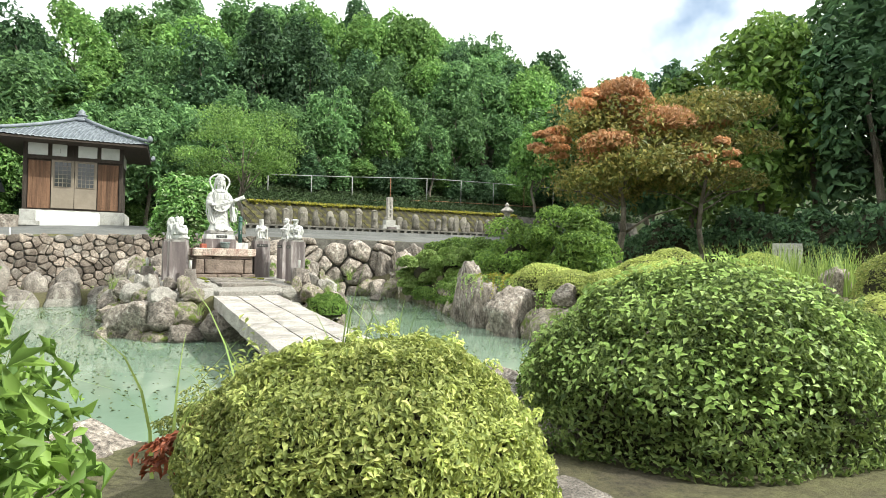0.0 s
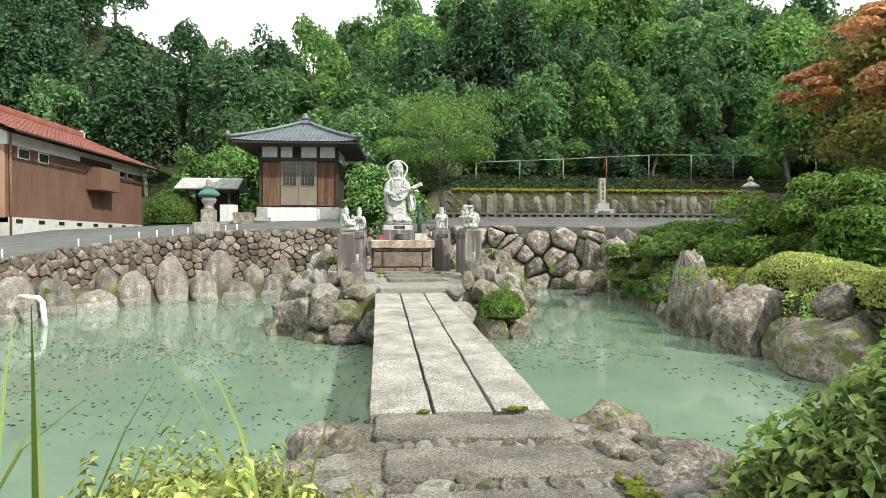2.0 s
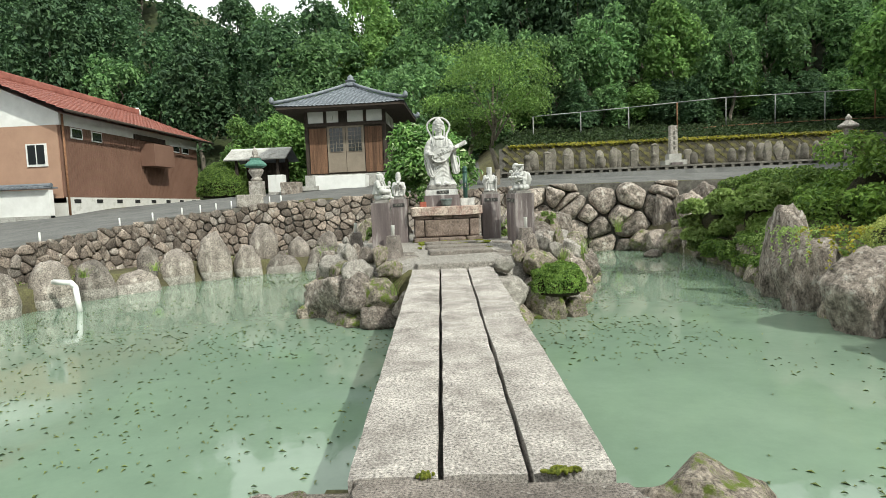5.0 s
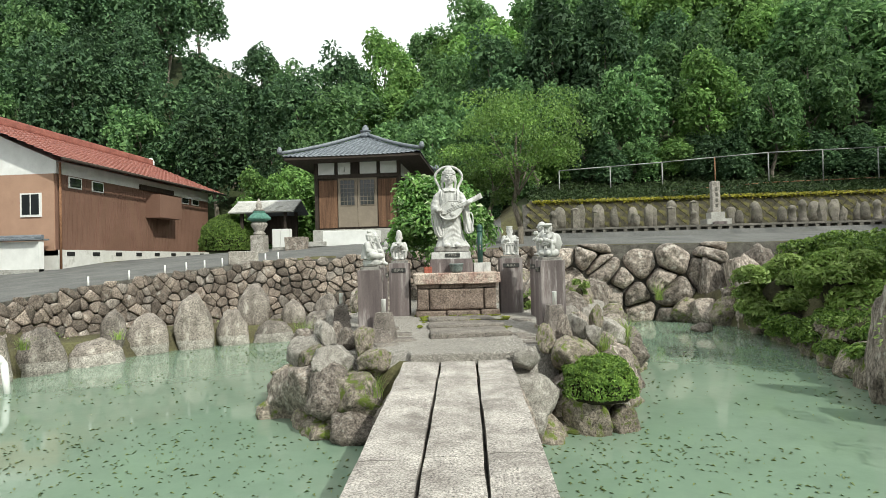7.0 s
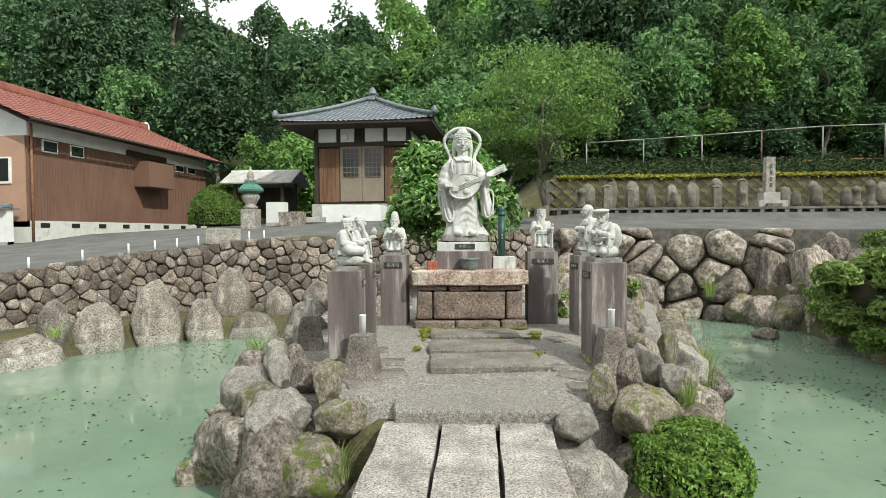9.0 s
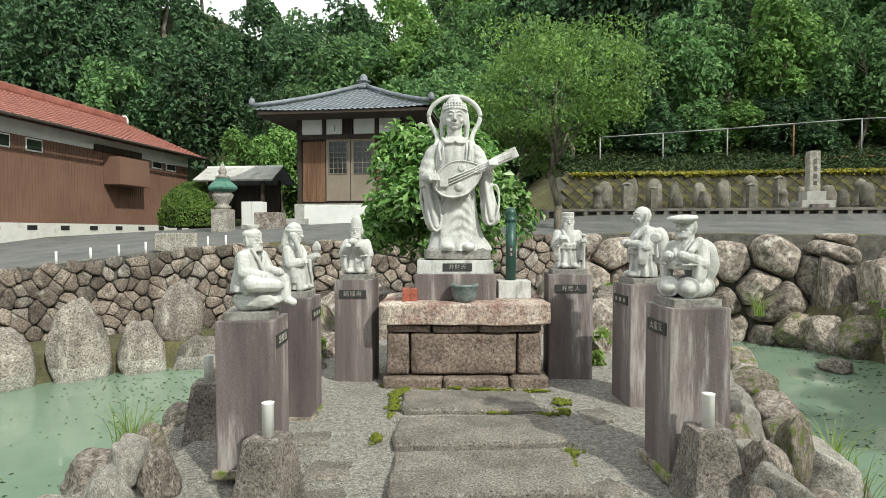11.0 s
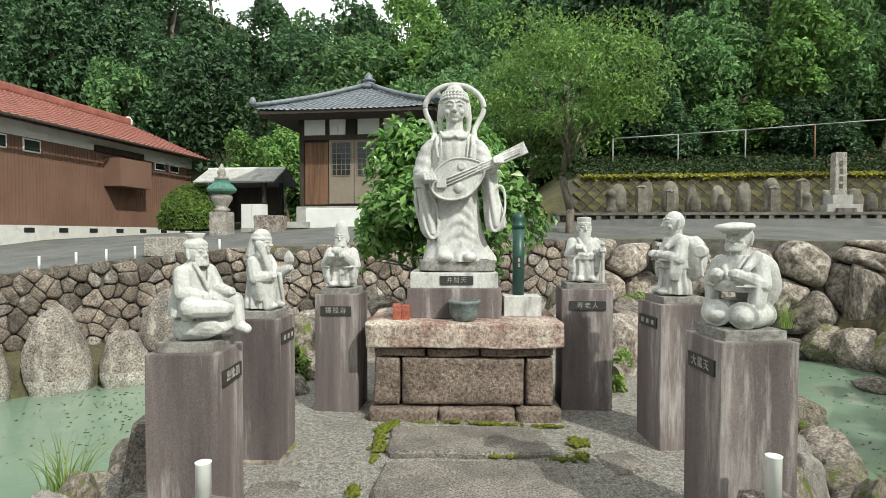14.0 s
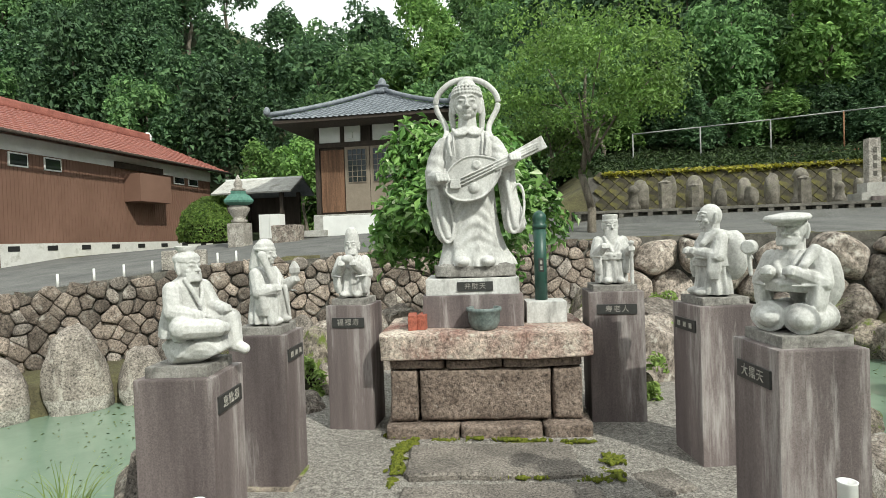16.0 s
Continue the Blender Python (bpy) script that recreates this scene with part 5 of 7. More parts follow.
def cap_head(bm, at, r, kind):
    """Headgear for a carved head of half width r."""
    x, y, z = at
    if kind == "boat":
        lathe(bm, [(r * 1.10, z + r * 0.45), (r * 1.13, z + r * 0.85), (r * 0.9, z + r * 1.15), (r * 0.55, z + r * 1.3)], 28, pose(x, y, 0))
        robe(bm, [(z + r * 1.2, r * 0.55, r * 0.5, x, y), (z + r * 1.5, r * 0.95, r * 0.6, x, y), (z + r * 1.85, r * 1.25, r * 0.62, x, y)], 32, 10)
    if kind == "hood":
        lathe(bm, [(r * 1.14, z + r * 0.35), (r * 1.17, z + r * 0.6), (r * 1.06, z + r * 0.66), (r * 1.0, z + r * 1.1), (r * 0.62, z + r * 1.5), (r * 0.2, z + r * 1.66)], 28, pose(x, y + r * 0.1, 0))
        limb(bm, [(x, y + r * 0.7, z + r * 0.5), (x, y + r * 1.0, z - r * 0.6), (x, y + r * 1.1, z - r * 1.5)], [r * 0.8, r * 0.85, r * 0.95])
    if kind == "dome":
        lathe(bm, [(r * 1.03, z + r * 0.35), (r * 1.0, z + r * 0.9), (r * 0.90, z + r * 1.7), (r * 0.66, z + r * 2.25), (r * 0.3, z + r * 2.5), (r * 0.06, z + r * 2.55)], 30, pose(x, y + r * 0.05, 0))
    if kind == "square":
        lathe(bm, [(r * 1.06, z + r * 0.5), (r * 1.10, z + r * 0.75), (r * 1.0, z + r * 0.8), (r * 1.1, z + r * 1.5), (r * 0.95, z + r * 1.58)], 28, pose(x, y, 0))
    if kind == "beret":
        lathe(bm, [(r * 1.0, z + r * 0.42), (r * 1.06, z + r * 0.62), (r * 1.5, z + r * 0.72), (r * 1.58, z + r * 0.92), (r * 1.4, z + r * 1.12), (r * 0.5, z + r * 1.26), (r * 0.1, z + r * 1.28)], 32, pose(x, y, 0, 5, 0, 0))


def beard(bm, at, r, length):
    """A combed beard below the chin."""
    x, y, z = at
    for k in range(9):
        f = (k - 4) / 4
        limb(bm, [(x + f * r * 0.72, y - r * (0.95 - 0.3 * f * f), z - r * 0.65), (x + f * r * 0.6, y - r * (1.12 - 0.3 * f * f), z - r * 0.9 - length * 0.5), (x + f * r * 0.16, y - r * 1.05, z - r * 0.8 - length * (1 - 0.25 * abs(f)))], [r * 0.17, r * 0.15, r * 0.05])
    limb(bm, [(x - r * 0.45, y - r * 0.95, z - r * 0.62), (x, y - r * 1.1, z - r * 0.5), (x + r * 0.45, y - r * 0.95, z - r * 0.62)], [r * 0.07, r * 0.09, r * 0.07])


def seated_fisher():
    """Seated on a rock, one leg folded and one foot down, in a boat-shaped cap."""
    bm = rock_bm(61, (0.195, 0.185, 0.12), 4, 0.10, 18)
    bmesh.ops.translate(bm, verts=bm.verts[:], vec=(0, -0.02, 0.07))
    robe(bm, [(0.13, 0.135, 0.125, 0, 0.02), (0.2, 0.125, 0.105, 0, 0.03), (0.29, 0.108, 0.085, 0, 0.03), (0.36, 0.112, 0.078, 0, 0.03), (0.395, 0.085, 0.06, 0, 0.02), (0.42, 0.045, 0.045, 0, 0.01)], 60, 40, folds(7, 0.05, 0.44))
    limb(bm, [(-0.06, -0.03, 0.185), (-0.165, -0.12, 0.19), (-0.03, -0.205, 0.175), (0.03, -0.20, 0.165)], [0.062, 0.056, 0.045, 0.034])
    limb(bm, [(0.06, -0.03, 0.19), (0.13, -0.15, 0.20), (0.125, -0.175, 0.07)], [0.062, 0.054, 0.044])
    limb(bm, [(0.125, -0.175, 0.065), (0.13, -0.235, 0.045)], [0.036, 0.028])
    for k in range(4):
        limb(bm, [(0.13 - 0.05 * k, -0.05 - 0.02 * k, 0.245 - 0.012 * k), (0.145 - 0.02 * k, -0.14, 0.245 - 0.02 * k), (0.172 - 0.01 * k, -0.17, 0.16 - 0.02 * k)], [0.006, 0.008, 0.006])
    arm(bm, -1, 0.365, 0.10, (-0.10, -0.15, 0.245), 0.042)
    arm(bm, 1, 0.365, 0.10, (0.085, -0.155, 0.255), 0.042)
    for e in (-1, 1):
        limb(bm, [(e * 0.05, -0.035, 0.415), (e * 0.028, -0.07, 0.35), (0.0, -0.082, 0.28)], [0.011, 0.012, 0.011])
    limb(bm, [(0, 0.01, 0.40), (0, 0, 0.45)], [0.043, 0.04])
    face(bm, (0, -0.005, 0.475), 0.058)
    beard(bm, (0, -0.005, 0.475), 0.058, 0.03)
    cap_head(bm, (0, 0, 0.475), 0.058, "boat")
    return bm


def standing(head, r, girth=1.0, cap="", whiskers=0.0, carries="", sack=False, knees=False):
    """A standing deity in a pleated robe."""
    bm = bmesh.new()
    g = girth
    for e in (-1, 1):
        ball(bm, (e * 0.05, -0.085, 0.03), (0.036, 0.062, 0.028))
    robe(bm, [(0.012, 0.118 * g, 0.10, 0, 0), (0.05, 0.12 * g, 0.10, 0, 0), (0.14, 0.104 * g, 0.09, 0, 0), (0.22, 0.106 * g, 0.094 * g, 0, 0)], 72, 30, folds(11, 0.10, 0.26))
    top = head - r * 1.75
    robe(bm, [(0.19, 0.116 * g, 0.102 * g, 0, -0.005), (0.235, 0.112 * g, 0.104 * g, 0, -0.01), (0.25, 0.104 * g, 0.094, 0, 0), (top - 0.08, 0.112 * g, 0.088, 0, 0), (top - 0.02, 0.105 * g, 0.074, 0, 0), (top + 0.015, 0.06, 0.055, 0, 0)], 72, 40, lambda a, z: 0.04 * math.sin(a * 9 + 14 * z))
    limb(bm, [(-0.10 * g, -0.04, 0.235), (0, -0.108 * g, 0.225), (0.10 * g, -0.04, 0.235)], [0.011, 0.013, 0.011])
    for e in (-1, 1):
        limb(bm, [(e * 0.055, -0.04, top + 0.01), (e * 0.04, -0.085, top - 0.05), (0.0, -0.098, top - 0.12)], [0.012, 0.013, 0.011])
    limb(bm, [(0, 0, top - 0.02), (0, -0.005, head - r * 0.6)], [0.046, r * 0.78])
    at = (0, -0.012, head)
    face(bm, at, r, lids=True)
    cap_head(bm, at, r, cap)
    if whiskers:
        beard(bm, at, r, whiskers)
    hold = 0.235 + 0.03
    left, right = (-0.05, -0.135, hold + 0.02), (0.05, -0.135, hold + 0.02)
    if carries == "mallet":
        left, right = (-0.085, -0.125, top - 0.11), (0.10, -0.145, top - 0.07)
        limb(bm, [(-0.085, -0.135, top - 0.13), (-0.108, -0.09, top + 0.02), (-0.115, -0.06, top + 0.09)], [0.012, 0.022, 0.03])
        lathe(bm, [(0.02, 0), (0.034, 0.02), (0.034, 0.05), (0.02, 0.075), (0.008, 0.09)], 16, pose(0.10, -0.15, top - 0.045))
        for e in (-1, 1):
            limb(bm, [(e * 0.06, -0.075, 0.19), (e * 0.07, -0.09, 0.03)], [0.045, 0.036])
        limb(bm, [(0.03, -0.12, 0.23), (0.05, -0.135, 0.05)], [0.016, 0.010])
    if carries == "staff":
        right = (0.125, -0.12, hold + 0.005)
        limb(bm, [(0.128, -0.135, 0.01), (0.126, -0.128, hold + 0.05)], [0.014, 0.016])
        ball(bm, (0.126, -0.128, hold + 0.055), (0.024, 0.024, 0.018), sub=2)
        left = (-0.075, -0.12, hold + 0.03)
    if carries == "peach":
        ball(bm, (0, -0.145, hold + 0.04), (0.052, 0.045, 0.036))
        left, right = (-0.045, -0.155, hold + 0.005), (0.045, -0.155, hold + 0.005)
    arm(bm, -1, top - 0.025, 0.098 * g, left, 0.043)
    arm(bm, 1, top - 0.025, 0.098 * g, right, 0.043)
    if sack:
        b = rock_bm(7, (0.125, 0.085, 0.16), 4, 0.06, 2)
        bmesh.ops.translate(b, verts=b.verts[:], vec=(0.035, 0.105, top - 0.13))
        tmp = bpy.data.meshes.new("sack")
        b.to_mesh(tmp)
        b.free()
        bm.from_mesh(tmp)
        limb(bm, [(0.09, -0.10, top - 0.05), (0.10, -0.02, top + 0.015), (0.06, 0.07, top - 0.02)], [0.02, 0.03, 0.045])
        for k in range(4):
            limb(bm, [(0.09 - 0.035 * k, 0.07, top - 0.005), (0.11 - 0.04 * k, 0.15, top - 0.06), (0.12 - 0.045 * k, 0.19, top - 0.15)], [0.007] * 3)
    return bm


def rice_bales():
    """Standing on two bales in a flat cap, a sack over the shoulder and a mallet raised."""
    bm = bmesh.new()
    for x in (-0.075, 0.075):
        ball(bm, (x, -0.01, 0.07), (0.082, 0.15, 0.07))
        for y in (-0.09, 0.0, 0.08):
            ball(bm, (x, y - 0.01, 0.07), (0.087, 0.010, 0.074), sub=3)
    b = standing(0.475, 0.064, 1.08, "beret", 0.02, "", True)
    bmesh.ops.delete(b, geom=[v for v in b.verts if v.co.z < 0.06], context="VERTS")
    tmp = bpy.data.meshes.new("body")
    b.to_mesh(tmp)
    b.free()
    bm.from_mesh(tmp)
    lathe(bm, [(0.03, 0), (0.034, 0.01), (0.034, 0.07), (0.03, 0.08)], 18, pose(-0.12, -0.15, 0.40, 90, 0, 20))
    limb(bm, [(-0.118, -0.16, 0.27), (-0.122, -0.175, 0.41)], [0.01, 0.01])
    return bm


def pedestal(at, w, d, top, rz, text="", bars=0, label="tall purplish stone pedestal with pale run-off streaks"):
    """A tapered stone post; its plate faces local -y."""
    z0 = at[2]
    h = top - z0
    t = thing("pedestal", pose(at[0], at[1], z0, 0, 0, rz), label, "pedestal", "statue pedestals")
    part("shaft", one_box((w, d, h), (0, 0, h / 2)), PEDESTAL, t, bevel=0.008)
    part("cap", one_box((w * 0.8, d * 0.8, 0.05), (0, 0, h + 0.023)), STATUE_BASE, t, "grey carved base slab", bevel=0.006)
    part("footing", one_box((w * 1.15, d * 1.15, 0.05), (0, 0, 0.0)), STONE_MOSS, t, bevel=0.012)
    plate(t, (0, -d / 2 - 0.004, h - 0.13), (w * 0.72, 0.075), 0, text, bars)
    return t


PEDS = (
    # x, y, width, top, turn, text, bars, figure, its turn, label
    (-1.13, -1.72, 0.345, 1.97, 98, "恵比須", 0, seated_fisher(), 78, "seated stone deity wearing a boat-shaped cap"),
    (-1.25, -0.75, 0.345, 1.99, 95, "", 3, standing(0.44, 0.057, 0.92, "hood", 0.0, "mallet"), 84, "standing stone deity in a hood shouldering a scepter"),
    (-1.02, 0.26, 0.35, 2.05, 2, "福禄寿", 0, standing(0.41, 0.056, 0.95, "dome", 0.035, "peach"), 4, "standing stone deity with a very tall bald head"),
    (0.985, 0.62, 0.41, 2.09, 4, "寿老人", 0, standing(0.455, 0.056, 0.98, "square", 0.14, "staff"), 8, "standing bearded stone deity in a square cap with a staff"),
    (1.53, -0.18, 0.37, 2.07, -77, "", 3, standing(0.50, 0.066, 1.08, "", 0.0, "", True), -80, "laughing bald stone deity with a sack on his back"),
    (1.52, -1.44, 0.36, 2.05, -80, "大黒天", 0, rice_bales(), -48, "stone deity in a flat cap carrying a large sack"),
)
for x, y, w, top, rz, text, bars, figure, turn, lab in PEDS:
    pedestal((x, y, 1.06), w, w, top, rz, text, bars)
    remeshed("deity_statue", figure, (x, y, top + 0.048), turn, 0.0042, STATUE, lab, scale=0.9 if abs(y) > 1.2 else 1.0)

# offerings on the plinth
bowl = bmesh.new()
lathe(bowl, [(0.07, 0.0), (0.085, 0.012), (0.105, 0.05), (0.108, 0.11), (0.118, 0.118), (0.118, 0.138), (0.100, 0.138), (0.095, 0.09)], 28)
ob = part("incense_bowl", bowl, BRONZE, smooth=True)
ob.matrix_world = pose(0.0, 0.14, 1.876) @ Matrix.Diagonal((1.1, 1.1, 1.18, 1))
tagged(ob, "grey-green round incense bowl on the plinth", "bowl")
for x, y, rz in ((-0.54, 0.22, 4), (-0.46, 0.24, -6)):
    ob = part("brick", one_box((0.065, 0.20, 0.115), (0, 0, 0.058)), RED_BRICK, bevel=0.006)
    ob.matrix_world = pose(x, y, 1.876, 0, 0, rz)
    tagged(ob, "orange-red brick standing on the plinth", "brick")
ob = part("box", one_box((0.31, 0.26, 0.165), (0, 0, 0.0825)), STATUE, bevel=0.006)
ob.matrix_world = pose(0.49, 0.50, 1.876)
tagged(ob, "pale stone block on the plinth", "stone block")
po = thing("green_post", pose(0.47, 0.54, 2.041), "dark green metal post with a domed cap", "post")
part("shaft", tube(bmesh.new(), (0, 0, 0), (0, 0, 0.58), 0.05, 0.05, 18), GREEN_PAINT, po, smooth=True)
part("cap", lathe(bmesh.new(), [(0.056, 0.57), (0.058, 0.60), (0.046, 0.61), (0.058, 0.645), (0.052, 0.68), (0.03, 0.705), (0.008, 0.715)], 18), GREEN_PAINT, po, smooth=True)
part("plate", one_box((0.04, 0.008, 0.11), (0, -0.046, 0.28)), PLATE, po)
for k in range(2):
    part("lettering", one_box((0.018, 0.004, 0.03), (0, -0.052, 0.255 + 0.045 * k)), INK, po)

# the plinth and all that stands on it is turned a little from the bridge's line
TURNED = Matrix.Translation((0, 0.3, 0)) @ Matrix.Rotation(radians(7), 4, "Z") @ Matrix.Translation((0, -0.3, -0.02))
for ob in bpy.data.objects:
    if ob.parent is None and ob.name.split(".")[0] in ("plinth", "stepped_pedestal", "goddess_statue", "incense_bowl", "brick", "box", "green_post"):
        ob.matrix_world = TURNED @ ob.matrix_basis


def flower_holder(at, rz):
    t = thing("flower_holder", pose(*at, 0, 0, rz), "tapered stone block with an empty white flower tube", "flower holder")
    part("block", one_box((0.31, 0.31, 0.42), (0, 0, 0.21), taper=0.62), SLAB_DARK, t, bevel=0.01)
    bm = lathe(bmesh.new(), [(0.033, 0.40), (0.033, 0.60), (0.036, 0.605), (0.028, 0.605), (0.028, 0.52)], 16)
    part("tube", bm, WHITE_PLASTIC, t, "white plastic tube", smooth=True)
    return t


flower_holder((1.54, -1.80, 1.0), 10)
flower_holder((-0.86, -2.12, 0.96), -8)
flower_holder((-1.72, -1.2, 1.0), 15)

# upright stones along the island's rim and broken paving beside the slabs
rs = random.Random(19)
for k, (x, y) in enumerate(((-1.62, -2.35), (-1.82, -1.95), (-1.55, -2.05), (-1.95, -1.55), (-1.78, -0.95), (-2.02, -0.75), (-1.25, -2.62), (-1.0, -2.75), (1.98, -1.25), (2.1, -0.85), (1.92, -1.65), (2.18, -1.35), (1.85, -2.0), (2.0, -2.15), (1.6, -2.35), (1.35, -2.62), (2.22, -0.4), (1.95, -0.35))):
    h = rs.uniform(0.10, 0.24)
    rock((x, y, 1.02 + h * 0.35), (rs.uniform(0.09, 0.15), rs.uniform(0.08, 0.12), h), 840 + k, k % 4 == 3, "rim_stone", "pale rough stone set upright along the island's rim", tilt=14, group="rim stones", pale=k % 4 in (0, 1))
for k, (x, y, a, b, rz) in enumerate(((-0.62, -2.05, 0.36, 0.30, 20), (-0.92, -1.95, 0.28, 0.34, -15), (-0.68, -1.68, 0.30, 0.26, 5), (-0.80, -2.35, 0.34, 0.24, 30), (1.18, -1.95, 0.34, 0.28, -20), (1.22, -2.28, 0.30, 0.24, 12), (1.02, -1.72, 0.24, 0.2, 40), (-0.95, -1.25, 0.3, 0.24, 10), (1.12, -0.62, 0.26, 0.3, 25))):
    slab_stone("paving_stone", (x, y, float(ground_z(x, y)) + 0.016), (a, b, 0), rz, 260 + k, SLAB_GREY, "broken flat stone set in the gravel forecourt", 0.08)


# ---- prayer hall ----
HX, HY, HZ = -5.1, 15.9, 3.0
hall = thing("prayer_hall", pose(HX, HY, HZ), "small square wooden hall with a grey tiled pyramid roof", "hall")
h0 = -1.83
part("plinth", one_box((3.9, 3.9, 0.9), (0, 0, 0.0)), CONCRETE, hall, bevel=0.03)
part("wall", one_box((3.5, 3.5, 3.1), (0, 0, 1.95)), WOOD_DARK, hall)
FY = -1.76
for x in (-1.80, -0.92, 0.0, 0.92, 1.80):
    if abs(x) > 1.5:
        part("post", one_box((0.15, 0.15, 3.1), (x, FY, 1.98)), WOOD_DARK, hall, bevel=0.01)
    else:
        part("post", one_box((0.12, 0.12, 0.75), (x, FY - 0.01, 3.15)), WOOD_DARK, hall, bevel=0.01)
part("beam", one_box((3.7, 0.14, 0.16), (0, FY - 0.02, 2.73)), WOOD_DARK, hall, bevel=0.01)
for x0, x1 in ((-1.71, -1.0), (-0.84, -0.3), (0.12, 0.84), (1.0, 1.71)):
    part("plaster_panel", one_box((x1 - x0, 0.05, 0.62), ((x0 + x1) / 2, FY - 0.02, 3.13)), PLASTER, hall, "white plaster panel")
part("meter_box", one_box((0.16, 0.1, 0.2), (-0.62, FY - 0.08, 3.02)), WHITE_PLASTIC, hall, bevel=0.01)
for s in (-1, 1):
    for i in range(5):
        part("board", one_box((0.155, 0.04, 2.05), (s * (0.97 + 0.16 * i), FY - 0.01, 1.55)), WOOD, hall)
    leaf = part("door", one_box((0.84, 0.05, 2.1), (s * 0.43, FY - 0.03, 1.6)), DOOR_TAN, hall, "taupe lattice-topped door", bevel=0.006)
    part("opening", one_box((0.62, 0.012, 1.08), (s * 0.43, FY - 0.06, 2.02)), GLASS_DARK, leaf)
    for i in range(5):
        part("lattice_bar", one_box((0.016, 0.02, 1.08), (s * 0.43 - 0.31 + 0.155 * i, FY - 0.075, 2.02)), DOOR_TAN, leaf)
    for i in range(7):
        part("lattice_bar", one_box((0.62, 0.02, 0.016), (s * 0.43, FY - 0.076, 1.48 + 0.18 * i)), DOOR_TAN, leaf)
# side face panels
for y0, y1 in ((-1.6, -0.6), (-0.45, 0.5), (0.65, 1.6)):
    part("plaster_panel", one_box((0.05, y1 - y0, 0.62), (1.76, (y0 + y1) / 2, 3.13)), PLASTER, hall, "white plaster panel")


def hip_roof(parent, half, eave, rise, mat, rows, seg, thick=0.1):
    """Pyramid roof: four curved sides of pan-and-roll tiling, hip ridges and a finial."""
    def surf(u, r):
        # r: 0 at the eave, 1 at the top; u: -1 to 1 across
        w = half * (1 - r)
        z = eave + rise * (0.80 * r + 0.20 * r * r) + 0.07 * abs(u) ** 4 * (1 - r) ** 2
        return u * w, -w, z
    for q in range(4):
        bm = bmesh.new()
        n = seg
        grid = []
        for j in range(rows + 1):
            row = []
            r = j / rows * 0.96
            for step in ((0, 0.05) if 0 < j < rows else (0,)):
                rr = []
                for i in range(n + 1):
                    x0 = (2 * i / n - 1) * half
                    w = half * (1 - r)
                    x = max(-w, min(w, x0))
                    u = x / w if w else 0
                    _, y, z = surf(u, r)
                    wave = 0.035 * (0.5 + 0.5 * math.cos(i * math.pi))
                    rr.append((x, y, z + wave - (0.0 if step else 0.03)))
                row.append(rr)
            grid += row
        verts = [[bm.verts.new(p) for p in rr] for rr in grid]
        for a, b in zip(verts, verts[1:]):
            for i in range(n):
                try:
                    bm.faces.new((a[i], a[i + 1], b[i + 1], b[i]))
                except ValueError:
                    pass
        bmesh.ops.remove_doubles(bm, verts=bm.verts[:], dist=0.001)
        ob = part("roof_slope", bm, mat, parent)
        ob.matrix_basis = pose(0, 0, 0, 0, 0, 90 * q)
        bm = bmesh.new()
        pts = [Vector(surf(1, r)) + Vector((0, 0, 0.08)) for r in np.linspace(-0.02, 0.97, 8)]
        sweep(bm, [p + Vector((0, 0, 0.03)) for p in pts], 0.075, 10)
        lathe(bm, [(0.09, -0.06), (0.11, 0.0), (0.10, 0.12), (0.04, 0.2)], 10, Matrix.Translation(pts[0] + Vector((0, 0, 0.08))))
        ob = part("hip_ridge", bm, mat, parent, smooth=True)
        ob.matrix_basis = pose(0, 0, 0, 0, 0, 90 * q)
        bm = one_box((half * 2 - 0.2, 0.12, 0.1), (0, -half + 0.1, eave - 0.07))
        ob = part("fascia", bm, WOOD_DARK, parent)
        ob.matrix_basis = pose(0, 0, 0, 0, 0, 90 * q)
    bm = lathe(bmesh.new(), [(0.30, 0.0), (0.30, 0.12), (0.22, 0.14), (0.2, 0.26), (0.26, 0.28), (0.26, 0.32), (0.14, 0.36), (0.16, 0.44), (0.09, 0.54), (0.02, 0.6)], 16, pose(0, 0, eave + rise * 0.93))
    part("finial", bm, mat, parent, smooth=True)
    part("soffit", one_box((half * 2 - 0.3, half * 2 - 0.3, 0.05), (0, 0, eave - 0.1)), WOOD_DARK, parent)


hip_roof(hall, 2.9, 3.45, 1.38, TILE, 14, 60)
st = thing("entrance_step", pose(-5.15, 13.05, 2.7), "pale concrete entrance step before the hall doors", "step")
part("block", one_box((2.2, 1.0, 0.62), (0, 0.2, 0.33)), PLASTER, st, bevel=0.03)
part("tread", one_box((0.9, 0.5, 0.2), (-1.4, -0.1, 0.12)), CONCRETE, st, bevel=0.02)

# ---- house ----
house = thing("house", pose(-16.5, 11.2, 2.0), "long brown-clad house with a red tiled roof", "house")
L, D = 12.0, 8.0
part("foundation", one_box((D, L, 1.75), (-D / 2 + 0.03, L / 2, -0.05)), FOUNDATION, house, "pale concrete foundation")
part("wall", one_box((D, L, 3.6), (-D / 2, L / 2, 2.4)), CLADDING, house)
part("gable_wall", one_box((D - 0.1, 0.06, 3.1), (-D / 2 - 0.05, -0.035, 2.35)), RENDER_TAN, house, "tan stucco gable wall")
bm = bmesh.new()
vs = [bm.verts.new(p) for p in ((0.02, -0.07, 3.85), (-D, -0.07, 3.85), (-D, -0.07, 4.35), (-D / 2, -0.07, 6.15), (0.02, -0.07, 4.35))]
bm.faces.new(vs)
ex = bmesh.ops.extrude_face_region(bm, geom=bm.faces[:])
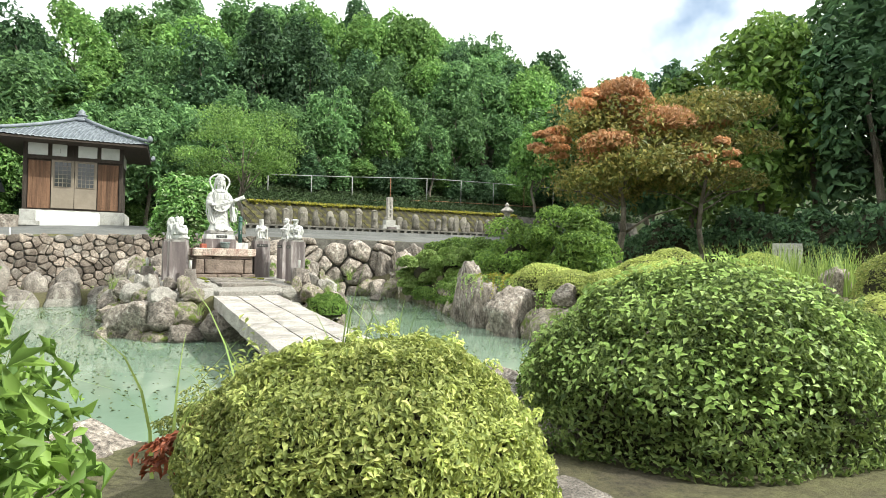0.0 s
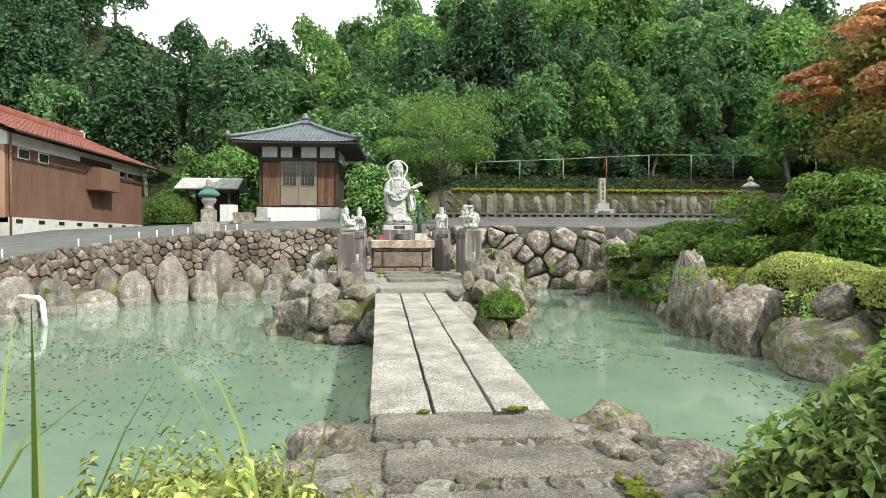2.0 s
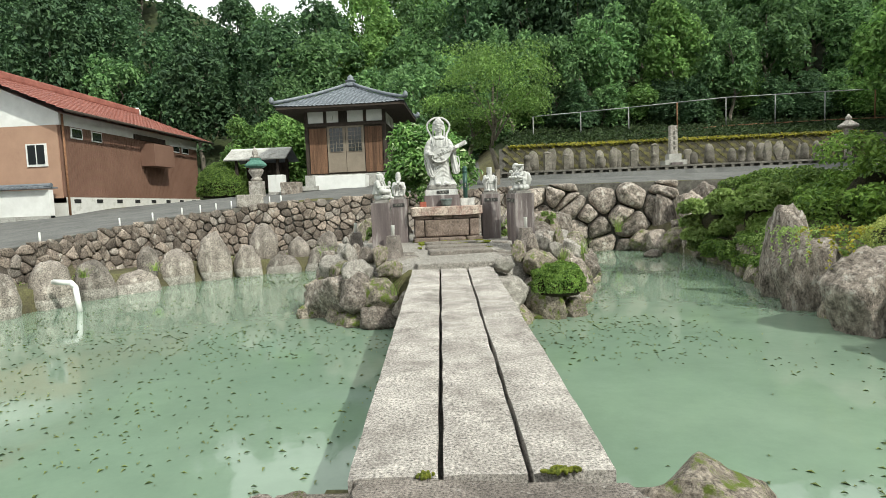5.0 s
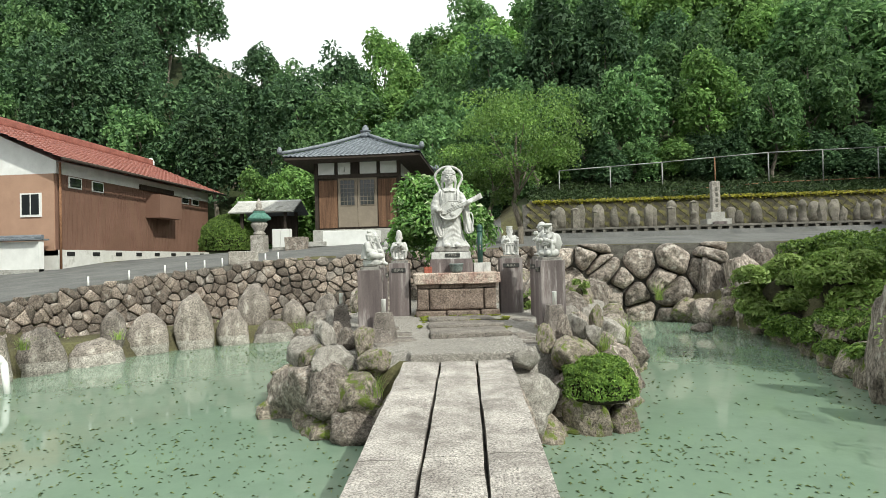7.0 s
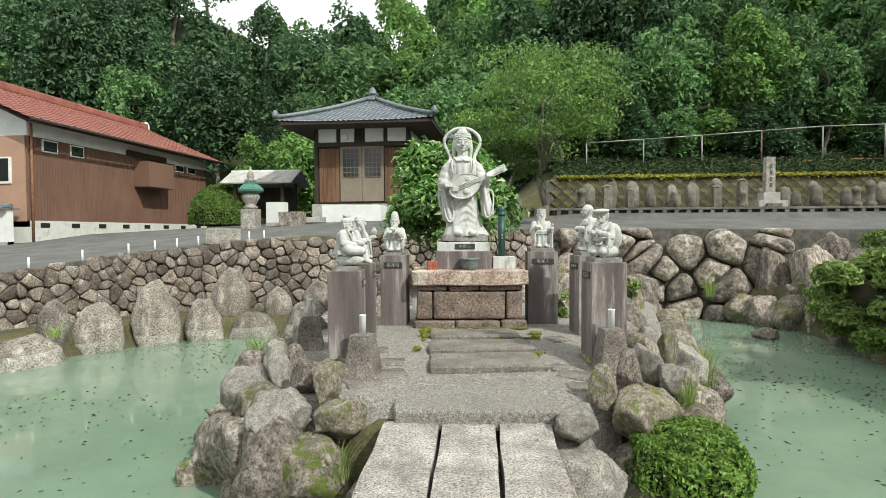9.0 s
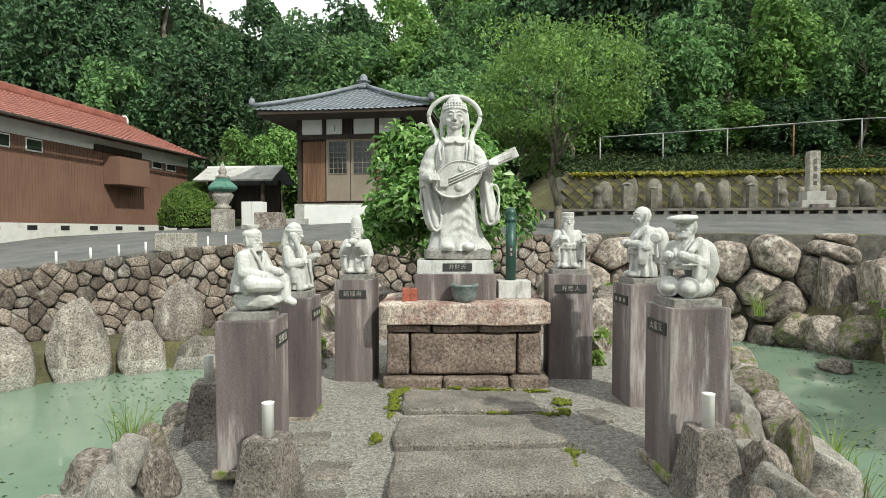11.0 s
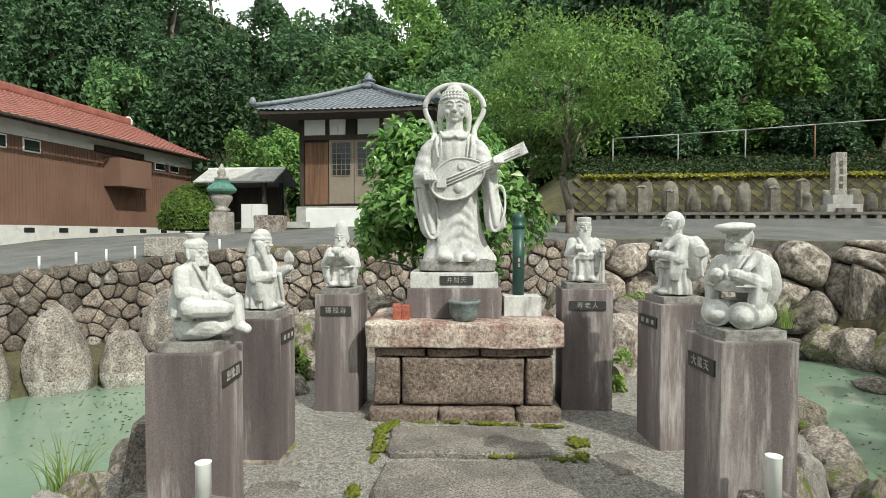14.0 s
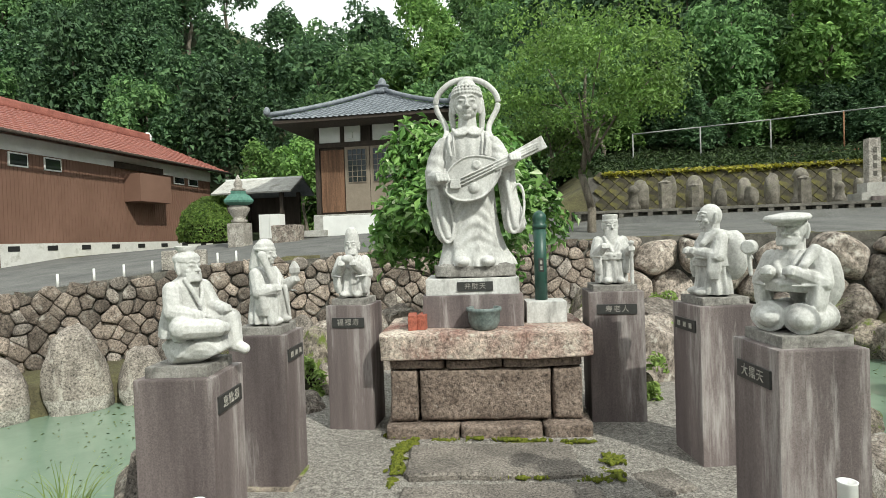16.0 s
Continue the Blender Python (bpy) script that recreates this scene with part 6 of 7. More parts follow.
for g in ex["geom"]:
    if isinstance(g, bmesh.types.BMVert):
        g.co.y += L + 0.1
bmesh.ops.recalc_face_normals(bm, faces=bm.faces[:])
part("upper_wall", bm, PLASTER, house, "white upper wall band")
for i in range(84):
    part("rib", one_box((0.02, 0.03, 2.95), (0.008, 0.1 + i * 0.142, 2.36)), CLADDING, house)
for k in range(8):
    part("vent", one_box((0.04, 0.42, 0.17), (0.025, 0.65 + k * 1.5, 0.66)), DARK, house)
for y, z, w, h in ((0.95, 3.58, 0.72, 0.46), (2.3, 3.58, 0.72, 0.46), (9.4, 3.68, 0.75, 0.36), (10.5, 3.68, 0.75, 0.36)):
    win = part("window", one_box((0.06, w, h), (0.02, y, z)), WHITE_PLASTIC, house, bevel=0.004)
    part("pane", one_box((0.02, w - 0.1, h - 0.1), (0.05, y, z)), GLASS_DARK, win)
win = part("window", one_box((0.9, 0.06, 0.95), (-1.05, -0.08, 2.62)), WHITE_PLASTIC, house, bevel=0.004)
for x in (-1.25, -0.86):
    part("pane", one_box((0.33, 0.02, 0.8), (x, -0.115, 2.64)), GLASS_DARK, win)
bm = one_box((0.75, 1.95, 1.15), (0.40, 6.75, 3.05))
part("bay", bm, CLADDING, house, "brown boxed bay", bevel=0.02)
part("bay_hood", one_box((0.12, 2.9, 0.25), (0.06, 6.7, 3.95)), WOOD_DARK, house)
part("drainpipe", tube(bmesh.new(), (0.08, 0.06, -0.1), (0.08, 0.06, 4.3), 0.045), RUST, house, smooth=True)
for s in (0, 1):
    bm = bmesh.new()
    n, m = 86, 13
    x0, x1, z0, z1 = (0.75, -D / 2, 4.32, 6.35) if s == 0 else (-D - 0.75, -D / 2, 4.32, 6.35)
    rows = []
    for j in range(m + 1):
        for lift in (0.0, 0.045):
            if (j == 0 and lift == 0.0) or (j == m and lift):
                continue
            f = j / m
            rows.append([bm.verts.new((x0 + (x1 - x0) * f, -0.7 + (L + 1.4) * i / n, z0 + (z1 - z0) * f + lift + 0.03 * (i % 2))) for i in range(n + 1)])
    for a, b in zip(rows, rows[1:]):
        for i in range(n):
            bm.faces.new((a[i], a[i + 1], b[i + 1], b[i]))
    part("roof_slope", bm, TILE_RED, house, "red tiled roof slope")
part("ridge", one_box((0.4, L + 1.3, 0.35), (-D / 2, L / 2, 6.5)), TILE_RED, house, bevel=0.08)
part("ridge_end", lathe(bmesh.new(), [(0.2, 0), (0.22, 0.2), (0.1, 0.42)], 10, pose(-D / 2, L + 0.7, 6.35)), PLASTER, house)
part("gutter", tube(bmesh.new(), (0.8, -0.7, 4.3), (0.8, L + 0.7, 4.3), 0.06), WOOD_DARK, house, smooth=True)

gw = thing("garden_wall", pose(-16.7, 10.6, 1.8), "white plastered garden wall capped with black tiles", "wall")
part("body", one_box((10, 0.25, 1.2), (-5, 0, 0.75)), PLASTER, gw)
part("base", one_box((10, 0.32, 0.45), (-5, 0, 0.05)), CONCRETE, gw)
bm = bmesh.new()
for s in (-1, 1):
    r = box(bm, (10.1, 0.36, 0.06), (-5, s * 0.16, 1.42))
tube(bm, (-10, 0, 1.52), (0.05, 0, 1.52), 0.09, 0.09, 10)
for i in range(40):
    for s in (-1, 1):
        tube(bm, (-10 + 0.25 * i, 0.0, 1.50), (-10 + 0.25 * i, s * 0.36, 1.42), 0.04, 0.04, 6)
part("tile_cap", bm, TILE, gw, "black tile capping")

# ---- lane furniture: lantern, pavilion, basin, posts ----
lan = thing("stone_lantern", pose(-8.55, 11.9, 2.45) @ Matrix.Diagonal((0.84, 0.84, 1, 1)), "stone lantern with a green copper roof", "lantern")
part("base", one_box((0.62, 0.62, 0.75), (0, 0, 0.37)), STONE_PALE, lan, bevel=0.02)
part("body", lathe(bmesh.new(), [(0.22, 0.74), (0.3, 0.82), (0.2, 0.88), (0.24, 0.95), (0.36, 1.12), (0.38, 1.2), (0.3, 1.28)], 20), STONE_PALE, lan, smooth=True)
part("roof", lathe(bmesh.new(), [(0.34, 1.28), (0.56, 1.36), (0.58, 1.42), (0.42, 1.56), (0.30, 1.62), (0.30, 1.70)], 6), COPPER, lan, "green copper roof")
part("finial", lathe(bmesh.new(), [(0.22, 1.70), (0.26, 1.76), (0.12, 1.82), (0.16, 1.92), (0.10, 2.05), (0.02, 2.2)], 16), STONE_PALE, lan, smooth=True)

pav = thing("wash_pavilion", pose(-9.6, 15.6, 2.85), "small roofed wash stand with a pale metal roof", "pavilion")
for x in (-1.0, 1.0):
    for y in (-0.7, 0.7):
        part("post", one_box((0.12, 0.12, 1.6), (x, y, 0.8)), WOOD_DARK, pav)
part("back", one_box((2.0, 0.05, 1.3), (0, 0.75, 0.8)), WOOD_DARK, pav)
for s in (-1, 1):
    bm = one_box((3.0, 1.2, 0.06))
    ob = part("roof_slope", bm, CONCRETE if s < 0 else TILE, pav, "pale metal roof slope" if s < 0 else "")
    ob.matrix_basis = pose(0, s * 0.52, 1.78, -s * 28, 0, 0)
part("ridge", one_box((3.0, 0.14, 0.1), (0, 0, 2.07)), PLASTER, pav, bevel=0.02)
ob = part("cloth", one_box((0.1, 0.02, 0.5), (-0.35, -0.8, 1.35)), RED_CLOTH, pav)
cab = thing("white_cabinet", pose(-8.0, 12.9, 2.6), "white double-door cabinet beside the lantern", "cabinet")
for s in (-1, 1):
    part("door", one_box((0.34, 0.4, 0.75), (s * 0.175, 0, 0.5)), WHITE_PLASTIC, cab, bevel=0.008)
part("base", one_box((0.72, 0.42, 0.14), (0, 0, 0.05)), CONCRETE, cab)
ob = part("stone_basin", one_box((0.75, 0.6, 0.6), (0, 0, 0.3), taper=1.08), STONE_BROWN, bevel=0.06)
ob.matrix_world = pose(-7.15, 12.2, 2.5)
tagged(ob, "rough brown stone water basin", "basin")
ob = part("pipe_stub", one_box((0.7, 0.35, 0.3), (0, 0, 0.12)), PLASTER, bevel=0.02)
ob.matrix_world = pose(-6.9, 13.0, 2.65)
tagged(ob, "low white block beside the step", "block")
ob = part("stone_block", one_box((0.85, 0.4, 0.4), (0, 0, 0.2)), STONE_PALE, bevel=0.04)
ob.matrix_world = pose(-6.9, 6.75, float(road_z(-6.9, 6.75)) - 0.03, 0, 0, 28)
tagged(ob, "pale stone block on the lane's edge", "block")
for i in range(12):
    x = -9.9 + i * 0.36
    y = float(np.interp(x, WALL_X, WALL_Y)) + 0.35
    ob = part("marker_post", tube(bmesh.new(), (0, 0, -0.05), (0, 0, 0.24), 0.025, 0.022, 8), WHITE_PLASTIC, smooth=True)
    ob.matrix_world = pose(x, y, float(road_z(x, y)))
    tagged(ob, "short white marker post along the lane", "post", "marker posts")
pipe = bmesh.new()
limb(pipe, [(-8.15, -0.95, 0.62), (-7.75, -1.0, 0.60), (-7.66, -1.0, 0.5), (-7.6, -1.0, -0.1)], [0.055] * 4)
ob = part("water_pipe", pipe, WHITE_PLASTIC, smooth=True)
tagged(ob, "white plastic pipe pouring into the pond", "pipe")

# ---- grave terrace ----
cb = thing("trim_kerb", pose(0, 13.35, 2.75), "blackened concrete kerb with a row of openings", "kerb", kind="structure")
part("bottom_rail", one_box((18.5, 0.25, 0.14), (10.5, 0, 0.09)), KERB, cb)
part("top_rail", one_box((18.5, 0.25, 0.08), (10.5, 0, 0.40)), KERB, cb)
part("back", one_box((18.5, 0.04, 0.3), (10.5, 0.09, 0.25)), KERB, cb)
for i in range(46):
    part("stud", one_box((0.14, 0.2, 0.21), (1.45 + i * 0.4, -0.01, 0.26)), KERB, cb)


def grave(at, h, kind, seed):
    """A small old grave stone on its footing."""
    rnd = random.Random(seed)
    t = thing("grave_marker", pose(*at, 0, 0, rnd.uniform(-8, 8)), ("lichened round-topped grave stone", "weathered square grave pillar", "small carved grave stone on a plinth", "pointed natural grave stone")[kind], "gravestone", "old grave stones")
    w = h * rnd.uniform(0.30, 0.40)
    part("footing", one_box((w * 1.8, w * 1.5, 0.18), (0, 0, 0.08)), GRAVE_STONE, t, bevel=0.02)
    bm = bmesh.new()
    if kind == 0:
        lathe(bm, [(w * 0.55, 0.16), (w * 0.6, h * 0.5), (w * 0.55, h * 0.8), (w * 0.35, h * 0.95), (w * 0.1, h)], 14, Matrix.Diagonal((1, 0.7, 1, 1)))
    elif kind == 1:
        box(bm, (w * 0.8, w * 0.8, h - 0.16), (0, 0, 0.16 + (h - 0.16) / 2))
        lathe(bm, [(w * 0.5, h), (w * 0.55, h + 0.04), (w * 0.1, h + 0.12)], 4)
    elif kind == 2:
        lathe(bm, [(w * 0.5, 0.16), (w * 0.62, 0.3), (w * 0.4, 0.42), (w * 0.38, h * 0.75), (w * 0.5, h * 0.8), (w * 0.3, h * 0.95), (w * 0.08, h)], 14)
    else:
        b2 = rock_bm(seed, (w * 0.62, w * 0.4, h * 0.52), 3, 0.15)
        for v in b2.verts:
            v.co.z += h * 0.5
        bm.free()
        bm = b2
    part("stone", bm, GRAVE_STONE, t, smooth=kind in (0, 2, 3))


rnd = random.Random(3)
x = 3.2
i = 0
while x < 16.6:
    for row, (y, zb) in enumerate(((14.3, 3.0), (15.5, 3.05))):
        if row and rnd.random() < 0.35:
            continue
        if abs(x - 9.65) < 0.75 and row == 0:
            continue
        grave((x + row * 0.35 + rnd.uniform(-0.1, 0.1), y, zb), rnd.uniform(0.75, 1.15) + 0.2 * row, rnd.randrange(4), i)
        i += 1
    x += rnd.uniform(0.68, 0.9)
tb = thing("family_grave", pose(9.65, 14.2, 3.02), "tall polished grave pillar on a grey granite base", "gravestone")
part("base", one_box((0.95, 0.8, 0.42), (0, 0, 0.2)), CONCRETE, tb, bevel=0.01)
part("offering_shelf", one_box((0.5, 0.2, 0.3), (0, -0.42, 0.15)), PEDESTAL, tb, bevel=0.01)
part("middle", one_box((0.55, 0.55, 0.28), (0, 0, 0.55)), CONCRETE, tb, bevel=0.01)
part("pillar", one_box((0.32, 0.32, 1.3), (0, 0, 1.3), taper=0.94), STONE_PALE, tb, bevel=0.02)
for k in range(4):
    part("lettering", one_box((0.09, 0.01, 0.14), (0, -0.165, 0.95 + 0.22 * k)), CURB_DARK, tb)


def stone_lantern(at, s):
    t = thing("stone_lantern", pose(*at) @ Matrix.Diagonal((s, s, s, 1)), "pale granite garden lantern with a wide cap", "lantern")
    part("base", lathe(bmesh.new(), [(0.34, 0), (0.34, 0.14), (0.24, 0.2)], 6), STONE_PALE, t)
    part("shaft", lathe(bmesh.new(), [(0.16, 0.2), (0.14, 0.6), (0.16, 1.0)], 14), STONE_PALE, t, smooth=True)
    part("platform", lathe(bmesh.new(), [(0.18, 1.0), (0.32, 1.12), (0.32, 1.2)], 6), STONE_PALE, t)
    part("light_box", lathe(bmesh.new(), [(0.2, 1.2), (0.2, 1.5)], 6), STONE_PALE, t)
    part("cap", lathe(bmesh.new(), [(0.24, 1.5), (0.46, 1.56), (0.46, 1.62), (0.16, 1.82), (0.1, 1.86)], 6), STONE_PALE, t)
    part("finial", lathe(bmesh.new(), [(0.1, 1.86), (0.14, 1.96), (0.03, 2.12)], 12), STONE_PALE, t, smooth=True)
    return t


stone_lantern((17.1, 14.0, 3.02), 0.98)

# slope wall behind the graves and the fence above it
rw = thing("wall_graves", pose(0, 0, 0), "mossy diamond-pattern block wall behind the graves", "wall", kind="structure")
bm = bmesh.new()
vs = [bm.verts.new(p) for p in ((2.0, 16.3, 2.9), (30, 16.3, 2.9), (30, 16.8, 4.5), (2.0, 16.8, 4.5))]
bm.faces.new(vs)
part("backing", bm, CURB_DARK, rw)
DIAMOND = bpy.data.meshes.new("block")
b = one_box((0.342, 0.06, 0.342))
bmesh.ops.bevel(b, geom=b.edges[:], offset=0.015, segments=1, affect="EDGES")
b.to_mesh(DIAMOND)
b.free()
DIAMOND.materials.append(WALL_MOSS)
for j in range(7):
    for i in range(36):
        x = 2.4 + i * 0.49 + (0.245 if j % 2 else 0)
        ob = new("block", DIAMOND)
        ob.parent = rw
        f = (j * 0.245) / 1.6
        ob.matrix_basis = pose(x, 16.28 + 0.5 * f, 3.05 + j * 0.235, -17, 0, 0) @ pose(0, 0, 0, 0, 45, 0)

fence = thing("fence", pose(0, 22, 0), "galvanised pipe-rail fence along the slope", "fence")
FX = [4.3 + 2.75 * i for i in range(10)]
def fence_z(x):
    return float(np.interp(x, (4, 9.5, 15, 20, 30), (6.75, 7.0, 7.32, 7.38, 7.4)))
for i, x in enumerate(FX):
    part("post", tube(bmesh.new(), (x, 0, fence_z(x) - 1.95), (x, 0, fence_z(x)), 0.032, 0.032, 8), RUST if i % 4 == 3 else STEEL, fence, smooth=True)
for a, b in zip(FX, FX[1:]):
    part("rail", tube(bmesh.new(), (a, 0, fence_z(a)), (b, 0, fence_z(b)), 0.03, 0.03, 8), STEEL, fence, smooth=True)
    part("rail", tube(bmesh.new(), (a, 0, fence_z(a) - 1.6), (b, 0, fence_z(b) - 1.6), 0.03, 0.03, 8), RUST, fence, smooth=True)

stl = thing("inscribed_stele", pose(12.0, -6.9, 1.2, 0, 0, -50), "grey inscribed stone stele on a low base", "stele")
part("tablet", one_box((0.62, 0.12, 0.85), (0, 0, 0.6)), CONCRETE, stl, bevel=0.015)
part("base", one_box((0.8, 0.35, 0.2), (0, 0, 0.08)), STONE_BROWN, stl, bevel=0.03)
for k in range(5):
    part("lettering", one_box((0.02, 0.01, 0.6), (-0.2 + 0.1 * k, -0.062, 0.6)), CURB_DARK, stl)
rock((9.6, -9.4, 1.35), (0.25, 0.2, 0.4), 901, False, "boulder", "pointed pale stone standing in the grass")


# ---- planting near the path ----
az = shrub("azalea_bush", (-0.33, -12.95, 0.42), (0.93, 0.85, 0.72), 0.038, 44000, LEAF_AZALEA, 1, "clipped yellow-green azalea mound beside the path", wobble=0.12)
cs = shrub("clipped_shrub", (2.8, -12.42, 0.42), (1.62, 1.25, 1.0), 0.05, 60000, LEAF_BROAD, 2, "large round clipped shrub overgrown with a vine", wobble=0.12)
shrub("leafy_shrub", (-1.78, -14.3, 0.42), (0.40, 0.36, 0.98), 0.065, 3600, LEAF_HEDGE, 3, "upright shrub with long fresh leaves", wobble=0.3, aspect=0.33, core=False)
low = shrub("azalea_bush", (-0.62, -11.68, 0.40), (0.62, 0.42, 0.42), 0.036, 13000, LEAF_AZALEA, 14, "low yellow-green azalea sprays at the pond edge", wobble=0.25)
shoots(low, (0.62, 0.42, 0.42), 90, 0.04, LEAF_AZALEA, 15, 0.17)
side = shrub("azalea_bush", (2.1, -11.62, 0.42), (0.58, 0.5, 0.44), 0.042, 11000, LEAF_HEDGE, 16, "leafy green azalea at the corner of the landing", wobble=0.3)
shoots(side, (0.58, 0.5, 0.44), 60, 0.05, LEAF_AZALEA, 17, 0.2)
shoots(az, (0.93, 0.85, 0.72), 90, 0.04, LEAF_AZALEA, 4, 0.06)
shoots(az, (0.93, 0.85, 0.72), 12, 0.04, LEAF_AZALEA, 5, 0.24, lambda q: q[1] > 0.35 and q[0] < -0.1)
shoots(cs, (1.62, 1.25, 1.0), 80, 0.045, LEAF_BROAD, 6, 0.10)
rnd = np.random.default_rng(9)
p, d = dome(rnd, 5000, (1.65, 1.28, 1.03), 0.12, low=0.0, shell=0.02, seed=2)
sel = (p[:, 0] < 0.45) & (p[:, 2] > 0.4) & (rnd.random(len(p)) < 0.7)
vn = thing("vine", pose(2.8, -12.42, 0.42), "broad-leaved vine creeping over the clipped shrub", "vine")
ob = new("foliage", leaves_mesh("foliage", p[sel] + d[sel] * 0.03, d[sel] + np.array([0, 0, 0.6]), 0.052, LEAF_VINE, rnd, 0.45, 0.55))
ob.parent = vn
for y in (-0.35, 0.0, 0.3):
    part("stem", sweep(bmesh.new(), [(-1.50 * math.cos(a), y * 1.1, 0.24 + 0.94 * math.sin(a) * (1 - 0.15 * abs(y))) for a in (0.1 + 0.13 * k for k in range(10))], 0.006, 6), BARK, vn)


def blades(name, at, n, height, spread, seed, label, mat=None, bend=0.45, width=0.012):
    """A tuft of arching grass blades."""
    rnd = random.Random(seed)
    bm = bmesh.new()
    for _ in range(n):
        a = rnd.uniform(0, 6.28)
        r = rnd.uniform(0, spread)
        o = Vector((math.cos(a) * r, math.sin(a) * r, 0))
        a2 = a + rnd.uniform(-0.8, 0.8)
        out = Vector((math.cos(a2), math.sin(a2), 0))
        side = Vector((-out.y, out.x, 0)) * width
        h = height * rnd.uniform(0.6, 1.15)
        b = bend * rnd.uniform(0.4, 1.4)
        prev = None
        for k in range(6):
            f = k / 5
            c = o + out * (b * h * f * f) + Vector((0, 0, h * (f - 0.35 * b * f * f * f)))
            w = side * (1 - f * 0.92)
            cur = (bm.verts.new(c - w), bm.verts.new(c + w))
            if prev:
                bm.faces.new((prev[0], prev[1], cur[1], cur[0]))
            prev = cur
    ob = part(name, bm, mat or GRASS)
    ob.matrix_world = pose(*at)
    return tagged(ob, label, "grass")


blades("grass_tuft", (-0.45, -12.75, 0.95), 9, 0.75, 0.12, 1, "tall grass growing through the azalea", width=0.010)
blades("grass_tuft", (-0.85, -12.35, 0.42), 7, 1.2, 0.25, 2, "tall grass blades at the pond edge", width=0.012)
blades("grass_tuft", (-2.3, -11.7, 0.4), 9, 1.35, 0.15, 3, "arching grass blades at the pond edge", width=0.014)
blades("grass_tuft", (-0.1, -12.55, 1.0), 7, 0.6, 0.10, 4, "tall grass growing through the azalea", width=0.009)
blades("grass_tuft", (-1.25, -11.9, 0.42), 6, 1.3, 0.2, 5, "arching grass blades at the pond edge", bend=0.7, width=0.012)
rnd = np.random.default_rng(44)
p, d = lumps(rnd, 260, (0, 0, 0.2), (0.28, 0.2, 0.2), 6, 0.3)
ob = new("maple_seedling", leaves_mesh("maple_seedling", p, d + np.array([0, 0, 0.5]), 0.07, LEAF_RED, rnd, 0.5, 0.35))
ob.matrix_world = pose(-1.15, -12.6, 0.55)
tagged(ob, "small red-leaved maple seedling under the azalea", "seedling")
for k, (x, y, z, h) in enumerate(((-2.35, -1.2, 0.9, 0.4), (-1.1, -3.1, 0.55, 0.3), (-0.75, -3.35, 0.5, 0.3), (2.75, -0.7, 0.8, 0.4), (2.15, -2.2, 0.8, 0.35), (2.6, -1.2, 0.7, 0.4), (5.6, 7.8, 0.7, 0.7), (6.4, -3.9, 0.9, 0.4), (-7.6, 1.9, 0.5, 0.3), (-6.9, 3.9, 0.6, 0.3), (-8.1, -0.1, 0.6, 0.3), (6.6, -5.3, 0.8, 0.4))):
    blades("grass_tuft", (x, y, z), 60, h, 0.12, 20 + k, "small tuft of wild grass between stones", bend=0.7, width=0.006)
for k in range(14):
    blades("grass_tuft", (8.2 + (k % 5) * 0.7, -9.6 + (k // 5) * 0.8 + 0.2 * (k % 2), 1.15), 60, 1.0, 0.3, 60 + k, "tall reedy grass in the garden", bend=0.35, width=0.012)
rock((1.75, -2.95, 0.22), (0.32, 0.28, 0.34), 771, True, "boulder", "mossy boulder at the island's foot")
rock((2.2, -2.9, 0.05), (0.22, 0.2, 0.18), 772, True, "boulder", "mossy boulder at the island's foot")
shrub("island_shrub", (1.93, -2.95, 0.42), (0.46, 0.41, 0.38), 0.045, 9000, LEAF_HEDGE, 6, "small leafy green shrub at the island's edge", wobble=0.22)
for k, (x, y, z, r, h) in enumerate(((6.6, -8.2, 1.0, 0.7, 0.6), (7.6, -7.0, 1.1, 0.8, 0.6), (8.9, -6.3, 1.1, 0.8, 0.75), (7.9, -8.6, 1.1, 0.6, 0.5), (10.0, -7.6, 1.2, 0.7, 0.6), (6.6, -6.9, 1.0, 0.6, 0.45), (7.0, -5.2, 1.0, 0.8, 0.4), (7.4, -3.6, 1.0, 0.9, 0.5))):
    shrub("azalea_bush", (x, y, z), (r, r * 0.95, h), 0.05, 7000, LEAF_AZALEA, 30 + k, "low rounded azalea mound on the east bank", group="east bank azaleas")
for k, (x, y, z, rx, ry, rz) in enumerate(((9.0, 0.2, 0.95, 1.7, 1.7, 1.4), (9.4, 3.4, 1.0, 1.7, 1.9, 1.15), (7.5, 4.3, 0.6, 1.0, 1.2, 0.95), (7.7, 2.3, 0.8, 0.9, 1.0, 0.9), (9.9, 6.0, 1.2, 1.5, 1.3, 0.9), (9.0, -2.6, 1.0, 1.4, 1.5, 1.5))):
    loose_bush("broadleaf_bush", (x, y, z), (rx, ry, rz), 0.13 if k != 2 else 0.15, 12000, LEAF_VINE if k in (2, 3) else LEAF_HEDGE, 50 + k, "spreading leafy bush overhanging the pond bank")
shrub("clipped_shrub", (-11.5, 15.3, 2.7), (1.2, 1.2, 1.35), 0.10, 16000, LEAF_HEDGE, 71, "dense round clipped bush beside the lane")

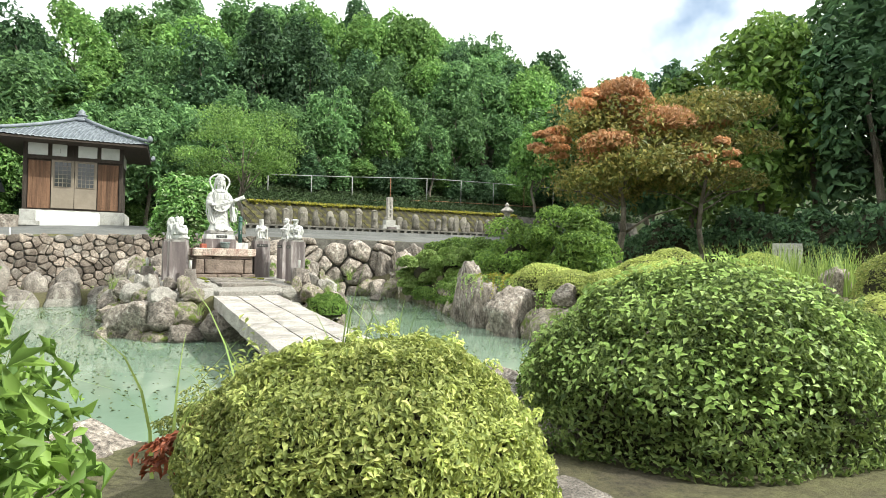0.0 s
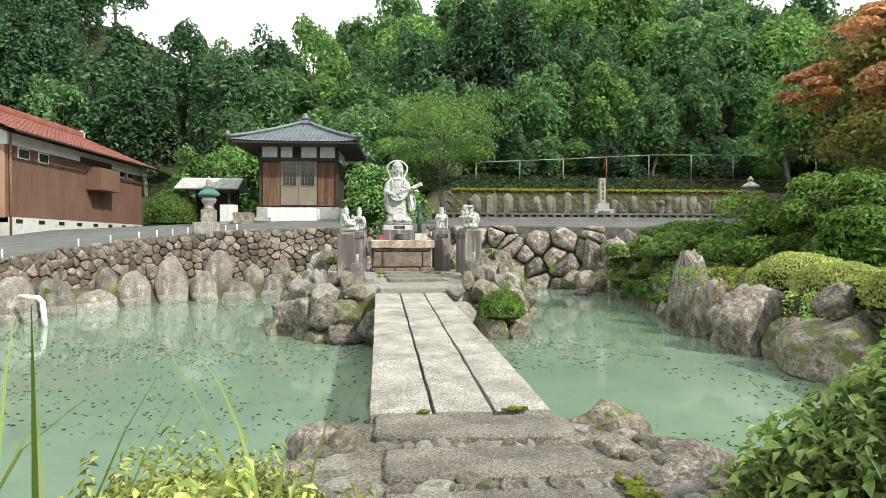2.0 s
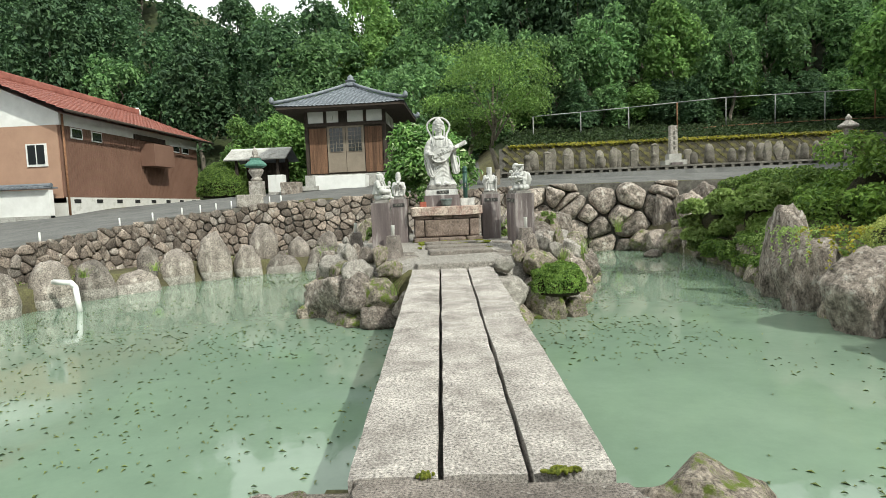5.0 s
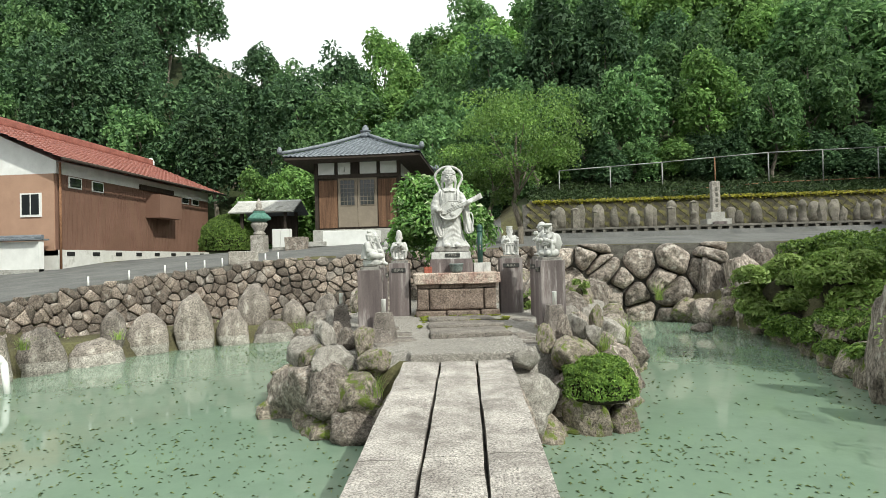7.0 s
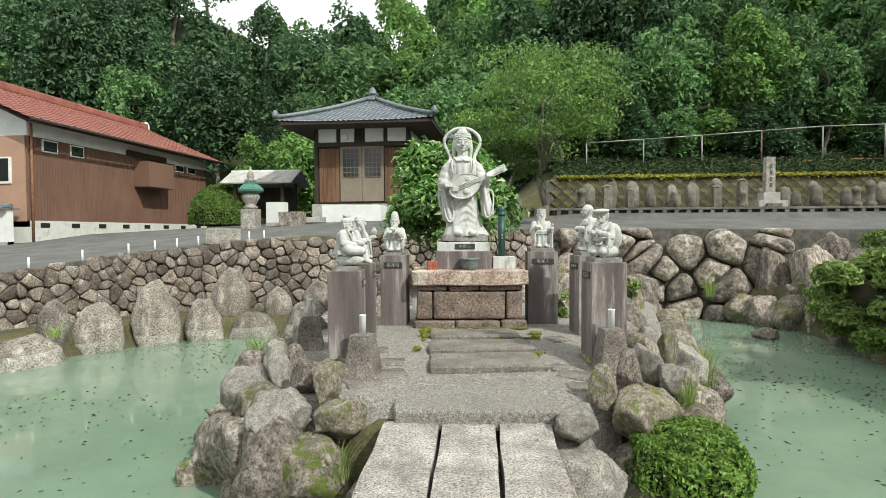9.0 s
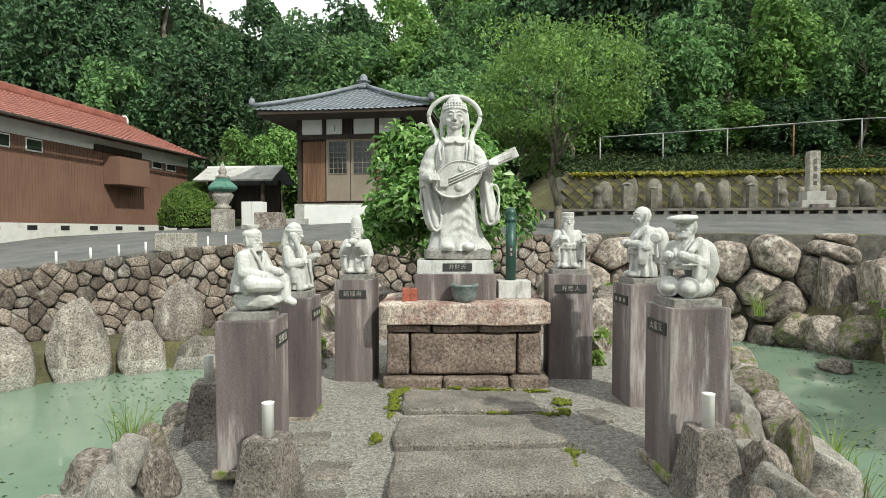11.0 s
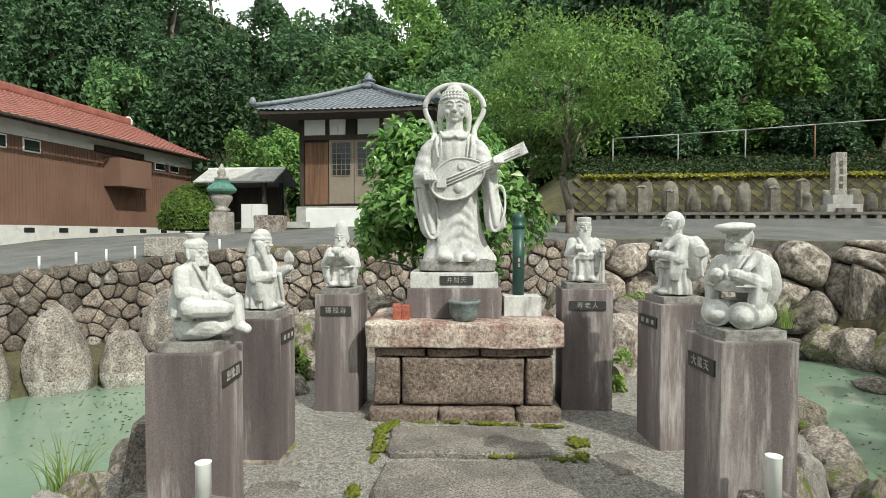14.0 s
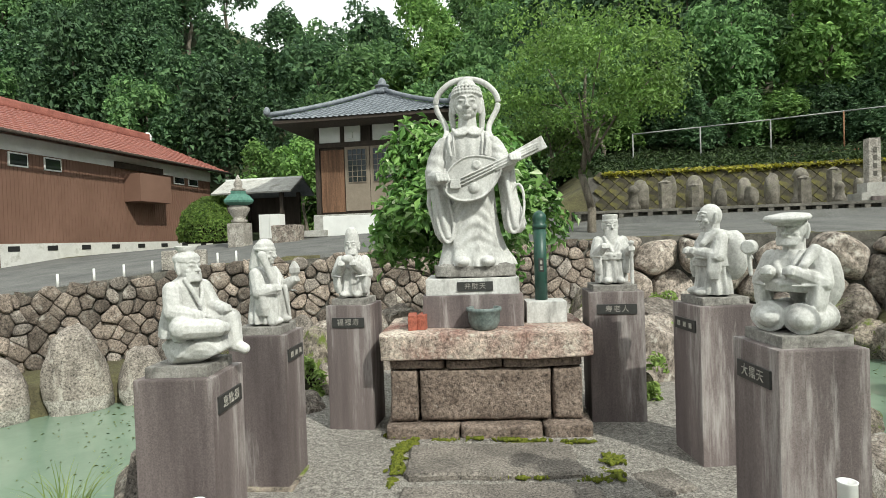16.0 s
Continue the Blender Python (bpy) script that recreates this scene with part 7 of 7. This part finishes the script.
for k, (x, y, z, r) in enumerate(((7.0, 0.7, 0.15, 0.75), (7.25, 2.0, 0.15, 0.8), (7.4, 3.4, 0.15, 0.85), (7.6, 4.8, 0.2, 0.85), (7.9, 6.1, 0.4, 0.8), (6.7, -0.7, 0.3, 0.55))):
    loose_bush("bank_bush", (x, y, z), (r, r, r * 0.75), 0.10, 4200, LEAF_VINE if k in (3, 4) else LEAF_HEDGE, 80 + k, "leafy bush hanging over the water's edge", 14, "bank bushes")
for k, (x, y, r) in enumerate(((5.2, -10.6, 0.8), (6.6, -10.2, 0.9), (4.4, -12.0, 0.8), (6.0, -12.4, 1.0), (8.2, -11.6, 1.0))):
    shrub("azalea_bush", (x, y, float(ground_z(x, y)) - 0.03), (r, r, r * 0.75), 0.05, 7000, LEAF_AZALEA, 40 + k, "low rounded azalea mound in the garden", group="garden azaleas")
for k, (x, y, z) in enumerate(((1.28, 1.1, 1.05), (1.75, 2.2, 1.3), (-1.75, 1.1, 1.05), (2.4, 1.9, 1.2), (2.0, 4.2, 1.3))):
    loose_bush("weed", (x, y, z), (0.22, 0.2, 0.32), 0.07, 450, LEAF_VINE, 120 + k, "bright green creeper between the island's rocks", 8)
rnd = np.random.default_rng(33)
for x, y, z, w in ((5.75, -3.15, 1.30, 0.40), (5.70, -4.45, 1.36, 0.55), (7.0, 0.5, 0.9, 0.5), (6.4, -5.6, 1.05, 0.5)):
    pts, nor = [], []
    for k in range(26):
        ox, oy = rnd.normal(0, w * 0.5, 2)
        L = rnd.uniform(0.15, 0.75) * (1 if ox < 0.1 else 0.3)
        for s in range(int(L / 0.03)):
            d = s * 0.03
            pts.append((x + ox - min(d, 0.18) + rnd.normal(0, 0.015), y + oy - min(d, 0.12), z - max(0, d - 0.12) + rnd.normal(0, 0.02)))
            nor.append((-0.6, -0.4, 0.7))
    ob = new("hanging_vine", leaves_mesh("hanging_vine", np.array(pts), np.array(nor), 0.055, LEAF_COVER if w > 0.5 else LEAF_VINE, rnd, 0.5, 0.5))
    tagged(ob, "yellow-green vine trailing over a bank boulder", "vine")

n = 9000
px, py = rnd.uniform(5.4, 9.5, n), rnd.uniform(-7.5, 7.5, n)
off = inside_by(POND, px, py)
sel = (off < -0.05) & (off > -2.2)
px, py = px[sel], py[sel]
pz = ground_z(px, py) + rnd.random(len(px)) ** 2 * 0.25 + 0.03
ob = new("bank_cover", leaves_mesh("bank_cover", np.stack([px, py, pz], 1), np.tile([-0.3, -0.3, 0.8], (len(px), 1)), 0.09, LEAF_HEDGE, rnd, 0.6, 0.5))
tagged(ob, "low green plants covering the east bank", "plants", kind="stuff")
n = 7000
px, py = rnd.uniform(-9.3, -2.5, n), rnd.uniform(-6, 8, n)
off = inside_by(POND, px, py)
sel = (off < -0.25) & (off > -1.3) & (np.array([noise.noise(Vector((a * 1.3, b * 1.3, 2))) for a, b in zip(px, py)]) > 0.12) & (py < np.interp(px, WALL_X, WALL_Y) - 0.2)
px, py = px[sel], py[sel]
pz = ground_z(px, py) + rnd.random(len(px)) ** 2 * 0.18 + 0.02
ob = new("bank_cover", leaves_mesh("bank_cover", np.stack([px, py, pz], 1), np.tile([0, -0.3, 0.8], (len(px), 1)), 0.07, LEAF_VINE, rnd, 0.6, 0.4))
tagged(ob, "weeds growing between the shore stones", "plants", kind="stuff")

# aralia behind the statue
rnd = np.random.default_rng(12)
ar = thing("aralia_shrub", pose(-0.75, 3.6, 1.0), "large aralia shrub with broad glossy leaves", "shrub")
part("stems", limbs(bmesh.new(), (0, 0, 0), (0.1, 0, 2.4), 0.06, rnd, 12, 0.9), BARK, ar, smooth=True)
p, d = lumps(rnd, 2500, (0.05, 0, 1.55), (1.35, 1.1, 1.6), 16, 0.5)
p[:, 2] = np.maximum(p[:, 2], 0.1)
fan_p, fan_d = np.repeat(p, 5, 0), np.repeat(d, 5, 0)
fan_p = fan_p + rnd.normal(0, 0.07, fan_p.shape)
ob = new("foliage", leaves_mesh("foliage", fan_p, fan_d + np.array([0.2, -0.3, 0.7]), 0.15, LEAF_ARALIA, rnd, 0.5, 0.42))
ob.parent = ar

tree("garden_tree", (1.6, 10.6, 2.5), 4.9, (2.9, 2.4, 2.4), 3.5, 0.115, 10500, LEAF_TREE, 21, "light green garden tree with a pale bent trunk", lobes=30, trunk=0.12, inner=0.25, flat=0.55)
tree("garden_tree", (0.6, 11.4, 2.6), 3.4, (1.5, 1.4, 1.3), 2.0, 0.12, 6000, LEAF_TREE, 22, "small green tree beside the lane", lobes=12, trunk=0.08, inner=0.3)
mp = tree("maple_tree", (11.6, -1.6, 1.3), 4.3, (2.8, 2.8, 2.4), 3.5, 0.15, 12000, LEAF_MAPLE_GREEN, 23, "spreading maple turning orange and red", lobes=40, trunk=0.14, inner=0.3, flat=0.75)
rnd = np.random.default_rng(230)
for c, r, n in (((-2.2, 0.6, 4.0), (0.9, 1.1, 0.6), 1500), ((-1.2, -0.8, 5.1), (1.1, 1.0, 0.6), 1500), ((1.0, 0.4, 5.6), (1.3, 1.1, 0.7), 2000), ((2.3, -1.0, 4.4), (0.9, 1.0, 0.7), 1500), ((1.6, -2.2, 3.6), (0.9, 0.8, 0.6), 1200), ((-0.2, 0.0, 4.4), (2.7, 2.7, 1.9), 9000)):
    p, d = lumps(rnd, n, c, r, 9, 0.3, 0.7)
    ob = new("turning_leaves", leaves_mesh("turning_leaves", p, d, 0.15, LEAF_MAPLE, rnd, 0.8, 0.5))
    ob.parent = mp
tree("maple_tree", (14.6, -2.2, 1.4), 4.6, (2.4, 2.4, 2.8), 4.0, 0.15, 12000, LEAF_MAPLE_GREEN, 24, "green maple with yellowing top", lobes=24, trunk=0.12, inner=0.3, flat=0.5)

# yellow-green cover on the slope wall, and shrubs below the fence
rnd = np.random.default_rng(15)
n = 9000
px = rnd.uniform(2.5, 19.5, n)
py = 16.6 + np.abs(rnd.normal(0, 0.35, n))
pz = 4.5 + (py - 16.6) * 0.2 - np.where(rnd.random(n) < 0.45, rnd.random(n) ** 2 * 0.9, 0) + 0.06
py = np.where(pz < 4.45, 16.35 + (pz - 3) * 0.3, py)
ob = new("ground_cover", leaves_mesh("ground_cover", np.stack([px, py, pz], 1), np.tile([0, -0.6, 0.7], (n, 1)), 0.13, LEAF_COVER, rnd, 0.6, 0.55))
tagged(ob, "yellow-green creeper along the top of the slope wall", "plants", kind="stuff")
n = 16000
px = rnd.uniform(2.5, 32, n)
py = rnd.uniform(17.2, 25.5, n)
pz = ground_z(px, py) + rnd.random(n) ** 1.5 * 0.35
# the trees' shade on these plants is painted into the leaf colour
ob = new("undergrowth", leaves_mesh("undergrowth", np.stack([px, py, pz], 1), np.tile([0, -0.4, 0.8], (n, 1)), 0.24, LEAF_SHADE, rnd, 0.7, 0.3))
tagged(ob, "undergrowth below the fence with tree shade in its colour", "plants", kind="stuff")

# ---- woods ----
VARIANTS = []
for v in range(8):
    rnd = np.random.default_rng(200 + v)
    mat = (LEAF_FOREST_HAZE, LEAF_FOREST_HAZE, LEAF_FOREST_LIGHT, LEAF_FOREST_DARK, LEAF_FOREST_HAZE, LEAF_FOREST_LIGHT, LEAF_FOREST_DARK, LEAF_BAMBOO)[v]
    wide, high = (2.9, 2.6, 2.7, 2.4, 3.1, 2.6, 2.2, 2.3)[v], (4.0, 4.2, 3.8, 4.7, 4.1, 4.3, 4.8, 4.6)[v]
    p, d = lumps(rnd, 4700, (0, 0, 4.6), (wide, wide, high), 30, 0.4, low=-0.85)
    crown = leaves_mesh("crown", p, d + np.array([0, 0, 0.35]), 0.38, mat, rnd, 0.75, 0.5)
    bm = limbs(bmesh.new(), (0, 0, -0.6), (0, 0, 6.6), 0.16, rnd, 8, 1.6)
    trunk = bpy.data.meshes.new("trunk")
    bm.to_mesh(trunk)
    bm.free()
    trunk.materials.append(BARK)
    VARIANTS.append((crown, trunk))
NAMES = ("broadleaf forest tree with dense green crown", "young light-green forest tree", "dark evergreen forest tree", "tall feathery clump of bamboo")


def forest_tree(x, y, s, v, seed):
    rnd = random.Random(seed)
    lab = NAMES[2] if v in (3, 6) else NAMES[1] if v in (2, 5) else NAMES[3] if v == 7 else NAMES[0]
    t = thing("forest_tree", pose(x, y, float(ground_z(x, y)) - 0.1, 0, 0, rnd.uniform(0, 360)) @ Matrix.Diagonal((s, s, s * rnd.uniform(0.9, 1.15), 1)), lab, "tree", "wooded hillside")
    for nm, me in zip(("crown", "trunk"), VARIANTS[v]):
        ob = new(nm, me)
        ob.parent = t


rnd = random.Random(8)
k = 0
for i in range(26):
    x = -12 + i * 1.75 + rnd.uniform(-0.5, 0.5)
    y = (22.8 if x < 2 else 24.3) + rnd.uniform(0, 1.8)
    t = thing("forest_shrub", pose(x, y, float(ground_z(x, y)) - 1.0, 0, 0, rnd.uniform(0, 360)) @ Matrix.Diagonal((0.55, 0.55, 0.42, 1)), "leafy undergrowth at the wood's edge", "shrub", "wood edge undergrowth")
    ob = new("foliage", VARIANTS[(0, 2, 3, 6)[i % 4]][0])
    ob.parent = t
for j in range(6):
    y = 25.6 + j * 4.6
    x = -44 + (j % 2) * 2.0
    while x < 48:
        xx, yy = x + rnd.uniform(-1.2, 1.2), y + rnd.uniform(-1.2, 1.2)
        x += 3.8 + 0.15 * j
        if -27 < xx < -13.5 and yy < 27:
            continue
        if -34 < math.degrees(math.atan2(xx - 0.5, yy + 5)) < -9 and yy > 41:
            continue
        s = rnd.uniform(0.85, 1.2) * (0.8 if j == 0 else 1.0)
        if j >= 3 and -3 < xx < 42:
            s *= 1.22
        forest_tree(xx, yy, s, rnd.choice((0, 1, 2, 3, 4, 5, 6, 0, 1, 4)) if xx > -11 else rnd.choice((3, 6, 3, 0)), k)
        k += 1
for x, y, s, v in ((-10.5, 21.5, 0.62, 2), (-13.0, 22.5, 0.6, 5), (-8.5, 22.5, 0.7, 2), (-2.5, 22.0, 0.85, 4), (0.8, 21.0, 0.75, 0), (3.0, 24.0, 0.8, 1), (-5.5, 22.5, 0.8, 1)):
    forest_tree(x, y, s, v, k)
    k += 1
for i in range(22):
    x, y = -66 + i * 1.6 + rnd.uniform(-1, 1), 46 + (i % 3) * 5
    forest_tree(x, y, 1.35, (3, 6, 3, 6, 0)[i % 5], k)
    k += 1
# tall dark trees and bamboo on the east side
for x, y, s, v in ((19.5, -0.5, 1.05, 7), (21.5, -4, 1.2, 6), (23, -8, 1.2, 1), (20.5, -8.5, 1.15, 6), (20, -12.5, 1.1, 3), (21, 3.5, 1.1, 7), (24, 0, 1.3, 4), (23, 7, 1.1, 6), (27, 4, 1.3, 7), (25, 11, 1.1, 0), (29, 14, 1.2, 4), (25, 17, 1.0, 1), (29, 20, 1.1, 0), (22.5, 19, 0.8, 2), (27, -4, 1.35, 6), (28, -11, 1.35, 3), (33, 8, 1.3, 4)):
    forest_tree(x, y, s, v, k)
    k += 1
for i, (x, y, r) in enumerate(((13.5, -10, 1.3), (15.5, -8, 1.6), (16, -5, 1.5), (17, -2, 1.7), (17, 1.5, 1.6), (17, 6, 1.7), (12.0, -12.5, 1.5), (15, -12, 1.8))):
    shrub("dark_bush", (x, y, float(ground_z(x, y))), (r, r, r * 0.9), 0.2, 3500, LEAF_FOREST_DARK, 90 + i, "dense dark evergreen bush under the trees", wobble=0.4, aspect=0.5, group="east side underwood")
# unseen trees, added behind the walker and to the west to fill reflections
for i in range(16):
    a = math.radians(172 + i * 7.5)
    forest_tree(26 * math.cos(a) + (i % 2) * 3 - 2, -4 + 27 * math.sin(a) + (i % 3) * 2, 1.1, i % 7, k)
    k += 1
